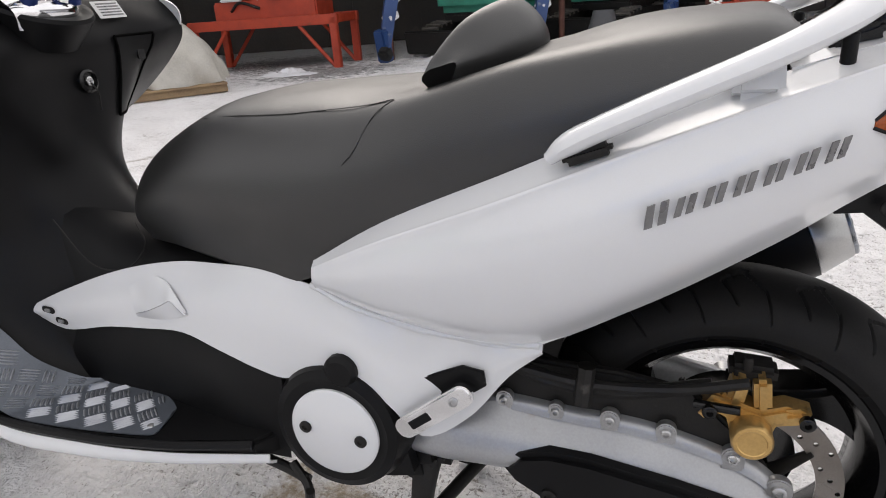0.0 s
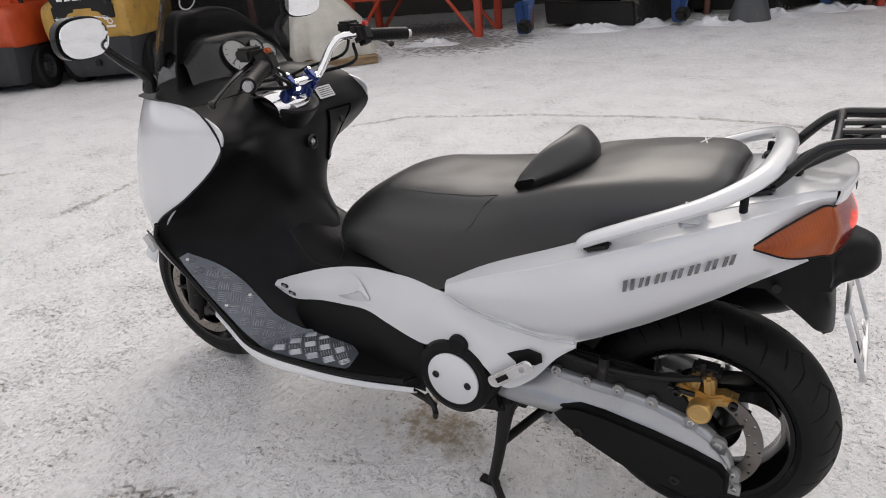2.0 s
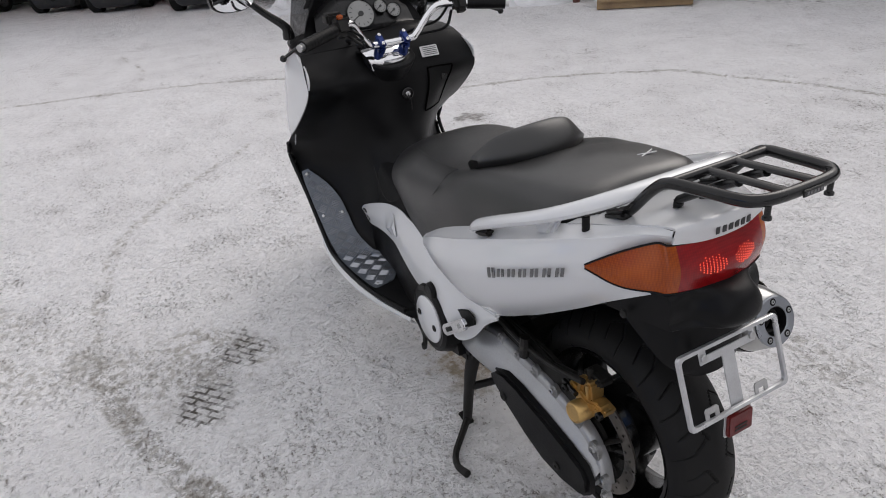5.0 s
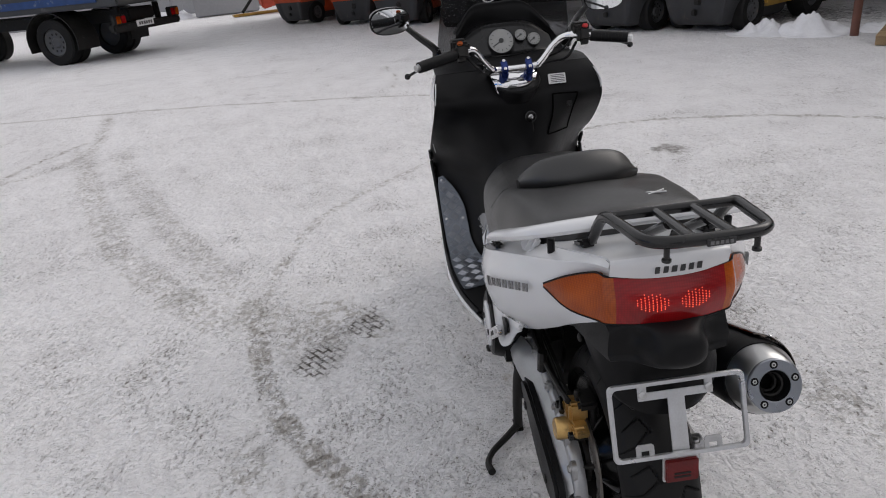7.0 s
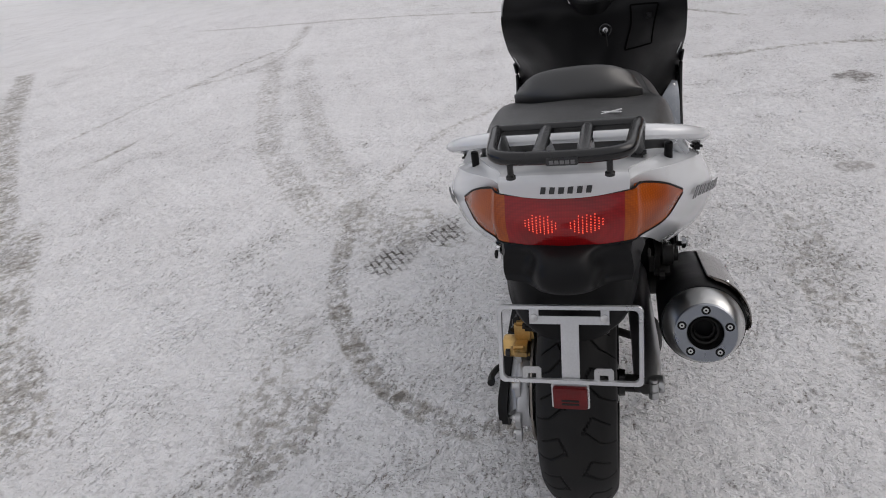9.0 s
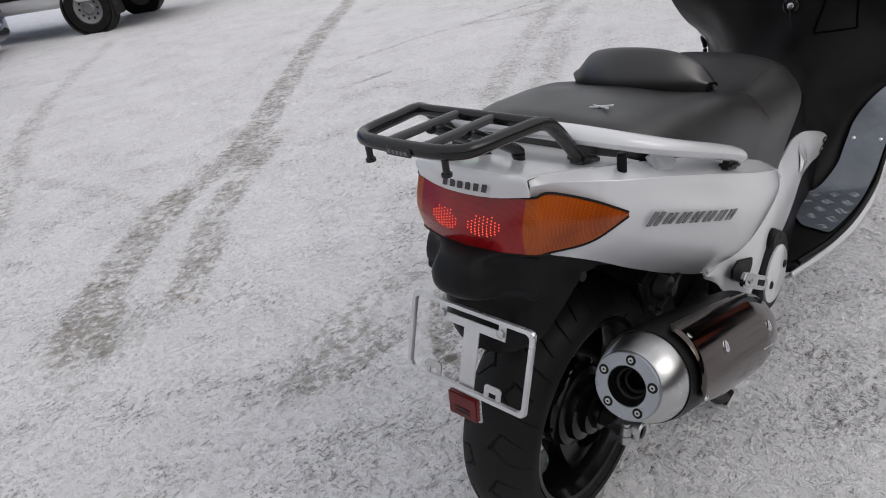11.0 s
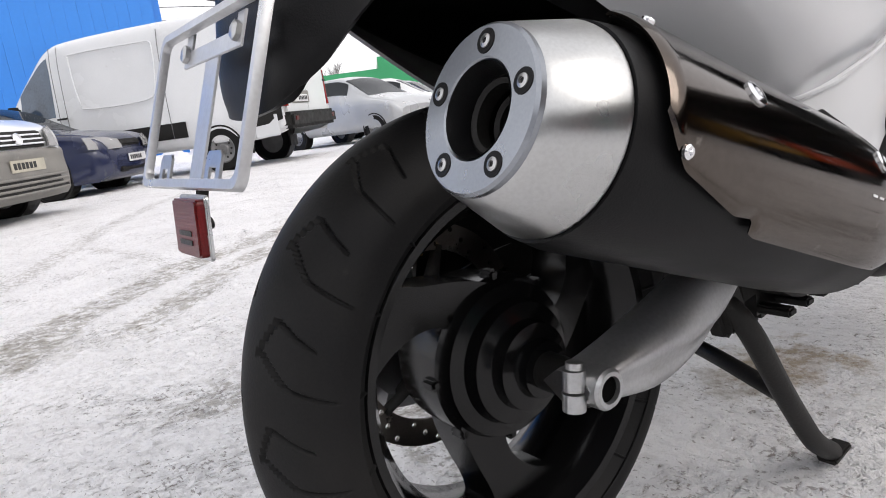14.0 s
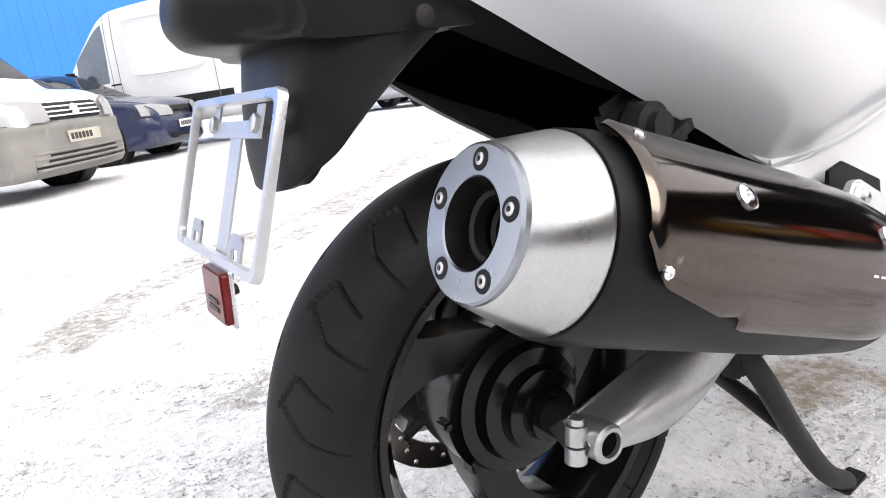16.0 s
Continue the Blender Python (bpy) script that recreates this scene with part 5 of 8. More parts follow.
for k in range(8):
    a = radians(45 * k)
    bm = B()
    block(bm, (0.016, 0.02, 0.012), Matrix.Translation((REAR[0] + 0.086 * math.cos(a), 0.02, REAR[2] + 0.086 * math.sin(a))) @ pose(0, 0, 0, 0, -45 * k, 0), 0.003)
    part("hub_lug", bm, RIM, hub)
bm = B()
tube(bm, [(REAR[0], 0.085, REAR[2]), (REAR[0] + 0.004, 0.15, REAR[2])], 0.019, 6, 16)
part("axle", bm, SOOT, rear)
bm = B()
lathe(bm, [(-0.08, 0.03), (-0.02, 0.05), (0.02, 0.05), (0.08, 0.03)], FRONT, (0, 1, 0), 30)
part("hub", bm, RIM, front)


def drilled_ring(r, inner, t):
    """A ring plate in x, z with round holes cut through it, y from 0 to t."""
    loops = [[Vector((q * math.cos(2 * math.pi * k / 72), q * math.sin(2 * math.pi * k / 72))) for k in range(72)] for q in (r, inner)]
    holes = []
    for k in range(39):
        a, q = 2 * math.pi * k / 39, r - 0.007 - 0.009 * (k % 3)
        holes.append(Vector((q * math.cos(a), q * math.sin(a))))
        loops.append([holes[-1] + Vector((0.0033 * math.cos(0.785 * m), 0.0033 * math.sin(0.785 * m))) for m in range(8)])
    pts, edges = [], []
    for loop in loops:
        n0 = len(pts)
        pts += loop
        edges += [(n0 + k, n0 + (k + 1) % len(loop)) for k in range(len(loop))]
    out, _, tris, *_ = geometry.delaunay_2d_cdt(pts, edges, [], 0, 1e-6)
    bm = B()
    lay = [[bm.verts.new((p.x, y, p.y)) for p in out] for y in (0.0, t)]
    for f in tris:
        m = sum((out[k] for k in f), Vector((0, 0))) / 3
        if m.length < inner or any((m - h).length < 0.0031 for h in holes):
            continue
        for side in lay:
            bm.faces.new([side[k] for k in f])
    rim_edges = [e for e in bm.edges if e.is_boundary and e.verts[0].co.y == 0.0]
    top = dict(zip(lay[0], lay[1]))
    for e in rim_edges:
        a, b = e.verts
        bm.faces.new((a, b, top[b], top[a]))
    bmesh.ops.delete(bm, geom=[v for v in bm.verts if not v.link_faces], context="VERTS")
    return bm


def brake_disc(c, r, parent):
    bm = drilled_ring(r, r - 0.032, 0.0045)
    bmesh.ops.translate(bm, vec=c, verts=bm.verts[:])
    d = part("brake_disc", bm, DISC, parent, "drilled steel brake disc")
    bm = B()
    for k in range(5):
        a = radians(72 * k + 20)
        tube(bm, [(c[0] + 0.05 * math.cos(a), c[1] + 0.002, c[2] + 0.05 * math.sin(a)), (c[0] + (r - 0.026) * math.cos(a + 0.2), c[1] + 0.002, c[2] + (r - 0.026) * math.sin(a + 0.2))], [0.018, 0.009], 8, 8, 0.35)
    lathe(bm, [(-0.004, 0.05), (0.006, 0.05), (0.006, 0.03), (-0.004, 0.03)], c, (0, 1, 0), 40, True)
    part("disc_carrier", bm, SOOT, d)


brake_disc((REAR[0], -0.098, REAR[2]), 0.1335, rear)
brake_disc((FRONT[0], -0.072, FRONT[2]), 0.141, front)
brake_disc((FRONT[0], 0.068, FRONT[2]), 0.141, front)
for s in (-1, 1):
    bm = B()
    tube(bm, [(FRONT[0] - 0.01, s * 0.092, FRONT[2] - 0.03), (FRONT[0] + 0.03, s * 0.092, 0.40), (-1.38, s * 0.092, 0.66)], [0.028, 0.027, 0.021], 20, 14)
    part("fork_leg", bm, SOOT, bike, "black fork leg")
    bm = B()
    block(bm, (0.06, 0.05, 0.11), pose(FRONT[0] + 0.115, s * 0.085, FRONT[2] + 0.02, 0, 12, 0), 0.012)
    part("front_caliper", bm, SOOT, bike)
bm = B()
net = []
for a in np.linspace(-20, 155, 9):
    q = radians(a)
    r = 0.284
    row = [(FRONT[0] + math.cos(q) * (r - d), y, FRONT[2] + math.sin(q) * (r - d)) for y, d in ((-0.082, 0.075), (-0.075, 0.02), (0, 0), (0.075, 0.02), (0.082, 0.075))]
    net.append(row)
shell(bm, skin(net, 40, 20), 0.003)
part("front_fender", bm, WHITE, bike, "white front mudguard")

# left drive case
bm = B()
net = [[(x, -y0, t), (x, -y1, (t * 2 + b) / 3), (x, -y1 - 0.004, (t + 2 * b) / 3), (x, -y0 + 0.02, b)] for x, t, b, y0, y1 in (
    (-0.43, 0.330, 0.285, 0.15, 0.17), (-0.36, 0.366, 0.262, 0.15, 0.176), (-0.29, 0.372, 0.255, 0.14, 0.172), (-0.22, 0.362, 0.245, 0.13, 0.163), (-0.10, 0.358, 0.205, 0.125, 0.160), (0.0, 0.335, 0.19, 0.125, 0.160), (0.06, 0.308, 0.195, 0.125, 0.158), (0.098, 0.262, 0.205, 0.125, 0.152))]
shell(bm, skin(net, 40, 18), -0.02)
case = part("drive_case", bm, SILVER, bike, "silver painted belt drive case")
bm = B()
out = [(-0.268, 0.296), (-0.245, 0.318), (-0.205, 0.328), (-0.15, 0.325), (-0.046, 0.307), (0.03, 0.290), (0.088, 0.272), (0.105, 0.25), (0.106, 0.212), (0.085, 0.192), (0.02, 0.180), (-0.05, 0.182), (-0.12, 0.205), (-0.20, 0.242), (-0.25, 0.272)]
slab(bm, out, 0.022, Matrix.Translation((0, -0.158, 0)) @ pose(0, 0, 0, 90, 0, 0), 0.008)
guard = part("case_cover", bm, BLACK, case, "black plastic case cover")
for x, z in ((-0.203, 0.262), (0.005, 0.213)):
    bm = B()
    lathe(bm, [(0, 0.011), (0.004, 0.011), (0.005, 0.008), (0.0052, 0.005), (0.002, 0.004), (0.002, 0)], (x, -0.179, z), (0, -1, 0), 14)
    part("case_bolt", bm, SOOT, guard)
bm = B()
net = [[(x, -0.110, z), (x, -0.118, z + 0.003), (x, -0.134, z + 0.001), (x, -0.140, z - 0.012)] for x, z in ((-0.40, 0.346), (-0.33, 0.372), (-0.26, 0.374), (-0.18, 0.366), (-0.10, 0.362), (-0.02, 0.345), (0.05, 0.318), (0.095, 0.270), (0.112, 0.215))]
shell(bm, skin(net, 40, 10), -0.006)
part("case_flange", bm, SILVER, case, "grimy cast flange of the drive case")
for x, z, r in ((-0.35, 0.370, 0.009), (-0.27, 0.378, 0.010), (-0.20, 0.370, 0.009), (-0.13, 0.368, 0.011), (-0.06, 0.360, 0.011), (0.02, 0.337, 0.012), (0.075, 0.298, 0.014), (0.108, 0.235, 0.012), (0.114, 0.20, 0.011)):
    bm = B()
    slab(bm, [(r * 1.15 * math.cos(a), r * 1.15 * math.sin(a) if math.sin(a) > -0.3 else -r * 1.6) for a in np.linspace(0, 2 * math.pi, 20, endpoint=False)], 0.012, pose(x, -0.128, z, 90, 0, 0), 0.002)
    lug = part("case_lug", bm, ALU, case, "cast aluminium lug")
    bm = B()
    r *= 0.62
    lathe(bm, [(0, r), (0.005, r), (0.0062, r * 0.8), (0.0062, r * 0.5), (0.002, r * 0.45), (0.002, 0)], (x, -0.140, z), (0, -1, 0), 14)
    part("lug_bolt", bm, STEEL, lug)
# caliper
cal = new("rear_caliper")
cal.parent = bike
tagged(cal, "gold anodised rear brake caliper")
bm = B()
lathe(bm, [(0, 0.024), (0.03, 0.024), (0.034, 0.021), (0.0345, 0.017), (0.0335, 0.016), (0.0335, 0)], (0.036, -0.128, 0.376), (0, -1, 0.05), 28)
part("piston_housing", bm, GOLD, cal)
bm = B()
block(bm, (0.020, 0.04, 0.05), pose(0.018, -0.112, 0.420, 0, 10, 0), 0.006)
block(bm, (0.020, 0.04, 0.045), pose(0.046, -0.114, 0.424, 0, -6, 0), 0.006)
block(bm, (0.022, 0.036, 0.045), pose(-0.006, -0.112, 0.400, 0, 40, 0), 0.006)
slab(bm, [(-0.020, 0.402), (0.008, 0.388), (0.014, 0.368), (0.058, 0.366), (0.064, 0.384), (0.094, 0.392), (0.100, 0.408), (0.072, 0.414), (0.046, 0.404), (0.020, 0.412), (-0.010, 0.418)], 0.03, Matrix.Translation((0, -0.104, 0)) @ pose(0, 0, 0, 90, 0, 0), 0.005)
block(bm, (0.030, 0.034, 0.022), pose(0.082, -0.122, 0.402, 0, -16, 0), 0.007)
part("caliper_body", bm, GOLD, cal)
bm = B()
block(bm, (0.055, 0.04, 0.022), pose(0.035, -0.095, 0.442, 0, 4, 0), 0.006)
lathe(bm, [(0, 0.006), (0.016, 0.006), (0.018, 0.004)], (0.028, -0.11, 0.446), (0, 0, 1), 10)
part("caliper_bracket", bm, SOOT, cal)
for x, z in ((0.094, 0.402), (-0.012, 0.402)):
    bm = B()
    lathe(bm, [(0, 0.009), (0.008, 0.009), (0.0095, 0.007), (0.0095, 0.004), (0.005, 0.004), (0.005, 0)], (x, -0.138, z), (0, -1, 0), 12)
    part("caliper_bolt", bm, RIM, cal)
bm = B()
tube(bm, [(-0.030, -0.132, 0.404), (0.022, -0.142, 0.408)], 0.006, 8, 10)
part("slide_pin", bm, RIM, cal)
bm = B()
tube(bm, [(0.03, -0.13, 0.44), (-0.05, -0.13, 0.42), (-0.15, -0.135, 0.415), (-0.24, -0.14, 0.43), (-0.32, -0.14, 0.45)], 0.007, 40, 8)
tube(bm, [(-0.01, -0.12, 0.425), (-0.12, -0.12, 0.40), (-0.22, -0.125, 0.41), (-0.30, -0.12, 0.45)], 0.010, 40, 8)
tube(bm, [(-0.16, -0.14, 0.445), (-0.165, -0.142, 0.39)], 0.012, 6, 8)
part("brake_hose", bm, SOOT, bike, "black brake hoses")

# left arm behind the drive case: assumed plate, added to close a bright gap
bm = B()
slab(bm, [(0.036, 0.262), (0.034, 0.31), (0.018, 0.366), (-0.03, 0.412), (-0.12, 0.428), (-0.28, 0.436), (-0.30, 0.33), (-0.12, 0.29), (-0.02, 0.25)], 0.012, Matrix.Translation((0, -0.110, 0)) @ pose(0, 0, 0, 90, 0, 0), 0.004)
part("assumed_left_arm", bm, SOOT, bike, "assumed black left arm plate that closes the wheel's bright gap")
# right arm
bm = B()
net = [[(x, y0 - 0.02, (t + b) / 2), (x, y0, t), (x, y0 + w - 0.010, t - 0.004), (x, y0 + w + 0.005, c), (x, y0 + w, (b + c) / 2), (x, y0 + w - 0.004, b + 0.003), (x, y0, b)] for x, t, b, c, y0, w in (
    (0.045, 0.291, 0.262, 0.280, 0.128, 0.030), (0.0, 0.300, 0.251, 0.286, 0.128, 0.032), (-0.06, 0.313, 0.242, 0.286, 0.126, 0.035), (-0.12, 0.328, 0.252, 0.285, 0.124, 0.036), (-0.17, 0.340, 0.274, 0.290, 0.120, 0.036), (-0.24, 0.352, 0.300, 0.318, 0.116, 0.032), (-0.34, 0.365, 0.318, 0.335, 0.112, 0.028))]
a = skin(net, 30, 24)
vs = grid(bm, a)
bmesh.ops.holes_fill(bm, edges=[e for e in bm.edges if e.is_boundary], sides=0)
arm = part("swing_arm", bm, ALU, bike, "cast aluminium swing arm")
bm = B()
lathe(bm, [(0, 0.019), (0.041, 0.019), (0.044, 0.0165), (0.044, 0.0125), (0.038, 0.0122), (0.038, 0)], (0.026, 0.127, 0.276), (0, 1, 0), 28)
clamp = part("axle_eye", bm, ALU, arm)
bm = B()
lathe(bm, [(0.0385, 0.0121), (0.0395, 0.0120), (0.0395, 0)], (0.026, 0.127, 0.276), (0, 1, 0), 22)
part("eye_bore", bm, GAP, clamp, "dark bore of the axle eye")
bm = B()
tube(bm, [(0.0455, 0.148, 0.297), (0.0475, 0.148, 0.2785)], 0.0105, 6, 18)
tube(bm, [(0.048, 0.148, 0.276), (0.050, 0.148, 0.260)], 0.0105, 6, 18)
part("pinch_clamp", bm, ALU, arm, "split aluminium pinch clamp")
bm = B()
lathe(bm, [(0, 0.008), (0.006, 0.008), (0.007, 0.006)], (0.0453, 0.148, 0.2975), (-0.17, 0, 1), 12)
part("pinch_bolt", bm, STEEL, arm)

# exhaust
ex = new("exhaust")
ex.parent = bike
tagged(ex, "black silencer with aluminium end cap and mirror heat shield")
E0 = Vector((0.180, 0.225, 0.528))
ED = Vector((-0.39, 0.012, -0.146)).normalized()
bm = B()
lathe(bm, [(0.004, 0.0295), (-0.001, 0.050), (0.002, 0.054), (0.046, 0.0695), (0.050, 0.0695), (0.050, 0.0295)], E0, ED, 56, True)
cap = part("end_cap", bm, BRUSHED, ex, "brushed aluminium end cap")
bm = B()
lathe(bm, [(-0.004, 0.029), (-0.006, 0.031), (-0.006, 0.050), (-0.004, 0.052), (0, 0.052), (0.0, 0.029)], E0, ED, 56, True)
plate = part("cap_plate", bm, FACE, cap, "satin grey ring plate")
side = ED.cross(Vector((0, 0, 1))).normalized()
upv = side.cross(ED).normalized()
for k in range(5):
    a = radians(90 + 72 * k)
    c = E0 - ED * 0.006 + (side * math.cos(a) + upv * math.sin(a)) * 0.0405
    bm = B()
    lathe(bm, [(0.0, 0.0078), (0.0005, 0.0076), (0.0005, 0.0)], c, -ED, 18)
    well = part("bolt_well", bm, BLACK, plate, "dark bolt recess")
    bm = B()
    lathe(bm, [(0.0003, 0.0043), (0.0012, 0.0042), (0.0014, 0.0036), (0.0018, 0.0021), (0.0009, 0.0020)], c, -ED, 12)
    part("cap_bolt", bm, STEEL, well)
    bm = B()
    lathe(bm, [(0.0, 0.0019), (0.0010, 0.0019)], c, -ED, 6)
    part("hex_socket", bm, BLACK, well)
bm = B()
lathe(bm, [(-0.0055, 0.0292), (0.004, 0.0268), (0.012, 0.0262), (0.16, 0.0262), (0.16, 0.0292)], E0, ED, 40, True)
lathe(bm, [(0.150, 0.028), (0.152, 0.0)], E0, ED, 30)
pipe = part("tail_pipe", bm, BLACK, ex, "sooty tail pipe mouth")
for at, ro, ri in ((0.012, 0.0262, 0.0205), (0.026, 0.0205, 0.0150)):
    bm = B()
    lathe(bm, [(at, ro), (at - 0.002, (ro + ri) / 2), (at, ri), (at + 0.010, ri), (at + 0.010, ro)], E0, ED, 30, True)
    part("inner_pipe", bm, SOOT, pipe, "dull inner pipe ring")
bm = B()
lathe(bm, [(0.052, 0.04), (0.051, 0.0715), (0.072, 0.0750), (0.34, 0.0765), (0.42, 0.073), (0.47, 0.055), (0.50, 0.03)], E0, ED, 56)
part("silencer", bm, BLACK, ex, "matt black silencer body")
net = []
osgn = side if side.y > 0 else -side
LOWEDGE = ((0.0, 8.0), (0.02, -4.0), (0.06, -13.0), (0.24, -25.0), (0.30, -24.0), (0.312, -31.0), (0.34, -33.0), (0.9, -35.0), (0.97, -28.0), (1.0, -15.0))
for sdist in np.linspace(0.066, 0.430, 90):
    f = (sdist - 0.066) / 0.364
    lo = np.interp(f, [p[0] for p in LOWEDGE], [p[1] for p in LOWEDGE])
    hi = 84 - 10 * max(0, 0.05 - f) / 0.05
    row = []
    for k in range(31):
        g = k / 30
        a = radians(lo + (hi - lo) * g)
        r = (0.0845 if 0 < g < 1 else 0.0825) - 0.010 * (max(0, f - 0.75) / 0.25) ** 2 - 0.003 * max(0, 0.02 - f) / 0.02
        row.append(tuple(E0 + ED * sdist + (osgn * math.cos(a) + upv * math.sin(a)) * r))
    net.append(row)
bm = B()
shell(bm, np.array(net), 0.0016)
shield = part("heat_shield", bm, BRONZE, ex, "dark mirror-finish heat shield")
for sd, a in ((0.165, 34), (0.082, -6), (0.082, 60), (0.36, 30), (0.385, -8)):
    c = E0 + ED * sd + (osgn * math.cos(radians(a)) + upv * math.sin(radians(a))) * 0.084
    d = (osgn * math.cos(radians(a)) + upv * math.sin(radians(a)))
    r = 0.0075 if a > 25 and a < 40 else 0.0035
    bm = B()
    lathe(bm, [(0, r * 1.3), (0.002, r * 1.3), (0.003, r), (0.003, r * 0.55), (0.0012, r * 0.5), (0.0012, 0)], c, d, 14)
    part("shield_bolt", bm, CHROME, shield)
bm = B()
for k in range(4):
    c = E0 + ED * (0.33 + k * 0.012) + (osgn * math.cos(radians(6)) + upv * math.sin(radians(6))) * 0.0846
    block(bm, (0.009, 0.0006, 0.002), Matrix.Translation(c) @ pose(0, 0, 0, 0, -20, 2), 0)
part("faint_print", bm, LIGHTMARK, shield)
bm = B()
tube(bm, [tuple(E0 + ED * 0.42), (-0.30, 0.20, 0.33), (-0.42, 0.12, 0.25), (-0.6, 0.06, 0.22)], [0.045, 0.034, 0.024, 0.022], 30, 14)
part("exhaust_pipe", bm, SOOT, ex)
bm = B()
block(bm, (0.06, 0.02, 0.07), pose(-0.045, 0.15, 0.55, 0, 20, 0), 0.01)
block(bm, (0.1, 0.03, 0.03), pose(-0.06, 0.165, 0.535, 0, 20, 0), 0.01)
lathe(bm, [(0, 0.02), (0.02, 0.02), (0.022, 0.012), (0.03, 0.012), (0.031, 0.0)], (-0.04, 0.165, 0.556), (0, 1, 0), 18)
part("exhaust_bracket", bm, SOOT, ex)

# rear mudguard, plate frame, reflector
bm = B()
net = [across([(0.09, 0, 0.71), (0.09, 0.05, 0.71), (0.09, 0.10, 0.708), (0.09, 0.132, 0.70)]), across([(0.18, 0, 0.738), (0.18, 0.05, 0.738), (0.18, 0.09, 0.735), (0.18, 0.112, 0.724)]), across([(0.230, 0, 0.736), (0.228, 0.04, 0.735), (0.216, 0.080, 0.728), (0.210, 0.102, 0.716)]),
       across([(0.272, 0, 0.727), (0.262, 0.034, 0.725), (0.224, 0.060, 0.712), (0.215, 0.104, 0.703)]), across([(0.286, 0, 0.701), (0.276, 0.040, 0.701), (0.228, 0.064, 0.692), (0.218, 0.106, 0.688)]), across([(0.284, 0, 0.675), (0.273, 0.039, 0.676), (0.228, 0.064, 0.673), (0.217, 0.106, 0.672)]), across([(0.250, 0, 0.662), (0.244, 0.038, 0.662), (0.224, 0.07, 0.660), (0.211, 0.104, 0.658)]), across([(0.09, 0, 0.655), (0.09, 0.05, 0.655), (0.09, 0.09, 0.655), (0.09, 0.128, 0.655)])]
vs = grid(bm, skin(net, 40, 26))
for e in (0, -1):
    bm.faces.new([r[e] for r in vs])
mud = part("rear_mudguard", bm, BLACK, bike, "black plastic rear mudguard", 50)
bm = B()
net = [across([(0.218, 0, 0.665), (0.212, 0.07, 0.665), (0.170, 0.108, 0.665), (0.112, 0.122, 0.66)]), across([(0.228, 0, 0.61), (0.224, 0.065, 0.61), (0.20, 0.095, 0.607), (0.178, 0.110, 0.609)]),
       across([(0.234, 0, 0.572), (0.231, 0.052, 0.574), (0.220, 0.078, 0.573), (0.205, 0.092, 0.576)]), across([(0.237, 0, 0.545), (0.236, 0.026, 0.547), (0.232, 0.046, 0.550), (0.225, 0.064, 0.557)])]
shell(bm, skin(net, 24, 36), 0.005)
part("mudguard_flap", bm, BLACK, mud, "black mudguard flap", 50)
for s in (-1, 1):
    bm = B()
    lathe(bm, [(0, 0.008), (0.003, 0.008), (0.0045, 0.006), (0.0045, 0)], (0.138, s * 0.131, 0.664), (0, s, 0), 14)
    part("mudguard_bolt", bm, SOOT, mud)
frame_ob = new("plate_frame")
frame_ob.parent = bike
tagged(frame_ob, "empty bright metal number plate frame")
FM = Matrix.Translation((0.268, 0.001, 0.563)) @ pose(0, 0, 0, 90, 0, 90) @ pose(0, 0, 0, -20, 0, 0)
bm = B()
o = rounded(0.240, 0.137, 0.010)
inner = [(x * (1 - 0.016 / 0.240), y * (1 - 0.016 / 0.137)) for x, y in o]
N = len(o)
for za, zb in ((0, 0.007),):
    ring = []
    for pp in ([(x, y, zb - 0.002) for x, y in o], [(x * 0.99, y * 0.985, zb) for x, y in o], [(x * 1.008, y * 1.012, zb) for x, y in inner], [(x, y, zb - 0.002) for x, y in inner], [(x, y, za) for x, y in inner], [(x, y, za) for x, y in o]):
        ring.append([bm.verts.new(FM @ Vector(q)) for q in pp])
    for a in range(6):
        for k in range(N):
            bm.faces.new((ring[a][k], ring[a][(k + 1) % N], ring[(a + 1) % 6][(k + 1) % N], ring[(a + 1) % 6][k]))
part("frame_rim", bm, RIMALU, frame_ob, "bright metal rectangular rim")
bm = B()
slab(bm, [(-0.066, 0.034), (0.066, 0.034), (0.066, 0.060), (0.052, 0.060), (0.052, 0.048), (-0.050, 0.048), (-0.050, 0.062), (-0.066, 0.062)], 0.002, FM @ pose(0, 0, -0.003), 0.0005)
slab(bm, [(-0.014, -0.063), (0.016, -0.063), (0.016, 0.0345), (0.022, 0.0405), (-0.02, 0.0405), (-0.014, 0.0345)], 0.002, FM @ pose(0, 0, -0.0048), 0.0005)
part("t_bracket", bm, RIMALU, frame_ob, "zinc-plated T-shaped bracket")
for x in (-0.060, 0.060):
    bm = B()
    lathe(bm, [(0, 0.0075), (0.004, 0.0075), (0.005, 0.006), (0.005, 0)], FM @ Vector((x * 0.97, 0.045, -0.001)), FM.to_3x3() @ Vector((0, 0, 1)), 6)
    part("frame_bolt", bm, STEEL, frame_ob)
    bm = B()
    slab(bm, [(-0.016, 0), (-0.016, 0.02), (-0.012, 0.024), (0.012, 0.024), (0.016, 0.02), (0.016, 0), (0.007, 0), (0.007, 0.012), (-0.007, 0.012), (-0.007, 0)], 0.002, FM @ pose(x - 0.004, -0.064, 0.001), 0.0004)
    part("frame_tab", bm, STEEL, frame_ob)
bm = B()
RM = pose(0.293, 0.0, 0.470, 90, 0, 90) @ pose(0, 0, 0, -5, 0, 0)
slab(bm, rounded(0.064, 0.050, 0.004), 0.003, RM @ pose(0, 0, -0.003), 0.001)
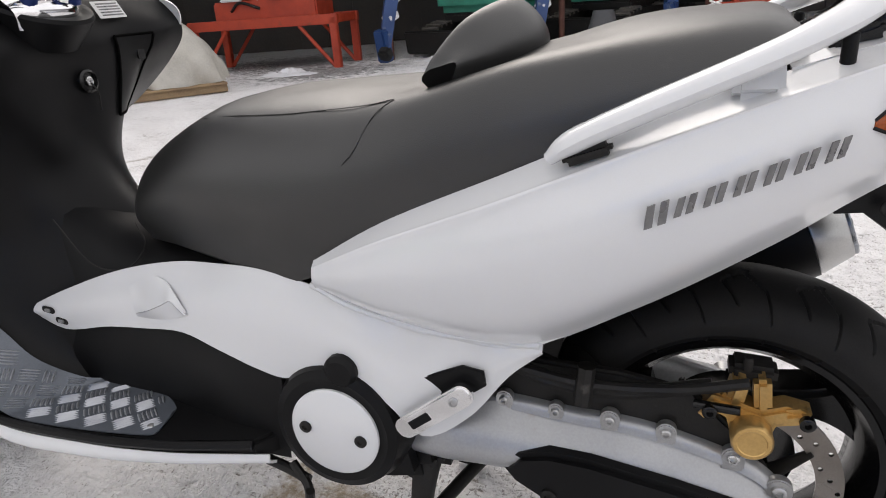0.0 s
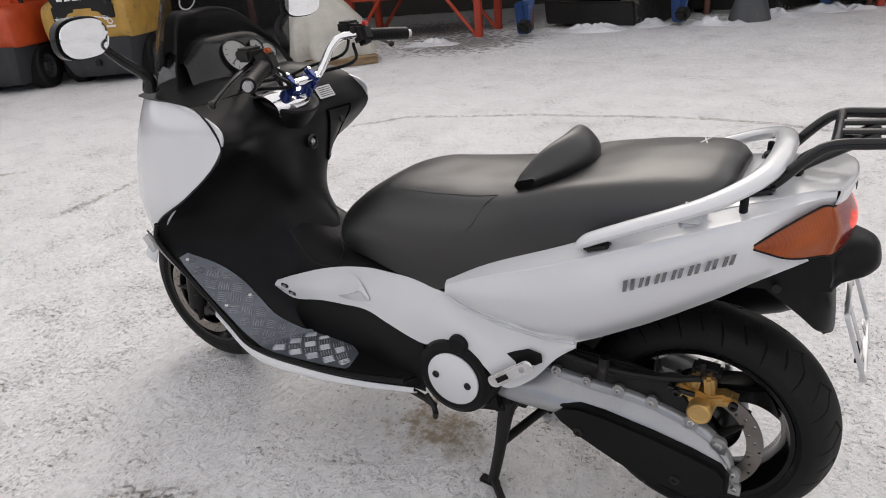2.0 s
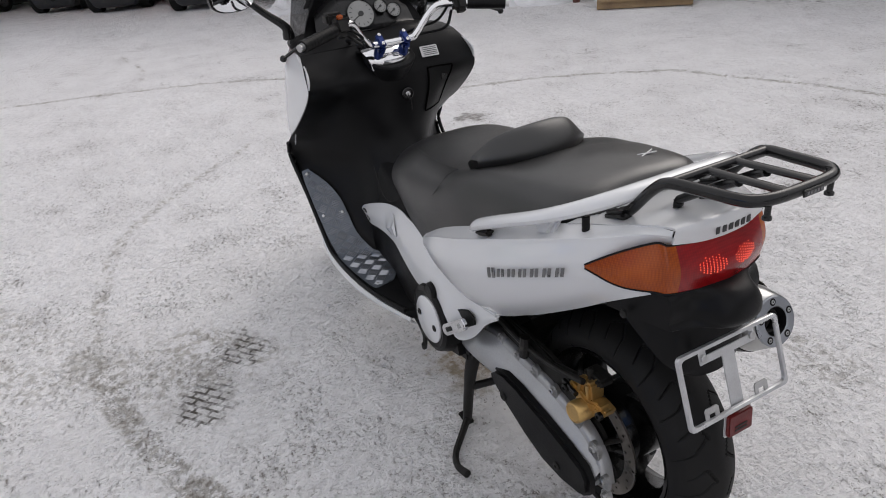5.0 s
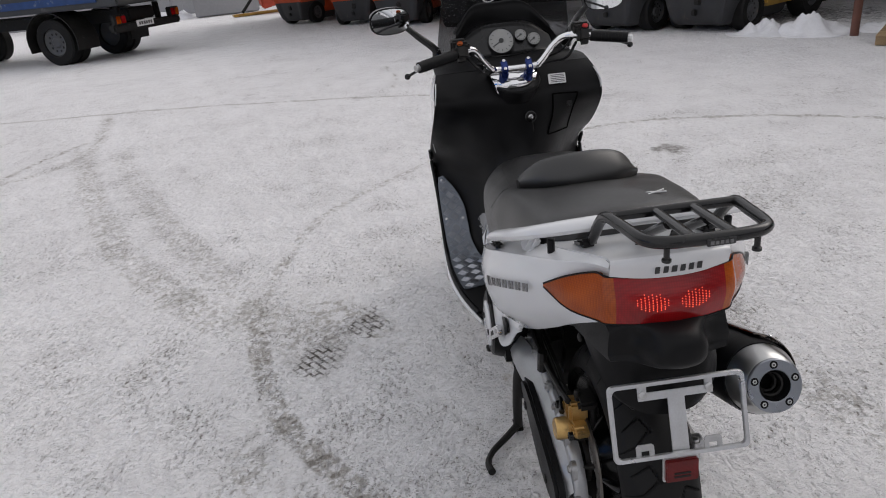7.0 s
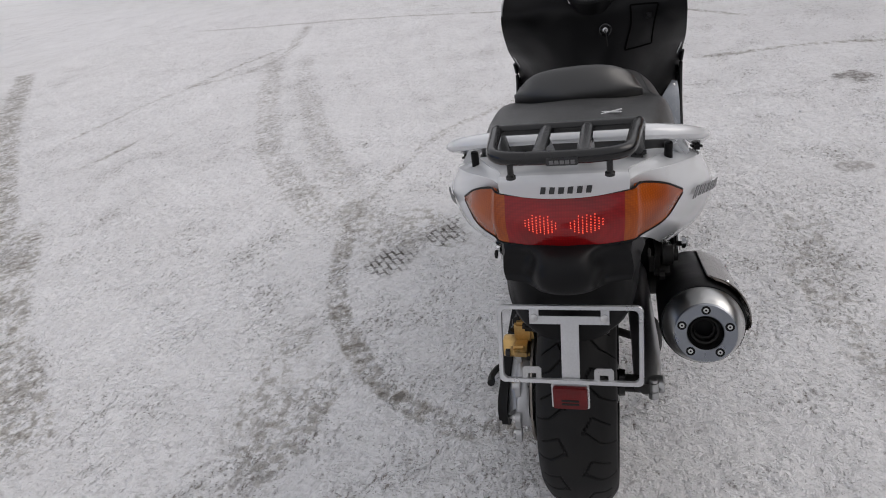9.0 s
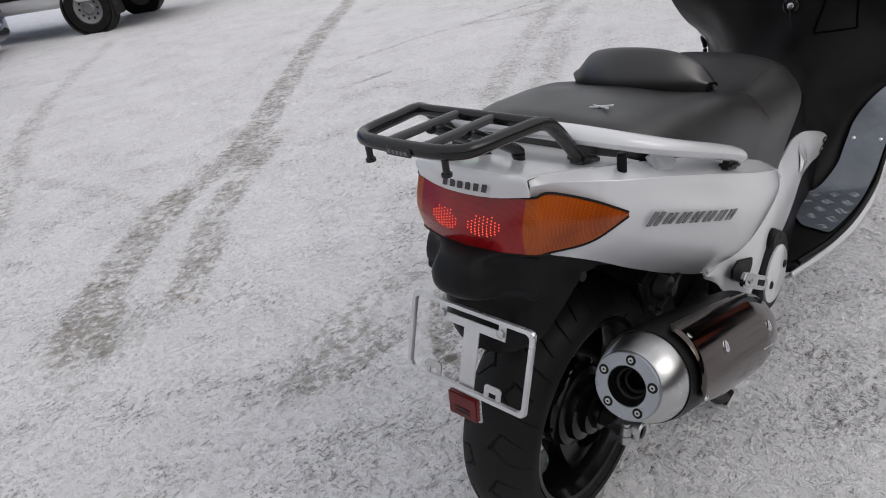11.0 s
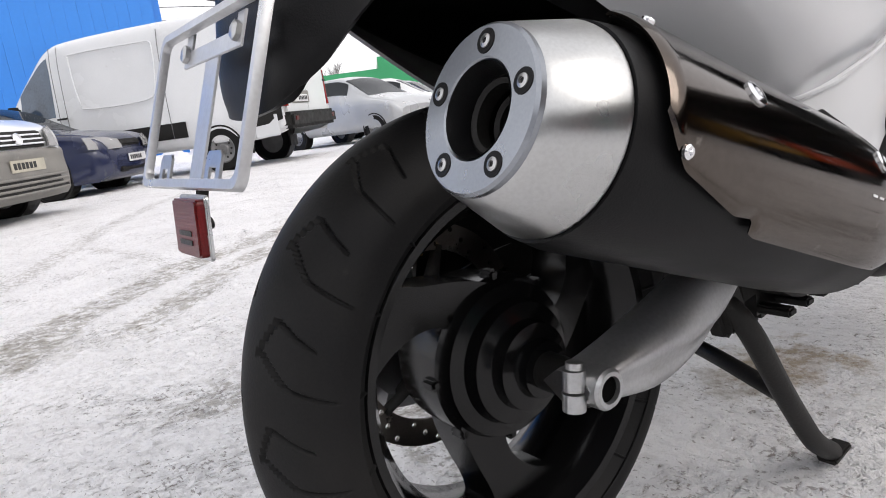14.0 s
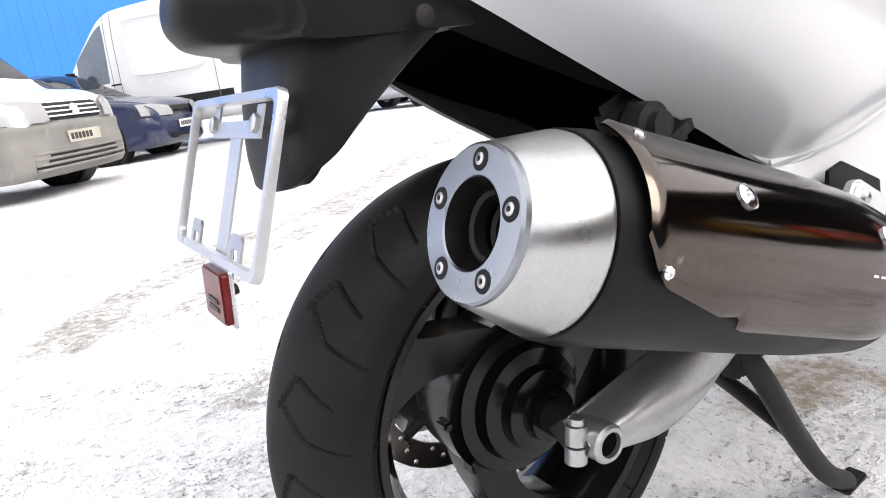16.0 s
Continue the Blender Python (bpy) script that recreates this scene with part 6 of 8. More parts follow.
rfl = part("reflector_base", bm, RIMALU, bike, "reflector on a bright metal base")
bm = B()
slab(bm, rounded(0.058, 0.044, 0.004), 0.007, RM, 0.0015)
red_pane = part("reflector", bm, REFLEX, rfl, "red reflex reflector")
for y in (-0.004, -0.011):
    bm = B()
    slab(bm, rounded(0.030, 0.004, 0.001), 0.0006, RM @ pose(0, y, 0.0072), 0)
    part("dark_print", bm, SOOT, red_pane)
bm = B()
tube(bm, [(0.278, 0.002, 0.512), (0.286, 0.002, 0.480)], 0.005, 6, 8)
lathe(bm, [(0, 0.005), (0.010, 0.005), (0.011, 0.003)], (0.290, 0.003, 0.470), (-1, 0, 0.1), 10)
part("reflector_stalk", bm, SOOT, rfl)

# inner parts, engine, stand
bm = B()
net = [across([(x, 0, t), (x, w * 0.8, t - 0.004), (x, w, t - 0.03), (x, w, b + 0.02), (x, w * 0.8, b)]) for x, t, b, w in ((-0.45, 0.56, 0.40, 0.165), (-0.32, 0.62, 0.44, 0.165), (-0.18, 0.66, 0.535, 0.16), (-0.02, 0.70, 0.60, 0.15), (0.10, 0.735, 0.655, 0.132), (0.17, 0.76, 0.70, 0.105))]
grid(bm, skin(net, 24, 30))
part("inner_fender", bm, BLACK, bike, "black inner mudguard", 50)
bm = B()
block(bm, (0.42, 0.24, 0.22), pose(-0.56, 0, 0.32, 0, 6, 0), 0.04)
eng = part("engine", bm, SOOT, bike, "grimy black engine block")
for name, size, m in (("gearbox", (0.22, 0.20, 0.16), pose(-0.33, 0, 0.40, 0, 20, 0)), ("cylinder", (0.30, 0.22, 0.14), pose(-0.85, 0, 0.29, 0, -4, 0)), ("sump", (0.12, 0.16, 0.10), pose(-0.42, 0, 0.22))):
    bm = B()
    block(bm, size, m, 0.03)
    part(name, bm, SOOT, eng)
for k in range(7):
    bm = B()
    block(bm, (0.02, 0.25, 0.012), pose(-0.70 + 0.05 * k, 0, 0.21), 0.003)
    part("cooling_fin", bm, SOOT, eng)
bm = B()
tube(bm, [(-0.585, -0.20, 0.255), (-0.555, -0.215, 0.235), (-0.55, -0.222, 0.215), (-0.545, -0.225, 0.232)], 0.007, 16, 8)
tube(bm, [(-0.66, -0.19, 0.25), (-0.60, -0.20, 0.245), (-0.555, -0.21, 0.238)], 0.008, 12, 8)
part("stand_tang", bm, SOOT, bike)
stand = new("centre_stand")
stand.parent = bike
tagged(stand, "black tubular centre stand, lowered")
for s, legline in ((-1, [(-0.382, -0.140, 0.280), (-0.390, -0.158, 0.235), (-0.404, -0.168, 0.14), (-0.422, -0.168, 0.055), (-0.434, -0.166, 0.012)]),
                   (1, [(-0.20, 0.125, 0.30), (-0.22, 0.158, 0.255), (-0.28, 0.170, 0.15), (-0.355, 0.166, 0.06), (-0.42, 0.160, 0.012)])):
    bm = B()
    tube(bm, legline, [0.022, 0.019, 0.0145, 0.0135, 0.0135] if s < 0 else 0.0135, 30, 12)
    part("stand_leg", bm, SOOT, stand, "black stand leg")
    bm = B()
    fx, fy, _ = legline[-1]
    block(bm, (0.05, 0.026, 0.01), pose(fx - 0.008, fy, 0.008, 0, 8, 0), 0.003)
    part("stand_foot", bm, SOOT, stand)
    bm = B()
    kx, ky, kz = legline[0]
    block(bm, (0.05, 0.03, 0.07), pose(kx - 0.01, ky + s * 0.012, kz - 0.02, 0, 25, 0), 0.008)
    part("stand_knuckle", bm, SOOT, stand)
bm = B()
tube(bm, [(-0.400, -0.168, 0.15), (-0.34, 0, 0.165), (-0.28, 0.170, 0.15)], 0.011, 16, 10)
part("stand_bar", bm, SOOT, stand)
bm = B()
tube(bm, [(-0.428, -0.168, 0.02), (-0.385, -0.212, 0.014), (-0.335, -0.26, 0.013), (-0.29, -0.28, 0.015), (-0.245, -0.276, 0.022)], [0.011, 0.010, 0.009, 0.009, 0.011], 24, 8)
part("foot_lever", bm, SOOT, stand)

# ---- machines and shed round the yard ----
ORANGE = surface("orange_machine_paint", (0.52, 0.07, 0.016), (0.40, 0.05, 0.014), 0.4, 0, 5, 120, 0.1, 0.001, 0.1, spots=(0.2, 0.06, 0.03), spot_size=9, spot_at=0.66, vary=0.08)
REDPAINT = surface("red_oxide_paint", (0.48, 0.055, 0.02), (0.34, 0.04, 0.018), 0.5, 0, 5, 90, 0.15, 0.001, 0.1, spots=(0.15, 0.06, 0.035), spot_size=8, spot_at=0.62)
YELLOW = surface("faded_yellow_paint", (0.46, 0.27, 0.05), (0.34, 0.2, 0.045), 0.55, 0, 5, 90, 0.2, 0.001, 0.1, spots=(0.14, 0.08, 0.035), spot_size=7, spot_at=0.58)
GREENPAINT = surface("green_machine_paint", (0.05, 0.32, 0.22), (0.035, 0.22, 0.15), 0.45, 0, 5, 90, 0.15, 0.001, 0.1, spots=(0.06, 0.12, 0.09), spot_size=7, spot_at=0.62)
BLUEPAINT = surface("blue_machine_paint", (0.014, 0.05, 0.17), (0.01, 0.035, 0.12), 0.45, 0, 5, 90, 0.15, 0.001, 0.1, spots=(0.2, 0.22, 0.24), spot_size=6, spot_at=0.6)
IRON = surface("dark_grey_cast_iron", (0.05, 0.054, 0.06), (0.075, 0.075, 0.078), 0.6, 0.1, 6, 120, 0.3, 0.002, 0.1, spots=(0.13, 0.11, 0.09), spot_size=8, spot_at=0.6)
BASEIRON = surface("dark_forklift_base", (0.022, 0.023, 0.027), (0.035, 0.035, 0.037), 0.6, 0.1, 6, 120, 0.3, 0.002, 0.1, spots=(0.07, 0.06, 0.05), spot_size=8, spot_at=0.62)
RUSTY = surface("rusty_post", (0.16, 0.065, 0.045), (0.1, 0.045, 0.035), 0.75, 0.1, 7, 120, 0.4, 0.002, 0.1, spots=(0.2, 0.17, 0.15), spot_size=9, spot_at=0.6)
SHEDWALL = surface("dark_shed_cladding", (0.045, 0.04, 0.036), (0.075, 0.066, 0.058), 0.8, 0, 1.2, 30, 0.4, 0.005, 0.1, spots=(0.12, 0.1, 0.085), spot_size=1.5, spot_at=0.62)
TARP = surface("dirty_white_tarpaulin", (0.5, 0.48, 0.43), (0.38, 0.36, 0.32), 0.7, 0, 4, 60, 0.3, 0.003, 0.1, spots=(0.25, 0.22, 0.18), spot_size=4, spot_at=0.64)
PALLET = surface("weathered_pallet_wood", (0.36, 0.25, 0.13), (0.22, 0.15, 0.09), 0.75, 0, 6, 80, 0.4, 0.003, 0.1)
LOOSESNOW = surface("loose_snow", (0.78, 0.78, 0.80), (0.66, 0.66, 0.68), 0.75, 0, 5, 60, 0.7, 0.012, 0.1, spots=(0.42, 0.4, 0.38), spot_size=6, spot_at=0.64)
GREYHALL = surface("grey_hall_cladding", (0.30, 0.30, 0.31), (0.24, 0.24, 0.25), 0.6, 0, 0.4, 12, 0.1, 0.004, 0.08)


def on(x, y, heading, dz=0.0):
    """The pose of a thing that stands at x, y on the yard with its front towards heading (degrees)."""
    return pose(x, y, height(x, y) - 0.01 + dz, 0, 0, heading)


def tyre_wheel(parent, x, y, r, w, s, mat=IRON, rim=0.6):
    bm = B()
    lathe(bm, [(-w / 2, r * rim), (-w / 2, r * 0.93), (-w * 0.38, r), (w * 0.38, r), (w / 2, r * 0.93), (w / 2, r * rim), (w * 0.2, r * rim * 0.95)], (x, y, r), (0, s, 0), 36, True)
    t = part("tyre", bm, RUBBER, parent)
    bm = B()
    lathe(bm, [(-w * 0.3, r * rim * 0.98), (w * 0.36, r * rim * 0.99), (w * 0.40, r * rim * 0.9), (w * 0.28, r * rim * 0.72), (w * 0.24, r * rim * 0.4), (w * 0.34, r * rim * 0.3), (w * 0.34, 0)], (x, y, r), (0, s, 0), 30)
    rm = part("rim", bm, mat, t)
    bm = B()
    for k in range(10):
        a = 2 * math.pi * k / 10
        lathe(bm, [(0, r * 0.055), (0.004, r * 0.055)], (x + math.cos(a) * r * rim * 0.62, y + s * w * 0.262, r + math.sin(a) * r * rim * 0.62), (0, s, 0), 8)
    tagged(part("rim_hole", bm, SOOT, rm), kind="stuff")


def forklift(paint, label, group=""):
    """Seen from behind: local -x is the counterweight's face, +x the mast."""
    f = thing("forklift", label, "forklift", group=group)
    bm = B()
    net = [[(-1.2 + d, -w, z), (-1.2 + d - b, -w * 0.6, z), (-1.2 + d - b - 0.02, 0, z), (-1.2 + d - b, w * 0.6, z), (-1.2 + d, w, z)] for z, w, d, b in ((0.56, 0.55, 0.10, 0.08), (0.66, 0.565, 0.08, 0.10), (0.90, 0.56, 0.08, 0.10), (1.0, 0.52, 0.13, 0.09), (1.04, 0.46, 0.25, 0.06))]
    net = [[(0.1, -abs(r[0][1]), r[0][2])] + r + [(0.1, abs(r[0][1]), r[0][2])] for r in net]
    a = skin(net, 16, 34)
    vs = grid(bm, a)
    bm.faces.new(vs[0]), bm.faces.new(vs[-1])
    part("counterweight", bm, paint, f)
    bm = B()
    net = [[(0.3, -w, z), (-1.12 + d, -w, z), (-1.22 + d, -w * 0.55, z), (-1.24 + d, 0, z), (-1.22 + d, w * 0.55, z), (-1.12 + d, w, z), (0.3, w, z)] for z, w, d in ((0.10, 0.36, 0.18), (0.16, 0.42, 0.1), (0.35, 0.48, 0.05), (0.57, 0.53, 0.02))]
    vs = grid(bm, skin(net, 10, 34))
    bm.faces.new(vs[0]), bm.faces.new(vs[-1])
    part("chassis", bm, BASEIRON, f)
    for name, size, m in (("tow_pin", (0.05, 0.09, 0.12), pose(-1.21, -0.05, 0.44)), ("tow_socket", (0.05, 0.07, 0.08), pose(-1.20, 0.0, 0.28)), ("pin_handle", (0.04, 0.10, 0.1), pose(-1.19, 0.05, 0.62))):
        bm = B()
        block(bm, size, m, 0.012)
        part(name, bm, SOOT, f)
    bm = B()
    slab(bm, [(-0.40, 0), (0.40, 0), (0.34, -0.17), (0.26, -0.22), (-0.26, -0.22), (-0.34, -0.17)], 0.05, pose(-1.205, 0, 1.10, 90, 0, -90) @ pose(0, 0, -0.02), 0.01)
    part("radiator_grille", bm, SOOT, f)
    bm = B()
    for k in range(6):
        block(bm, (0.004, 0.07, 0.06), pose(-1.245, 0.24 - k * 0.096, 1.05), 0.001)
    part("maker_bars", bm, LIGHTMARK, f)
    bm = B()
    lathe(bm, [(0, 0.035), (0.003, 0.035), (0.003, 0.022), (0, 0.022)], (-1.235, -0.30, 0.76), (-1, 0, 0), 20, True)
    block(bm, (0.004, 0.11, 0.025), pose(-1.235, -0.30, 0.70), 0.0)
    part("decal", bm, LIGHTMARK, f)
    bm = B()
    block(bm, (1.0, 0.9, 0.35), pose(-0.35, 0, 1.0), 0.06)
    part("hood", bm, paint, f)
    bm = B()
    block(bm, (1.15, 0.14, 0.45), pose(0.15, -0.48, 0.48), 0.05)
    block(bm, (1.15, 0.14, 0.45), pose(0.15, 0.48, 0.48), 0.05)
    part("side_step", bm, paint, f)
    bm = B()
    block(bm, (0.5, 0.5, 0.12), pose(-0.3, 0, 1.2), 0.04)
    block(bm, (0.12, 0.5, 0.45), pose(-0.55, 0, 1.42, 0, -8, 0), 0.05)
    part("driver_seat", bm, SOOT, f)
    for s in (-1, 1):
        tyre_wheel(f, -0.72, s * 0.47, 0.27, 0.2, s)
        tyre_wheel(f, 0.72, s * 0.50, 0.33, 0.24, s)
        for x0, x1 in ((-0.75, -0.62), (0.55, 0.25)):
            bm = B()
            tube(bm, [(x0, s * 0.46, 1.0), (x1, s * 0.44, 2.08)], 0.03, 4, 8)
            part("guard_post", bm, SOOT, f)
        bm = B()
        block(bm, (0.1, 0.07, 2.0), pose(1.05, s * 0.3, 1.1), 0.01)
        part("mast_rail", bm, SOOT, f)
        bm = B()
        block(bm, (1.0, 0.1, 0.04), pose(1.65, s * 0.22, 0.1), 0.01)
        block(bm, (0.05, 0.1, 0.5), pose(1.17, s * 0.22, 0.33), 0.01)
        part("fork", bm, SOOT, f)
    bm = B()
    for k in range(9):
        block(bm, (0.03, 0.9, 0.04), pose(-0.6 + k * 0.11, 0, 2.1), 0.006)
    block(bm, (0.95, 0.05, 0.05), pose(-0.18, -0.44, 2.09), 0.01)
    block(bm, (0.95, 0.05, 0.05), pose(-0.18, 0.44, 2.09), 0.01)
    part("overhead_guard", bm, SOOT, f)
    return f


row = ((-17.7, -2.85, 140), (-15.5, -1.1, 158), (-13.75, -0.1, 158), (-11.8, 1.15, 158))
lift = forklift(ORANGE, "orange counterweight forklift with dark grey base, parked under the shed", "parked orange forklifts")
lift.matrix_world = on(-8.9 - 0.62, 2.85 + 1.03, 121.0)
for x, y, turn in row:
    copy_thing(lift, on(x + 1.24 * math.cos(radians(turn)), y + 1.24 * math.sin(radians(turn)), turn))
old = forklift(YELLOW, "faded yellow forklift with scratched grey base, parked by snow heaps")
old.matrix_world = on(-7.93 - 0.62, 3.75 + 1.03, 121.0)

for y in (-0.24, 0.24):
    bm = B()
    block(bm, (0.03, 0.28, 0.17), pose(-1.225, y, 0.88), 0.01)
    pit = part("counterweight_pocket", bm, SOOT, old, "dark pocket in the counterweight")
    bm = B()
    block(bm, (0.05, 0.20, 0.05), pose(-1.235, y + 0.03, 0.81, 12, 0, 0), 0.02)
    part("snow_cap", bm, LOOSESNOW, pit)
bm = B()
block(bm, (0.5, 0.9, 0.09), pose(-0.9, 0, 1.19), 0.04)
part("snow_cap", bm, LOOSESNOW, old, "strip of snow on the hood")

# shed: posts, back walls, roof
bm = B()
A0, A1, A2 = Vector((-19, -5.5, 0)), Vector((-6.2, 7.6, 0)), Vector((9, 12.8, 0))
for a, b in ((A0, A1), (A1, A2)):
    d = (b - a).normalized()
    nrm = Vector((-d.y, d.x, 0))
    L = (b - a).length
    m = Matrix.Translation((a + b) / 2 + nrm * 4.2) @ pose(0, 0, 0, 0, 0, math.degrees(math.atan2(d.y, d.x)))
    n = int(L / 0.28)
    for k in range(n):
        block(bm, (0.30, 0.10, 4.2), m @ pose(-L / 2 + 0.14 + k * 0.28, 0.03 * (k % 2), 1.6), 0.0)
for g in range(8):
    block(bm, (0.6, 0.10, 4.2), pose(-9.5 + g * 0.5, 10.3 + g * 0.2, 1.6, 0, 0, 32), 0.0)
solo("wall_shed", bm, SHEDWALL, "dark ribbed cladding at the back of the open shed", "shed wall", kind="structure")
for a, b in ((A0, A1), (A1, A2)):
    d = (b - a).normalized()
    nrm = Vector((-d.y, d.x, 0))
    L = (b - a).length
    bm = B()
    block(bm, (L + 1.5, 5.4, 0.12), Matrix.Translation((a + b) / 2 + nrm * 1.9 + Vector((0, 0, 3.3))) @ pose(0, 0, 0, 5, 0, math.degrees(math.atan2(d.y, d.x))), 0.0)
    solo("roof_shed", bm, SHEDWALL, "low dark roof over the parked machines", "shed roof", kind="structure")
bm = B()
tube(bm, [(0, 0, -0.2), (0, 0, 3.3)], 0.045, 4, 10)
post = solo("shed_post", bm, RUSTY, "thin rusty steel post of the open shed", "post", group="shed posts")
spots = [(-4.1, 8.3), (-1.85, 9.6), (-7.0, 6.45), (-6.35, 4.95), (0.2, 10.2), (3.0, 11.0)]
post.matrix_world = on(*spots[0], 0)
for x, y in spots[1:]:
    copy_thing(post, on(x, y, 0))

# red trestle with a machine on it
fr = thing("steel_trestle", "red welded steel trestle standing on wet ground", "trestle", Matrix.Translation((-5.68, 7.72, 0.0)) @ pose(0, 0, 0, 0, 0, 8) @ Matrix.Diagonal((1.13, 1.1, 1.1, 1)))
for x in (-0.93, 0.93):
    for y in (-0.25, 0.55):
        bm = B()
        block(bm, (0.09, 0.09, 0.62), pose(x, y, 0.30), 0.008)
        part("leg", bm, REDPAINT, fr)
        bm = B()
        tube(bm, [(x * 0.95, y, 0.02), (x * 0.52, y, 0.52)], 0.025, 4, 8)
        part("brace", bm, REDPAINT, fr)
for y in (-0.25, 0.55):
    bm = B()
    block(bm, (1.98, 0.09, 0.12), pose(0, y, 0.58), 0.008)
    part("beam", bm, REDPAINT, fr)
for x in (-0.93, 0, 0.93):
    bm = B()
    block(bm, (0.08, 0.72, 0.1), pose(x, 0.15, 0.58), 0.008)
    part("cross_beam", bm, REDPAINT, fr)
mc = thing("pump_unit", "red machine housing with snow on its edges, on the trestle", "machine", Matrix.Translation((-5.62, 7.85, 0.70)) @ pose(0, 0, 0, 0, 0, 8) @ Matrix.Diagonal((1.1, 1.1, 1.1, 1)))
bm = B()
block(bm, (1.4, 0.62, 0.24), pose(-0.05, 0.05, 0.10), 0.02)
part("base_housing", bm, REDPAINT, mc)
bm = B()
block(bm, (0.7, 0.45, 0.3), pose(0.0, 0.1, 0.36), 0.04)
block(bm, (0.3, 0.3, 0.6), pose(-0.35, 0.12, 0.5), 0.03)
part("upper_housing", bm, REDPAINT, mc)
bm = B()
tube(bm, [(0.35, -0.2, 0.1), (0.5, -0.25, 0.3), (0.62, -0.1, 0.5), (0.6, 0.2, 0.6)], 0.02, 20, 8)
tube(bm, [(-0.5, -0.27, 0.1), (-0.35, -0.3, 0.2), (-0.1, -0.28, 0.12)], 0.018, 20, 8)
part("hose", bm, SOOT, mc)
bm = B()
for x, y, w in ((-0.48, -0.27, 0.28), (0.12, -0.28, 0.16), (0.55, -0.2, 0.2), (-0.1, -0.2, 0.12)):
    block(bm, (w, 0.09, 0.035), pose(x, y, 0.235), 0.012)
part("snow_cap", bm, LOOSESNOW, mc)


MUDLUG = surface("muddy_track_rubber", (0.05, 0.045, 0.038), (0.12, 0.11, 0.1), 0.8, 0, 6, 60, 0.4, 0.004, spots=(0.35, 0.34, 0.33), spot_size=8, spot_at=0.6)


def excavator(paint, label, x, y, heading, arm_to, arm_paint):
    e = thing("mini_excavator", label, "excavator", on(x, y, heading))
    for s in (-1, 1):
        bm = B()
        out = [(0.62 * math.cos(a) * (1 if abs(math.cos(a)) < 0.999 else 1) + (0.38 if math.cos(a) > 0 else -0.38), 0.22 * math.sin(a)) for a in np.linspace(0, 2 * np.pi, 28, endpoint=False)]
        slab(bm, [(u * 0.95, v) for u, v in out], 0.26, pose(0, s * 0.52 + 0.13, 0.23, 90, 0, 0), 0.02)
        tr = part("track", bm, SOOT, e, "muddy rubber track")
        for k in range(26):
            a = 2 * math.pi * k / 26
            bm = B()
            block(bm, (0.05, 0.28, 0.07), pose(math.cos(a) * 0.62 * 0.95 + (0.36 if math.cos(a) > 0 else -0.36), s * 0.52, 0.23 + 0.215 * math.sin(a), 0, -math.degrees(a) + 90, 0), 0.01)
            part("track_lug", bm, MUDLUG, tr)
    bm = B()
    block(bm, (1.3, 1.2, 0.45), pose(-0.1, 0, 0.80), 0.1)
    block(bm, (0.6, 1.15, 0.4), pose(-0.5, 0, 1.15), 0.1)
    part("house", bm, paint, e)
    bm = B()
    block(bm, (0.9, 1.0, 0.12), pose(0, 0, 0.5), 0.03)
    part("turntable", bm, SOOT, e)
    bm = B()
    block(bm, (0.06, 1.5, 0.32), pose(1.1, 0, 0.22, 0, 10, 0), 0.02)
    block(bm, (0.6, 0.12, 0.1), pose(0.8, 0.3, 0.25), 0.02)
    block(bm, (0.6, 0.12, 0.1), pose(0.8, -0.3, 0.25), 0.02)
    part("dozer_blade", bm, SOOT, e)
    bm = B()
    for sx in (-0.4, 0.45):
        for sy in (-0.5, 0.5):
            tube(bm, [(sx, sy, 1.0), (sx * 0.9, sy, 2.2)], 0.03, 4, 6)
    block(bm, (1.1, 1.15, 0.06), pose(0, 0, 2.22), 0.02)
    part("canopy", bm, paint, e)
    bm = B()
    tip = e.matrix_world.inverted() @ Vector(arm_to)
    tip = np.array(tip)
    root = np.array((0.7, -0.1, 0.9))
    elbow = (root + tip) / 2 + np.array((0.1, 0, 1.5))
    tube(bm, [tuple(root), tuple((root + elbow) / 2 + np.array((-0.1, 0, 0.25))), tuple(elbow)], [0.11, 0.13, 0.1], 16, 4)
    part("boom", bm, arm_paint, e)
    bm = B()
    tube(bm, [tuple(elbow), tuple(elbow * 0.4 + tip * 0.6 + np.array((0.04, 0, 0))), tuple(tip + np.array((0, 0, 0.05)))], [0.09, 0.12, 0.10], 14, 4)
    dip = part("dipper", bm, arm_paint, e)
    bm = B()
    for k in range(3):
        q = elbow + (tip - elbow) * (0.5 + 0.12 * k)
        block(bm, (0.19, 0.16, 0.09), Matrix.Translation(tuple(q)) @ pose(0, 0, 0, 0, 20, 0), 0.01)
    part("snow_strip", bm, LOOSESNOW, dip)
    bm = B()
    q = tip + np.array((0.12, 0, 0.18))
    block(bm, (0.16, 0.17, 0.42), Matrix.Translation(tuple(tip + np.array((0, 0, 0.14)))) @ pose(0, 0, 0, 0, 8, 0), 0.02)
    part("arm_end", bm, arm_paint, dip)
    bm = B()
    block(bm, (0.16, 0.18, 0.16), Matrix.Translation(tuple(q + np.array((0.1, 0.2, -0.12)))) @ pose(0, 0, 0, 0, 30, 0), 0.04)
    part("bucket_link", bm, SOOT, e)
    return e


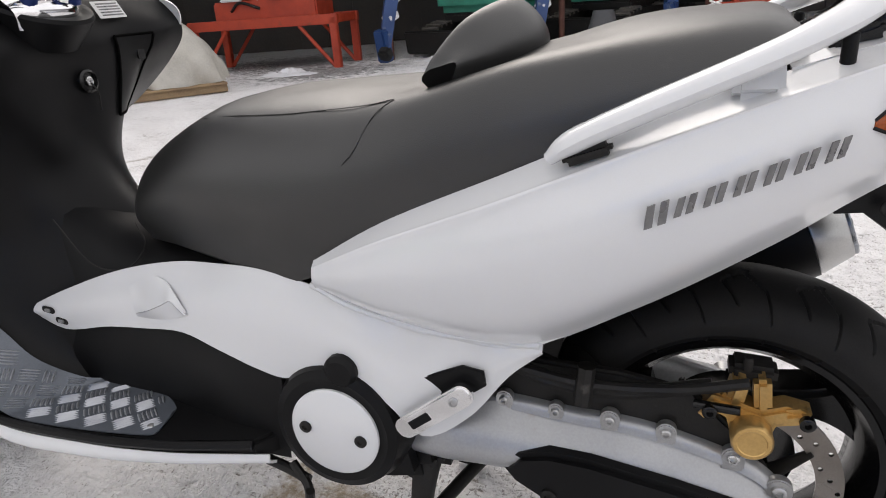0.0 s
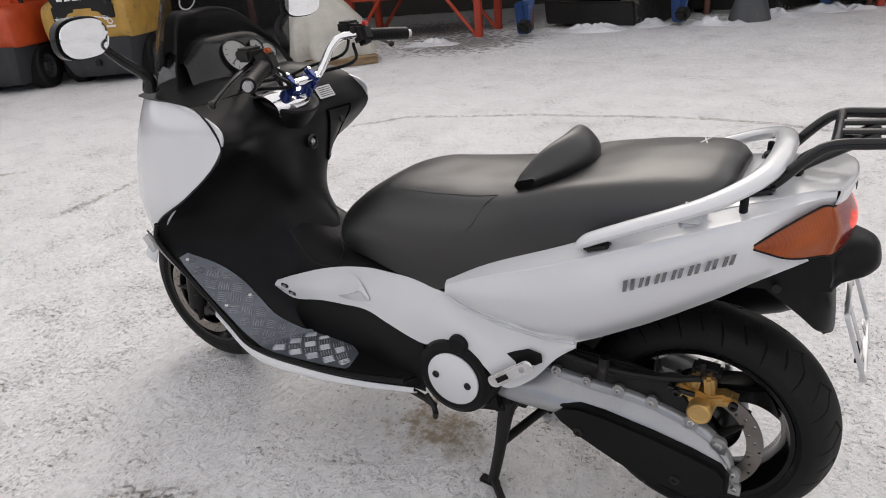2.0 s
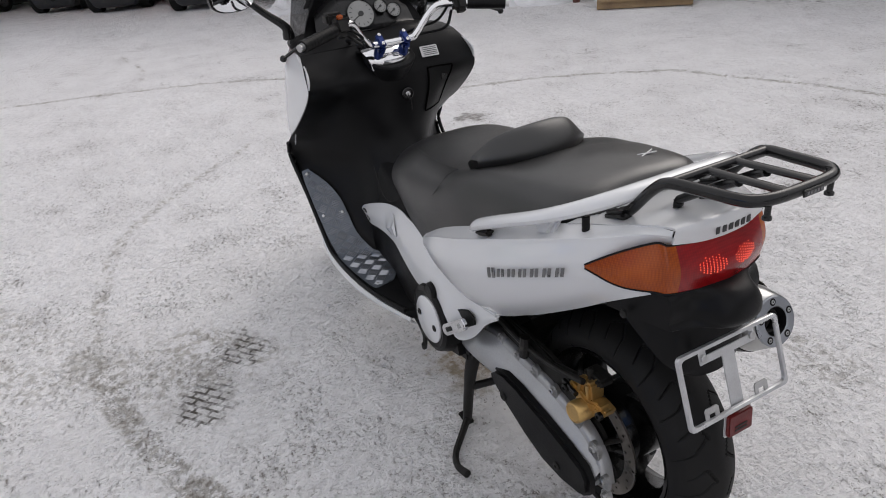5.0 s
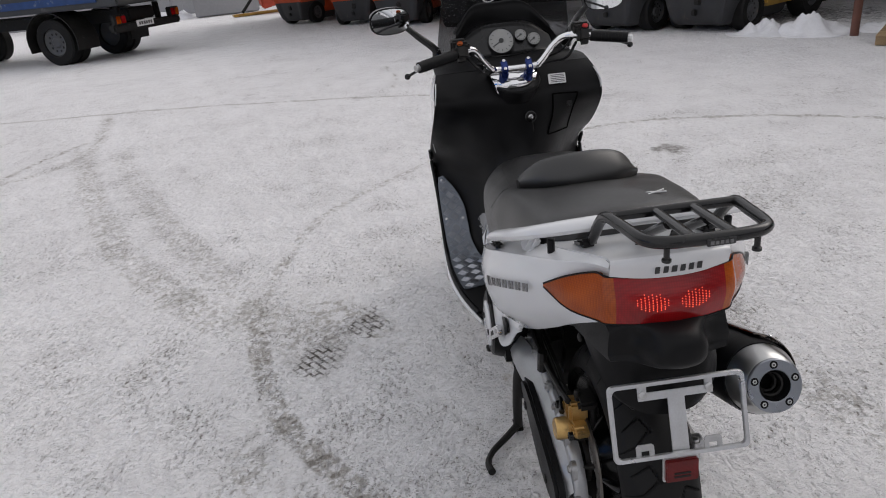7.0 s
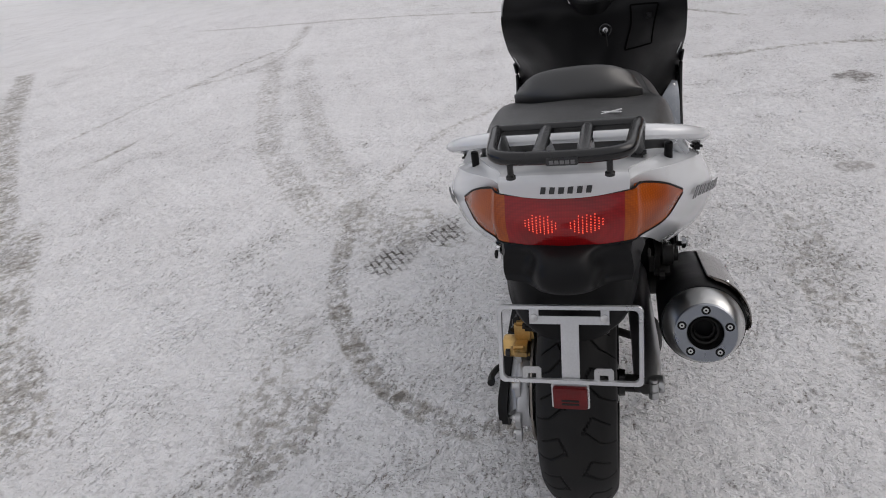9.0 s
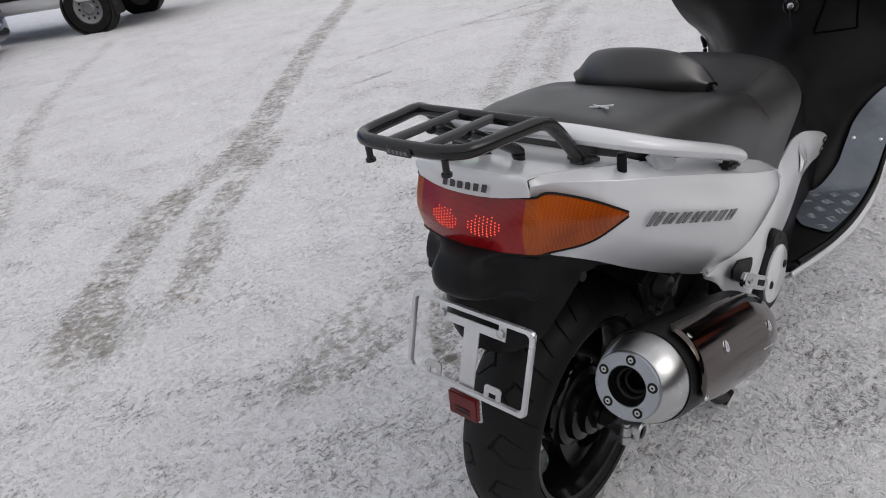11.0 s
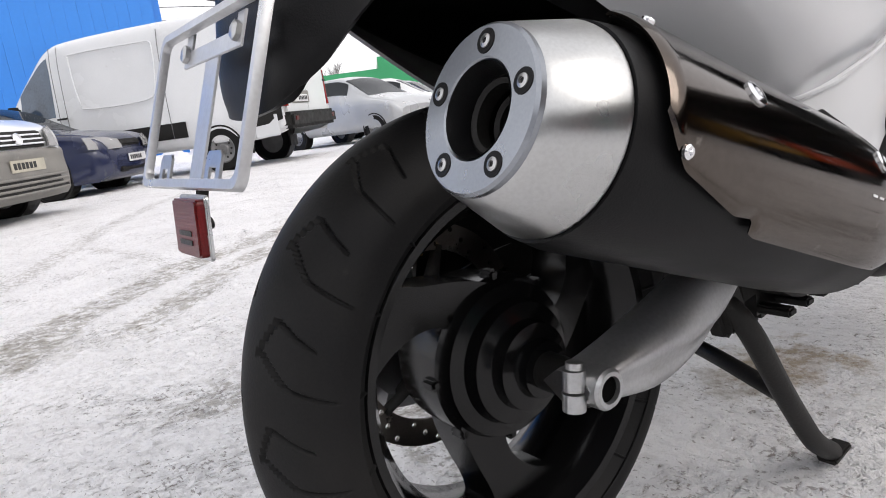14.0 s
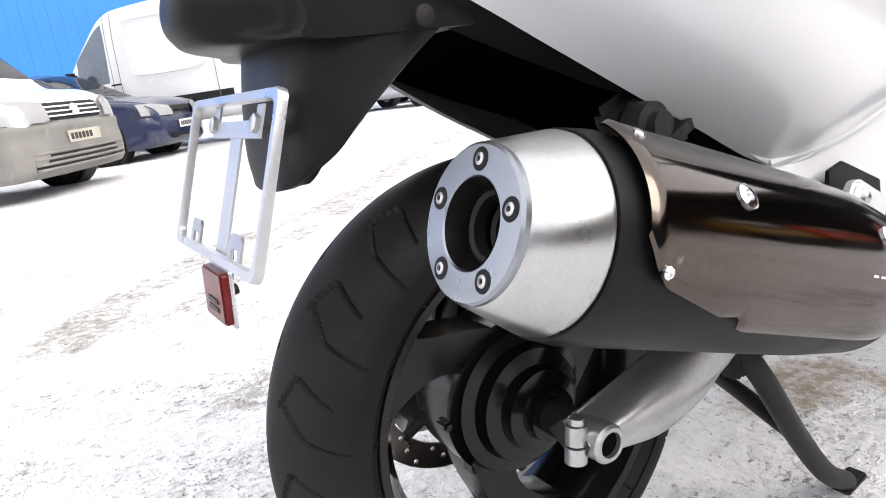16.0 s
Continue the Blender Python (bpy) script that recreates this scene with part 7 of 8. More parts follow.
excavator(GREENPAINT, "green mini excavator with muddy tracks under the shed", -2.9, 9.3, -105, (-3.85, 7.5, 0.12), BLUEPAINT)
excavator(GREENPAINT, "green mini excavator with a blue dipper, bucket on the snow", -1.2, 10.6, -110, (-2.0, 8.5, 0.12), BLUEPAINT)
excavator(ORANGE, "orange mini excavator under the shed with its arm lowered", 0.1, 11.4, -112, (-0.3, 9.7, 0.18), BLUEPAINT)
bm = B()
net = [[(0.28 * math.cos(a) * (1 - 0.5 * h), 0.2 * math.sin(a) * (1 - 0.6 * h), h * 0.5) for a in np.linspace(0, 2 * np.pi, 9)] for h in (0, 0.3, 0.65, 1.0)]
grid(bm, skin(net, 10, 25))
solo("digger_bucket", bm, IRON, "dark steel digging bucket set down on snow", "bucket", m=on(-1.15, 8.8, 20))
mast = thing("lift_mast", "red forklift mast with forks lying on the snow", "lift mast", on(0.75, 10.2, -70))
for y in (-0.45, -0.2, 0.2, 0.45):
    bm = B()
    block(bm, (0.1, 0.08, 1.9), pose(0, y, 0.95), 0.01)
    part("upright", bm, REDPAINT, mast)
for y in (-0.3, 0.3):
    bm = B()
    block(bm, (1.1, 0.12, 0.05), pose(0.6, y, 0.05), 0.01)
    part("fork", bm, REDPAINT, mast)
for z in (0.4, 1.2):
    bm = B()
    block(bm, (0.08, 1.0, 0.1), pose(0, 0, z), 0.01)
    part("cross_piece", bm, REDPAINT, mast)

# covered load on a pallet
pal = thing("pallet", "weathered wooden pallet on the snow", "pallet", on(-5.62, 5.40, 48))
for k in range(7):
    bm = B()
    block(bm, (1.08, 0.12, 0.022), pose(0, -0.48 + k * 0.16, 0.105), 0.003)
    part("board", bm, PALLET, pal)
for y in (-0.45, 0, 0.45):
    bm = B()
    block(bm, (1.08, 0.09, 0.08), pose(0, y, 0.052), 0.003)
    part("bearer", bm, PALLET, pal)
bm = B()
nu, nv = 40, 64
a = np.zeros((nu, nv, 3))
for i in range(nu):
    h = i / (nu - 1)
    for j in range(nv):
        q = 2 * math.pi * j / nv
        fold = 1 + (1 - h) * (0.07 * math.sin(7 * q + 1) + 0.05 * math.sin(13 * q + 2)) + 0.06 * noise.noise((math.cos(q) * 2, math.sin(q) * 2, h * 3))
        prof = (1 - h ** 2.1) ** 0.55 * fold if h < 1 else 0
        sx, sy = 0.55 * prof + 0.0, 0.50 * prof
        a[i, j] = (0.08 + sx * math.copysign(abs(math.cos(q)) ** 0.7, math.cos(q)) - 0.12 * h, sy * math.copysign(abs(math.sin(q)) ** 0.7, math.sin(q)), 0.115 + 0.74 * h + 0.03 * noise.noise((math.cos(q) * 3, math.sin(q) * 3, h * 5)))
vs = grid(bm, a, close_v=True)
bm.faces.new(vs[-1])
solo("tarpaulin_load", bm, TARP, "dirty white tarpaulin draped over a load on a pallet", "tarpaulin", m=on(-5.62, 5.40, 48), angle=70)

# heaps of shovelled snow
rnd = random.Random(5)


def heap(x, y, rx, ry, h, turn):
    bm = B()
    nu, nv = 22, 40
    a = np.zeros((nu, nv, 3))
    for i in range(nu):
        for j in range(nv):
            f, q = i / (nu - 1), 2 * math.pi * j / nv
            k = f * (1 + 0.25 * noise.noise((math.cos(q) * 1.5 + x, math.sin(q) * 1.5 + y, 0)))
            u, v = rx * k * math.cos(q), ry * k * math.sin(q)
            z = 0.55 * h * (1 - f * f) * (0.75 + 0.9 * noise.noise((u * 4 + x, v * 4 + y, 1))) + (0.07 * noise.noise((u * 9, v * 9, x)) + 0.05 * noise.noise((u * 21, v * 21, y))) * (1 - f)
            a[i, j] = (u, v, z if i < nu - 1 else -0.05)
    vs = grid(bm, a[1:], close_v=True)
    bm.faces.new(vs[0])
    solo("snow_heap", bm, LOOSESNOW, "lumpy heap of shovelled snow beside the machines", "snow heap", group="snow heaps", m=on(x, y, turn), angle=50)


for args in ((-6.9, 4.75, 0.55, 0.4, 0.38, 40), (-7.3, 4.35, 0.45, 0.35, 0.25, 30), (-6.35, 5.6, 0.5, 0.35, 0.4, 50), (-5.0, 6.9, 0.4, 0.25, 0.12, 10), (-3.0, 8.1, 0.6, 0.25, 0.17, 10), (-2.5, 8.5, 0.5, 0.3, 0.15, 20), (-1.5, 8.55, 0.4, 0.25, 0.13, 0),
             (-0.9, 9.2, 0.5, 0.3, 0.13, 20), (-0.2, 9.75, 0.6, 0.3, 0.16, 10), (1.5, 10.6, 1.2, 0.4, 0.25, 15), (3.5, 11.3, 1.4, 0.5, 0.4, 15), (-10.0, 2.2, 0.6, 0.5, 0.3, 40), (-27.5, -8.6, 1.2, 0.8, 0.7, 30), (-2.0, -20.6, 6.0, 0.8, 0.9, -8)):
    heap(*args)
bm = B()
for k in range(220):
    q, r = rnd.uniform(0, 2 * math.pi), rnd.uniform(0.9, 9)
    x, y = -0.3 + r * math.cos(q), r * math.sin(q)
    s = rnd.choice((0.003, 0.004, 0.005, 0.007)) * (1 + r * 0.1)
    bmesh.ops.create_icosphere(bm, subdivisions=1, radius=s, matrix=Matrix.Translation((x, y, height(x, y) + s * 0.2)) @ Matrix.Diagonal((rnd.uniform(0.7, 1.4), rnd.uniform(0.7, 1.4), rnd.uniform(0.4, 0.8), 1)) @ pose(0, 0, 0, rnd.uniform(0, 90), rnd.uniform(0, 90), 0))
solo("snow_crumbs", bm, LOOSESNOW, "crumbs of broken snow scattered over the yard", "snow", kind="stuff", angle=20)

# things further along the shed
cage = thing("wire_cage", "grey wire mesh cage crate standing beyond the forklifts", "crate", on(-27.6, -6.5, 12))
for i in range(9):
    bm = B()
    block(bm, (0.03, 0.03, 1.3), pose(0, -1.2 + 0.3 * i, 0.68), 0)
    part("upright_wire", bm, STEEL, cage)
for i in range(6):
    bm = B()
    block(bm, (0.03, 2.4, 0.03), pose(0.02, 0, 0.1 + 0.24 * i), 0)
    part("cross_wire", bm, STEEL, cage)
bm = B()
block(bm, (0.9, 2.4, 1.25), pose(0.5, 0, 0.66), 0.03)
part("liner", bm, GREYHALL, cage, "cloudy grey plastic liner")
rot = thing("field_machine", "yellow and dark red implement frame lying on snow", "implement", on(-24.6, -4.7, 20, -0.06))
bm = B()
block(bm, (0.5, 2.0, 0.08), pose(0, 0, 0.12), 0.02)
part("skid", bm, YELLOW, rot)
bm = B()
block(bm, (0.6, 0.7, 0.5), pose(0.3, 0.3, 0.6, 10, 15, 0), 0.05)
part("gearbox", bm, REDPAINT, rot)
bm = B()
tube(bm, [(0.2, -0.7, 0.2), (0.3, 0.0, 0.9), (0.5, 0.7, 1.2)], 0.05, 12, 8)
part("draw_bar", bm, SOOT, rot)

# sheet wall that closes the yard behind the truck
bm = B()
for k in range(44):
    block(bm, (0.10, 0.49, 5.2), pose(-31.5 + 0.02 * (k % 2), -18.5 + 0.5 * k, 2.5), 0.0)
solo("wall_yard", bm, GREYHALL, "grey sheet metal wall along the end of the yard", "yard wall", kind="structure")

# flatbed truck
TRUCKGREY = surface("dirty_dark_truck_paint", (0.03, 0.032, 0.034), (0.05, 0.05, 0.05), 0.5, 0, 2, 60, 0.2, 0.002, 0.1, spots=(0.1, 0.095, 0.09), spot_size=4, spot_at=0.6)
tk = thing("flatbed_truck", "dark dirty flatbed truck with a blue striped side", "truck", on(-14.6, -6.75, 249))
for s in (-1, 1):
    for dy in (0, 0.26):
        tyre_wheel(tk, 0, s * (0.92 - dy), 0.46, 0.25, s)
    tyre_wheel(tk, 3.8, s * 0.92, 0.46, 0.26, s)
    bm = B()
    net = [[(0.62 * math.cos(q), s * y, 0.46 + 0.58 * math.sin(q)) for y in (0.5, 0.8, 1.1)] for q in np.linspace(-0.3, math.pi + 0.3, 9)]
    shell(bm, skin(net, 24, 6), 0.02)
    part("wheel_arch", bm, SOOT, tk)
    bm = B()
    block(bm, (0.12, 0.32, 0.2), pose(-1.55, s * 0.86, 0.78), 0.02)
    lm = part("rear_lamp", bm, SOOT, tk)
    bm = B()
    block(bm, (0.02, 0.13, 0.14), pose(-1.615, s * 0.79, 0.78), 0.01)
    part("red_glass", bm, LENS_RED, lm)
    bm = B()
    block(bm, (0.02, 0.12, 0.14), pose(-1.615, s * 0.93, 0.78), 0.01)
    part("amber_glass", bm, LENS_AMBER, lm)
    bm = B()
    block(bm, (5.4, 0.03, 0.14), pose(1.3, s * 1.14, 1.22), 0.004)
    part("blue_stripe", bm, BLUEPAINT, tk)
bm = B()
block(bm, (5.9, 2.24, 0.35), pose(1.10, 0, 1.22), 0.03)
block(bm, (5.6, 2.2, 0.30), pose(1.25, 0, 1.545), 0.03)
block(bm, (3.0, 2.2, 0.5), pose(2.4, 0, 1.55), 0.03)
part("bed", bm, TRUCKGREY, tk)
bm = B()
block(bm, (6.5, 0.8, 0.25), pose(1.8, 0, 0.85), 0.03)
block(bm, (0.16, 2.1, 0.16), pose(-1.5, 0, 0.62), 0.03)
block(bm, (0.1, 0.1, 0.45), pose(-1.35, 0.6, 0.8), 0.01)
block(bm, (0.1, 0.1, 0.45), pose(-1.35, -0.6, 0.8), 0.01)
part("chassis", bm, SOOT, tk)
bm = B()
block(bm, (0.02, 0.52, 0.12), pose(-1.59, 0.15, 0.66), 0.004)
tp = part("number_plate", bm, LIGHTMARK, tk, "dirty pale number plate")
bm = B()
for k in range(6):
    block(bm, (0.004, 0.05, 0.06), pose(-1.602, 0.33 - k * 0.072, 0.66), 0)
part("plate_bar", bm, GREYMARK, tp)
bm = B()
block(bm, (1.7, 2.1, 1.9), pose(4.6, 0, 1.6), 0.15)
part("cab", bm, TRUCKGREY, tk)

# striped site cabin that the mirrors show
CABIN = surface("white_cabin_sheet", (0.7, 0.71, 0.72), (0.6, 0.61, 0.62), 0.45, 0, 1.5, 40, 0.1, 0.002, 0.1)
cb = thing("site_cabin", "white site cabin with a broad blue stripe", "cabin", on(11.5, 5.5, 90))
bm = B()
block(bm, (9, 2.4, 2.7), pose(0, 0, 1.36), 0.04)
part("cabin_wall", bm, CABIN, cb)
bm = B()
block(bm, (9.02, 2.42, 0.5), pose(0, 0, 1.1), 0.0)
part("stripe", bm, BLUEPAINT, cb)

# plain grey hall across the yard, which the mirrors show
gh_ = thing("grey_hall", "long plain grey hall across the yard", "building", pose(19, 14, -0.1, 0, 0, 112))
bm = B()
block(bm, (34, 8, 7), pose(0, 0, 3.5), 0.0)
part("hall_wall", bm, GREYHALL, gh_)
bm = B()
block(bm, (34.6, 8.6, 0.25), pose(0, 0, 7.1), 0.0)
part("roof", bm, CABIN, gh_)

# ---- parked vehicles and buildings behind ----
VANWHITE = surface("white_van_paint", (0.74, 0.75, 0.76), (0.66, 0.67, 0.68), 0.25, 0, 1.2, 60, 0.02, 0.001, 0.06, coat=0.5, spots=(0.5, 0.49, 0.47), spot_size=3, spot_at=0.66)
NAVY = surface("navy_car_paint", (0.012, 0.018, 0.055), (0.02, 0.025, 0.06), 0.25, 0, 2, 60, 0.02, 0.001, 0.08, coat=0.6, spots=(0.08, 0.085, 0.1), spot_size=3, spot_at=0.64)
SILVERCAR = surface("silver_car_paint", (0.5, 0.51, 0.52), (0.42, 0.43, 0.44), 0.3, 0.4, 2, 60, 0.02, 0.001, 0.06, coat=0.4)
TEAL = surface("teal_car_paint", (0.03, 0.16, 0.17), (0.03, 0.12, 0.13), 0.3, 0.2, 2, 60, 0.02, 0.001, 0.06, coat=0.4)
GREYPLAST = surface("grey_bumper_plastic", (0.16, 0.155, 0.145), (0.24, 0.23, 0.21), 0.6, 0, 3, 120, 0.2, 0.001, 0.1, spots=(0.3, 0.29, 0.27), spot_size=5, spot_at=0.6)
PLATEYEL = surface("muddy_plate", (0.5, 0.47, 0.38), (0.42, 0.39, 0.32), 0.5, 0, 9, 60, 0.1, 0.001)
# opaque blue-grey: the door window's bluish reflection is put into its base colour
VANGLASS_REFLECTION = surface("van_door_glass_reflection", (0.09, 0.13, 0.19), (0.05, 0.07, 0.10), 0.05, 0, 1.5, 30, 0.0, 0, 0.05, spec=0.8)
STEELRIM = surface("grey_wheel_trim", (0.24, 0.24, 0.24), (0.16, 0.16, 0.16), 0.4, 0.5, 6, 60, 0.1, 0.001)


def hull(stations, half_extra=1.0):
    """Body surface from rows of x, sill z, belt z, roof z, belt half width, roof half width; local +x is the front."""
    net = []
    for x, s, b, r, w, wr in stations:
        half = [(w * 0.88, s), (w * 0.985, s + 0.10), (w, s + (b - s) * 0.55), (w * 0.97, b), (w * 0.97 * 0.35 + wr * 0.65, b + (r - b) * 0.6), (wr, b + (r - b) * 0.93), (wr * 0.75, r), (0, r + 0.025)]
        net.append([(x, -y, z) for y, z in half] + [(x, y, z) for y, z in half[-2::-1]])
    return net


def patch(a, i0, i1, j0, j1, off):
    s = a[i0:i1 + 1, j0:j1 + 1]
    gu, gv = np.gradient(a, axis=0)[i0:i1 + 1, j0:j1 + 1], np.gradient(a, axis=1)[i0:i1 + 1, j0:j1 + 1]
    n = np.cross(gu, gv)
    n /= np.linalg.norm(n, axis=2, keepdims=True) + 1e-9
    c = a.reshape(-1, 3).mean(0)
    if ((s - c) * n).sum() < 0:
        n = -n
    return s + n * off


def car(label, paint, st, wheels, wr, windows, category="car", trim=None, skirt=None, nu=72, nv=72):
    """windows: rows of (x from, x to, belt share from, to, both sides?)."""
    c = thing("car" if category == "car" else "van", label, category)
    a = skin(hull(st), nu, nv)
    bm = B()
    vs = grid(bm, a)
    bm.faces.new(vs[0]), bm.faces.new(vs[-1])
    part("body", bm, paint, c, "", 34)
    xs = a[:, 0, 0]

    def idx(x):
        return int(np.argmin(abs(xs - x)))

    for name, x0, x1, v0, v1, mat, off in windows:
        i0, i1 = sorted((idx(x0), idx(x1)))
        j0, j1 = round(v0 * (nv - 1)), round(v1 * (nv - 1))
        sides = ((j0, j1),) if abs(v0 + v1 - 1) < 1e-6 else ((j0, j1), (nv - 1 - j1, nv - 1 - j0))
        for p, q in sides:
            bm = B()
            shell(bm, patch(a, i0, i1, p, q, off), 0.002)
            part(name, bm, mat, c)
    for x in wheels:
        w = max(abs(a[idx(x), :, 1]))
        for s in (-1, 1):
            tyre_wheel(c, x, s * (w - 0.10), wr, 0.2, s, STEELRIM, 0.64)
            bm = B()
            lathe(bm, [(-0.12, wr * 1.10), (0.100, wr * 1.10), (0.100, wr * 1.02), (-0.12, wr * 1.02)], (x, s * (w - 0.095), wr), (0, s, 0), 36, True)
            part("wheel_arch", bm, SOOT, c)
    return c


def plate_on(c, x, y, z, w, mat, face=1, tilt=0):
    bm = B()
    block(bm, (0.012, w, 0.115), pose(x, y, z, 0, tilt, 0), 0.003)
    p = part("number_plate", bm, mat, c, "number plate with plain bars")
    bm = B()
    for k in range(7):
        if k == 6:
            continue
        block(bm, (0.004, 0.042, 0.062), pose(x + 0.007 * face, y - w * 0.4 + k * w * 0.115, z, 0, tilt, 0), 0)
    part("plate_bar", bm, DARKMARK, p)


def nose_bumper(c, front, back, half, rows, mat, label):
    """A bumper skin that wraps round the nose: rows of z and set-back."""
    net = []
    for z, b in rows:
        side = [(back, half), (front - 0.22, half - 0.02 - b * 0.5), (front - 0.09 - b, half - 0.16 - b * 0.5), (front - 0.03 - b, half * 0.5)]
        net.append([(x, -y, z) for x, y in side] + [(front - b, 0, z)] + [(x, y, z) for x, y in side[::-1]])
    bm = B()
    shell(bm, skin(net, 16, 48), -0.02)
    return part("front_bumper", bm, mat, c, label)


def head_lamp(c, s, corners):
    """A bulging clear lamp between four corners: inner low, inner top, outer top, outer low."""
    a, b, d, e = (np.array((x, s * y, z)) for x, y, z in corners)
    mid = (a + b + d + e) / 4 + np.array((0.045, s * 0.03, 0.0))
    net = [[a, (a + e) / 2 + np.array((0.035, s * 0.02, -0.01)), e], [(a + b) / 2 + np.array((0.01, 0, 0)), mid, (d + e) / 2 + np.array((0.012, s * 0.012, 0))], [b, (b + d) / 2 + np.array((0.03, s * 0.015, 0.015)), d]]
    bm = B()
    shell(bm, skin([[tuple(p) for p in r] for r in net], 14, 14), 0.012)
    hl = part("headlamp", bm, CLEAR, c, "clear headlamp")
    bm = B()
    shell(bm, skin([[tuple(p - np.array((0.012, s * 0.006, 0))) for p in r] for r in net], 10, 10), 0.006)
    part("lamp_housing", bm, STEELRIM, hl)
    for f in (0.32, 0.68):
        p = (a + b) / 2 * (1 - f) + (d + e) / 2 * f + np.array((0.012, 0, 0))
        bm = B()
        lathe(bm, [(0, 0.062), (0.012, 0.06), (0.004, 0.03), (0.012, 0.012), (0.014, 0)], tuple(p), (1, s * 0.35, 0.1), 20)
        part("lamp_bowl", bm, CHROME, hl)


# small white van with grey bumper
ST = ((-2.2, 0.36, 1.0, 1.72, 0.86, 0.72), (-2.1, 0.3, 1.05, 1.80, 0.89, 0.76), (-1.0, 0.28, 1.05, 1.84, 0.90, 0.78), (0.2, 0.28, 1.04, 1.83, 0.90, 0.76), (0.75, 0.28, 1.02, 1.74, 0.90, 0.72), (1.25, 0.28, 1.0, 1.30, 0.895, 0.74), (1.45, 0.28, 0.98, 1.09, 0.89, 0.78), (1.80, 0.28, 0.95, 1.03, 0.88, 0.78), (2.02, 0.28, 0.90, 0.96, 0.85, 0.72), (2.14, 0.28, 0.84, 0.89, 0.79, 0.64), (2.19, 0.30, 0.74, 0.80, 0.70, 0.56))
G = 0.004
caddy = car("small white delivery van with a dirty grey bumper parked on snow", VANWHITE, ST, (1.42, -1.3), 0.315,
            (("windscreen", 0.62, 1.34, 0.36, 0.64, CARGLASS, G), ("side_window", -0.1, 0.75, 0.235, 0.345, CARGLASS, G)), "van")
caddy.matrix_world = on(1.48, -8.52, 141.3)
bm = B()
block(bm, (0.06, 0.86, 0.17), pose(2.19, 0, 0.80, 0, -18, 0), 0.02)
gr = part("grille", bm, SOOT, caddy, "black front grille")
for k in range(3):
    bm = B()
    block(bm, (0.02, 0.84, 0.018), pose(2.232 - 0.014 * k, 0, 0.752 + 0.045 * k, 0, -18, 0), 0.004)
    part("grille_slat", bm, CHROME, gr)
bm = B()
lathe(bm, [(0, 0.062), (0.015, 0.062), (0.02, 0.055), (0.012, 0.05), (0.012, 0)], (2.225, 0, 0.80), (1, 0, 0.25), 24)
part("round_badge", bm, CHROME, gr, "plain round chrome badge")
nose_bumper(caddy, 2.28, 1.72, 0.925, ((0.20, 0.09), (0.26, 0.02), (0.42, 0.0), (0.58, 0.015), (0.66, 0.01), (0.70, 0.035)), GREYPLAST, "dirty grey plastic bumper")
NOSE = [(2.28 - d, y) for d, y in ((0.085, -0.72), (0.058, -0.60), (0.030, -0.462), (0.008, -0.23), (0.0, 0), (0.008, 0.23), (0.030, 0.462), (0.058, 0.60), (0.085, 0.72))]
bm = B()
shell(bm, skin([[(x + 0.004, y, z) for x, y in NOSE] for z in (0.265, 0.32, 0.38, 0.435)], 6, 30), -0.01)
lw = part("lower_grille", bm, SOOT, caddy)
for z in (0.275, 0.325, 0.375, 0.425):
    bm = B()
    tube(bm, [(x + 0.004, y, z) for x, y in NOSE], 0.014, 40, 8)
    part("lower_slat", bm, GREYPLAST, lw)
for s in (-1, 1):
    head_lamp(caddy, s, ((2.260, 0.44, 0.715), (2.220, 0.45, 0.885), (1.96, 0.900, 0.94), (2.04, 0.925, 0.720)))
    bm = B()
    block(bm, (0.1, 0.18, 0.2), pose(0.85, s * 1.0, 1.12, 0, 0, s * 12), 0.05)
    part("door_mirror", bm, SOOT, caddy)
    bm = B()
    tube(bm, [(1.3, s * 0.15, 1.23), (1.18, s * 0.6, 1.3)], 0.01, 4, 6)
    part("wiper", bm, SOOT, caddy)
plate_on(caddy, 2.275, 0, 0.545, 0.52, PLATEYEL)
# dark blue saloon
ST = ((-2.2, 0.45, 0.84, 0.90, 0.72, 0.6), (-2.1, 0.3, 0.90, 0.98, 0.82, 0.68), (-1.5, 0.26, 0.92, 1.06, 0.85, 0.66), (-1.0, 0.25, 0.92, 1.34, 0.86, 0.60), (-0.3, 0.25, 0.92, 1.42, 0.865, 0.60), (0.35, 0.25, 0.91, 1.38, 0.865, 0.60), (0.85, 0.25, 0.90, 1.12, 0.86, 0.66), (1.15, 0.25, 0.88, 0.96, 0.86, 0.74), (1.7, 0.24, 0.82, 0.89, 0.85, 0.74), (2.0, 0.24, 0.77, 0.82, 0.82, 0.68), (2.12, 0.24, 0.70, 0.75, 0.76, 0.60), (2.17, 0.28, 0.62, 0.66, 0.68, 0.52))
sal = car("dark blue saloon car with a lowered nose parked on snow", NAVY, ST, (1.38, -1.3), 0.305,
          (("windscreen", 0.38, 1.08, 0.37, 0.63, CARGLASS, G), ("side_window", -1.1, 0.5, 0.245, 0.345, CARGLASS, G)))
sal.matrix_world = on(-0.22, -11.57, 141.8)
for s in (-1, 1):
    head_lamp(sal, s, ((2.235, 0.34, 0.61), (2.195, 0.36, 0.745), (1.97, 0.86, 0.80), (2.04, 0.885, 0.635)))
    bm = B()
    block(bm, (0.1, 0.17, 0.12), pose(0.75, s * 0.93, 0.98), 0.04)
    part("door_mirror", bm, NAVY, sal)
bm = B()
block(bm, (0.06, 0.62, 0.10), pose(2.165, 0, 0.685, 0, -20, 0), 0.02)
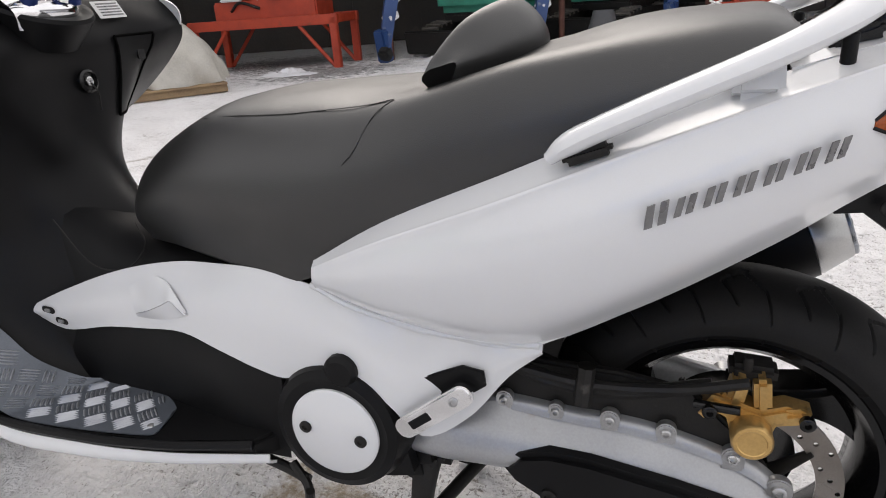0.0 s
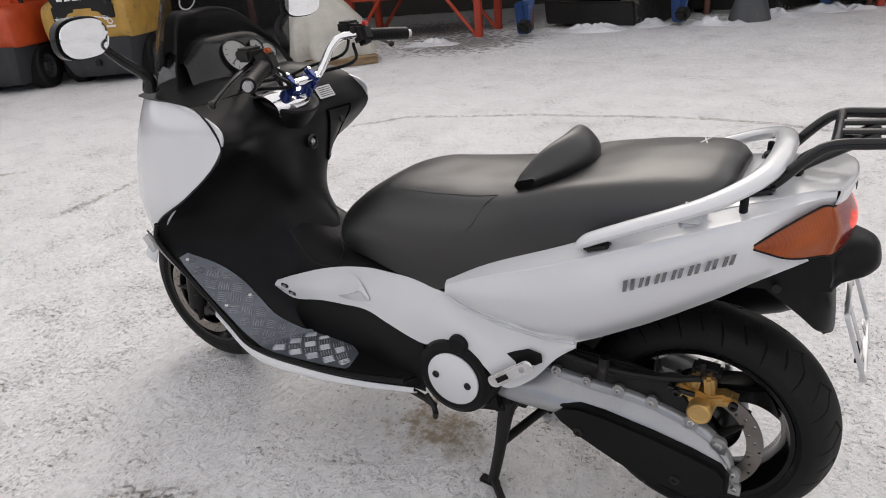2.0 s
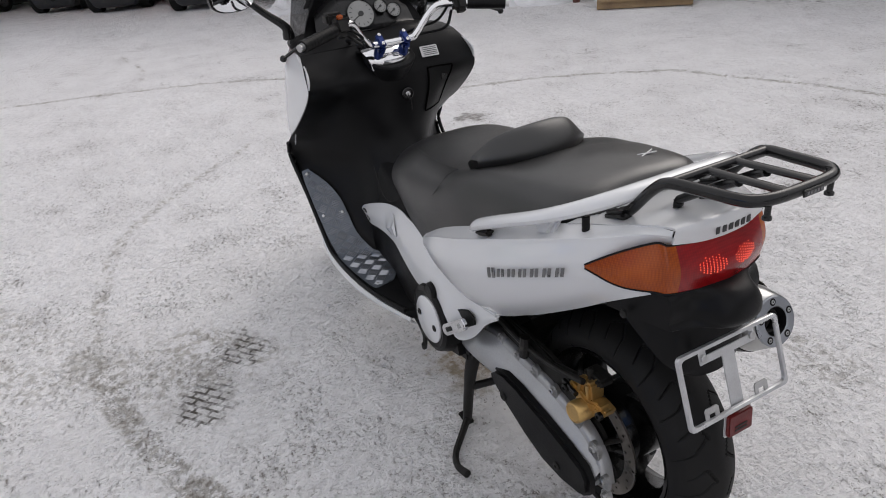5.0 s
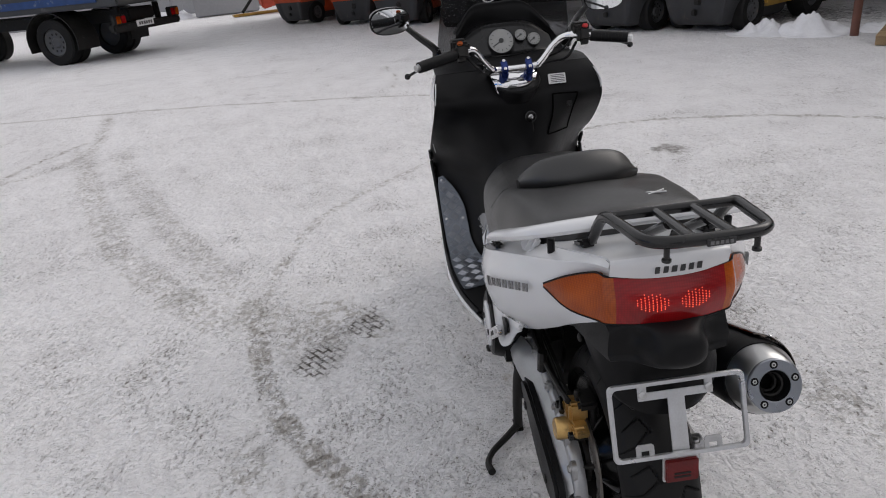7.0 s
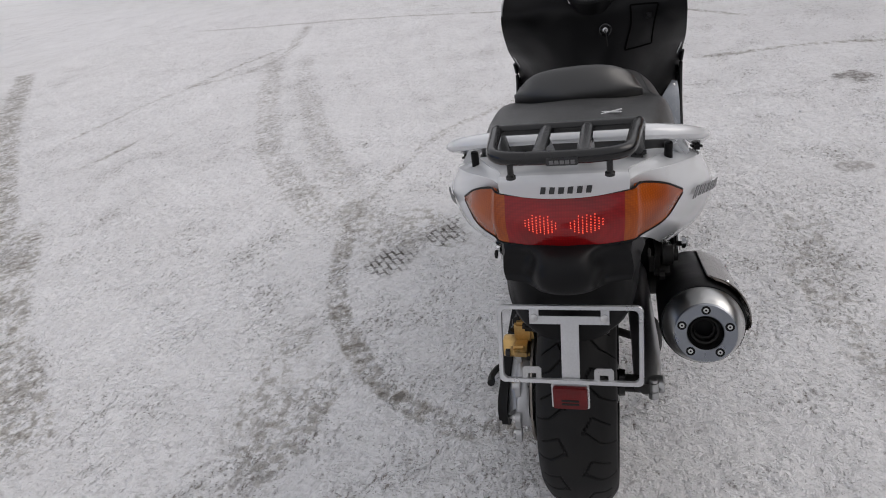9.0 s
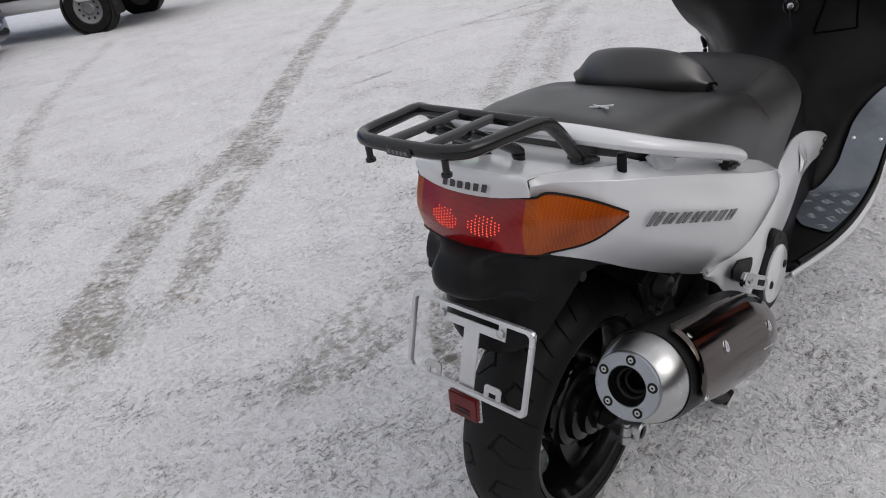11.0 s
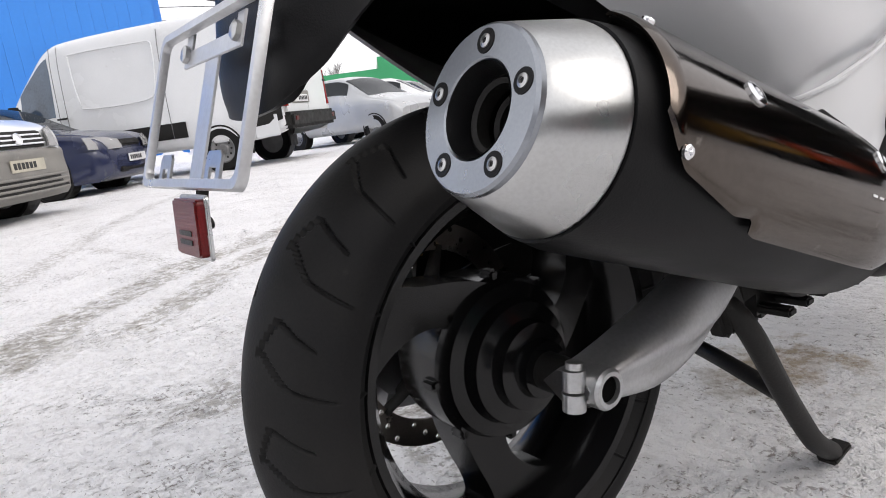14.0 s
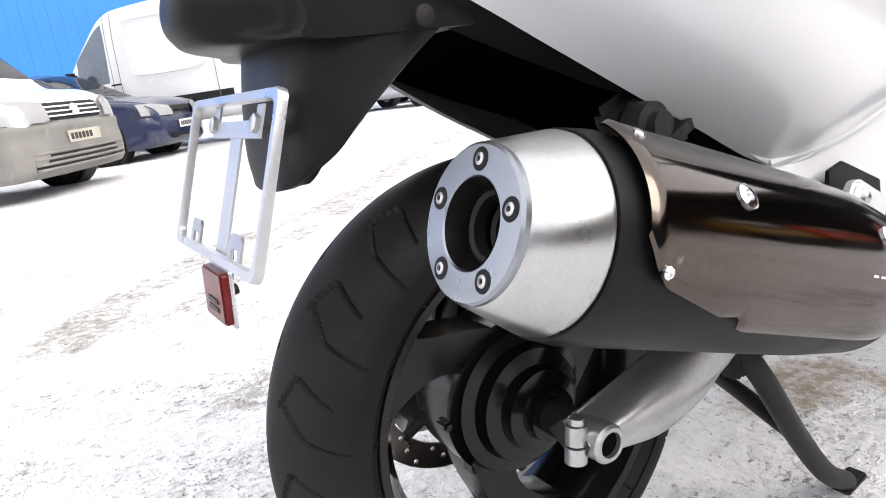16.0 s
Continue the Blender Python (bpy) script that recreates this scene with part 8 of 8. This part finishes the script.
part("grille", bm, SOOT, sal)
nose_bumper(sal, 2.25, 1.72, 0.885, ((0.18, 0.10), (0.24, 0.02), (0.40, 0.0), (0.54, 0.01), (0.60, 0.03)), NAVY, "dark blue bumper")
bm = B()
block(bm, (0.04, 1.0, 0.08), pose(2.225, 0, 0.31), 0.02)
part("air_intake", bm, SOOT, sal)
plate_on(sal, 2.258, 0, 0.46, 0.52, LIGHTMARK)

# tall white panel van, seen from its left flank and rear
ST = ((0.0, 0.62, 1.15, 2.40, 0.96, 0.80), (0.05, 0.5, 1.15, 2.46, 0.98, 0.84), (0.7, 0.42, 1.15, 2.48, 0.99, 0.86), (2.2, 0.42, 1.15, 2.49, 0.99, 0.87), (3.6, 0.42, 1.15, 2.46, 0.99, 0.86), (4.15, 0.42, 1.15, 2.37, 0.985, 0.82), (4.6, 0.42, 1.14, 2.02, 0.98, 0.78), (4.95, 0.42, 1.12, 1.62, 0.97, 0.80), (5.2, 0.42, 1.08, 1.30, 0.95, 0.78), (5.6, 0.44, 1.0, 1.14, 0.90, 0.74), (5.85, 0.48, 0.85, 0.98, 0.80, 0.62))
van = car("tall white panel van with black side moulding parked on snow", VANWHITE, ST, (1.15, 5.0), 0.355,
          (("windscreen", 4.32, 5.05, 0.40, 0.60, CARGLASS, G), ("door_window", 4.14, 4.82, 0.228, 0.335, VANGLASS_REFLECTION, G), ("side_moulding", 1.62, 4.55, 0.105, 0.155, SOOT, 0.01), ("rear_moulding", 0.02, 0.70, 0.105, 0.19, SOOT, 0.01)), "van")
van.matrix_world = on(-4.79, -9.99, -49.4)
bm = B()
tube(bm, [(2.1, 0.945, 2.2), (3.5, 0.94, 2.2), (3.62, 0.95, 2.1), (3.55, 1.0, 1.45), (3.4, 1.0, 1.3), (2.3, 1.0, 1.3), (2.1, 1.0, 1.5), (2.05, 0.95, 2.1), (2.12, 0.945, 2.2)], 0.012, 80, 6)
part("panel_crease", bm, VANWHITE, van)
for x in (0.62, 1.95, 3.85, 4.0):
    bm = B()
    tube(bm, [(x, 0.997, 0.6), (x, 1.0, 1.1), (x, 0.975, 1.6), (x, 0.94, 2.05), (x, 0.885, 2.36)], 0.006, 24, 5)
    part("door_joint", bm, GREYMARK, van)
for s in (-1, 1):
    bm = B()
    net = [[(0.28, s * 1.0, 0.88), (0.12, s * 1.0, 0.88), (-0.03, s * 0.95, 0.88), (-0.035, s * 0.86, 0.88)], [(0.27, s * 0.995, 1.12), (0.12, s * 0.995, 1.12), (-0.02, s * 0.94, 1.12), (-0.03, s * 0.85, 1.12)], [(0.24, s * 0.985, 1.48), (0.12, s * 0.98, 1.48), (-0.02, s * 0.925, 1.48), (-0.03, s * 0.84, 1.48)]]
    shell(bm, skin(net, 12, 12), 0.03)
    tl = part("tail_lamp", bm, LENS_RED, van, "tall red tail lamp")
    bm = B()
    lathe(bm, [(0, 0.05), (0.02, 0.045), (0.022, 0)], (0.06, s * 0.99, 1.12), (0, s, 0.05), 16)
    part("lamp_bowl", bm, LIGHTMARK, tl)
    bm = B()
    block(bm, (0.03, 0.85, 1.62), pose(-0.012, s * 0.43, 1.52), 0.01)
    dr = part("rear_door", bm, VANWHITE, van, "white rear door")
    for z in (1.3, 2.1):
        bm = B()
        block(bm, (0.04, 0.10, 0.04), pose(-0.03, s * 0.86, z), 0.008)
        part("hinge", bm, SOOT, dr)
    bm = B()
    block(bm, (0.12, 0.24, 0.3), pose(4.75, s * 1.12, 1.35, 0, 0, -s * 10), 0.04)
    part("door_mirror", bm, SOOT, van)
    bm = B()
    block(bm, (0.2, 0.025, 0.03), pose(3.95, s * 1.005, 1.2), 0.006)
    part("door_handle", bm, SOOT, van)
    bm = B()
    block(bm, (0.42, 0.02, 0.34), pose(0.30, s * 0.985, 0.62), 0.01)
    part("sill_panel", bm, VANWHITE, van)
    bm = B()
    slab(bm, rounded(0.3, 0.4, 0.02), 0.02, Matrix.Translation((0.73, s * 0.86, 0.42)) @ pose(0, 0, 0, 90, 0, 90), 0.003)
    part("mud_flap", bm, SOOT, van)
    bm = B()
    block(bm, (0.02, 0.1, 0.07), pose(-0.14, s * 0.78, 0.68), 0.006)
    part("rear_reflector", bm, REFLEX, van)
bm = B()
block(bm, (0.22, 1.9, 0.26), pose(-0.03, 0, 0.66), 0.05)
part("rear_bumper", bm, SOOT, van)
bm = B()
block(bm, (0.03, 0.7, 0.2), pose(-0.035, 0.3, 1.02), 0.02)
part("plate_recess", bm, GREYPLAST, van)
plate_on(van, -0.055, 0.3, 1.0, 0.52, LIGHTMARK, -1)

# cars further off
ST2 = ((-2.0, 0.45, 0.95, 1.05, 0.74, 0.6), (-1.9, 0.3, 0.98, 1.30, 0.82, 0.62), (-1.3, 0.26, 0.95, 1.46, 0.85, 0.60), (-0.3, 0.25, 0.92, 1.50, 0.86, 0.60), (0.35, 0.25, 0.91, 1.44, 0.86, 0.60), (0.9, 0.25, 0.90, 1.12, 0.86, 0.66), (1.2, 0.25, 0.88, 0.97, 0.85, 0.72), (1.7, 0.26, 0.78, 0.86, 0.82, 0.68), (1.95, 0.3, 0.62, 0.68, 0.70, 0.54))
for paint, words, x, y, h in ((SILVERCAR, "silver hatchback car parked in the far row", -7.7, -13.4, 108), (NAVY, "dark hatchback car parked in the far row", -11.9, -17.4, 130), (VANWHITE, "white hatchback car standing crosswise in the far row", -9.9, -15.3, 138), (TEAL, "teal car parked at the end of the far row", -14.5, -20.5, 205), (VANWHITE, "white estate car far across the yard", -19.0, -27.0, 150), (SILVERCAR, "grey car far across the yard", -23.0, -30.0, 150)):
    hb = car(words, paint, ST2, (1.25, -1.2), 0.3, (("windscreen", 0.4, 1.1, 0.37, 0.63, CARGLASS, G), ("side_window", -1.4, 0.55, 0.245, 0.345, CARGLASS, G)), nu=48, nv=48)
    hb.matrix_world = on(x, y, h)
    for s in (-1, 1):
        bm = B()
        slab(bm, rounded(0.32, 0.15, 0.05), 0.04, Matrix.Translation((1.80, s * 0.58, 0.70)) @ pose(0, 0, 0, 90, 0, 90 + s * 24) @ pose(0, 0, 0, -14, 0, 0), 0.015)
        part("headlamp", bm, CLEAR, hb)
    bm = B()
    block(bm, (0.05, 0.8, 0.12), pose(1.95, 0, 0.42), 0.03)
    part("air_intake", bm, SOOT, hb)

# buildings
BLUEWALL = surface("bright_blue_cladding", (0.03, 0.22, 0.68), (0.026, 0.19, 0.60), 0.45, 0, 0.5, 12, 0.1, 0.004, 0.08, spots=(0.04, 0.2, 0.5), spot_size=0.8, spot_at=0.64)
GREENWALL = surface("green_cladding", (0.03, 0.28, 0.11), (0.025, 0.23, 0.09), 0.5, 0, 0.3, 10, 0.1, 0.004, 0.08)
PALEWALL = surface("pale_green_wall", (0.55, 0.66, 0.60), (0.48, 0.58, 0.53), 0.6, 0, 0.3, 10, 0.1, 0.004, 0.08)
bb = thing("blue_hall", "long bright blue sheet metal hall", "building", pose(3.5, -21.5, -0.05, 0, 0, -8))
bm = B()
block(bm, (0.318, 0.18, 7.5), None, 0.0)
rib = finish("cladding_panel", bm, BLUEWALL)
for k in range(60):
    panel = new("cladding_panel", rib)
    panel.parent = bb
    panel.matrix_basis = pose(-9 + k * 0.32, 0.006 * (k % 2), 3.75)
bm = B()
block(bm, (19.4, 9, 7.4), pose(0.3, -4.7, 3.7), 0.0)
part("hall_body", bm, BLUEWALL, bb)
bm = B()
block(bm, (19.8, 10, 0.25), pose(0.3, -4.6, 7.6), 0.0)
part("roof", bm, CABIN, bb)
gb = thing("green_hall", "pale far hall with a green upper band and stepped roof", "building", pose(-32, -46.5, 0.0, 0, 0, -32))
bm = B()
block(bm, (44, 14, 3.0), pose(-12, -7, 1.4), 0.0)
part("lower_wall", bm, PALEWALL, gb)
bm = B()
block(bm, (44.2, 14.2, 1.5), pose(-12, -7, 3.6), 0.0)
block(bm, (36, 14.1, 1.0), pose(-16.2, -7, 4.8), 0.0)
part("green_band", bm, GREENWALL, gb)
BARK = surface("bare_grey_bark", (0.28, 0.27, 0.27), (0.2, 0.19, 0.19), 0.85)
rnd = random.Random(9)


def bare_tree(x, y, z, h):
    t = thing("bare_tree", "leafless hazy grey tree behind the far hall", "tree", pose(x, y, z), group="bare trees")
    bm = B()
    tube(bm, [(0, 0, 0), (0.1, 0.05, h * 0.4), (0.0, 0.1, h * 0.95)], [h * 0.022, h * 0.015, h * 0.004], 8, 6)
    part("trunk", bm, BARK, t)
    bm = B()
    for k in range(46):
        z0 = h * rnd.uniform(0.22, 0.85)
        a, L = rnd.uniform(0, 6.28), h * rnd.uniform(0.12, 0.34) * (1.15 - z0 / h)
        e = (L * math.cos(a), L * math.sin(a), z0 + L * rnd.uniform(0.6, 1.2))
        tube(bm, [(0.05, 0.05, z0), (e[0] * 0.5, e[1] * 0.5, z0 + (e[2] - z0) * 0.4), e], [h * 0.006, h * 0.002], 5, 4)
        for q in range(4):
            f = rnd.uniform(0.4, 1)
            p = (e[0] * f, e[1] * f, z0 + (e[2] - z0) * f)
            tube(bm, [p, (p[0] + rnd.uniform(-1, 1) * 0.08 * h, p[1] + rnd.uniform(-1, 1) * 0.08 * h, p[2] + 0.09 * h)], [h * 0.003, h * 0.0012], 3, 3)
    part("limbs", bm, BARK, t)


for k in range(12):
    bare_tree(-38 + k * 2.6 + rnd.uniform(-1, 1), -66 - rnd.uniform(0, 6) - k * 0.6, -0.1, rnd.uniform(7, 10))
line = thing("power_line", "thin dark overhead wires on two wooden poles", "power line")
for x, y in ((-60, -40), (0, -52)):
    bm = B()
    tube(bm, [(x, y, height(x, y) - 0.3), (x, y, 11.6)], [0.16, 0.11], 6, 10)
    part("pole", bm, BARK, line)
for dz in (0, 0.9, 1.5):
    bm = B()
    tube(bm, [(-60, -40, 9.5 + dz), (-30, -46, 8.6 + dz), (0, -52, 9.6 + dz)], 0.03, 40, 5)
    part("wire", bm, SOOT, line)
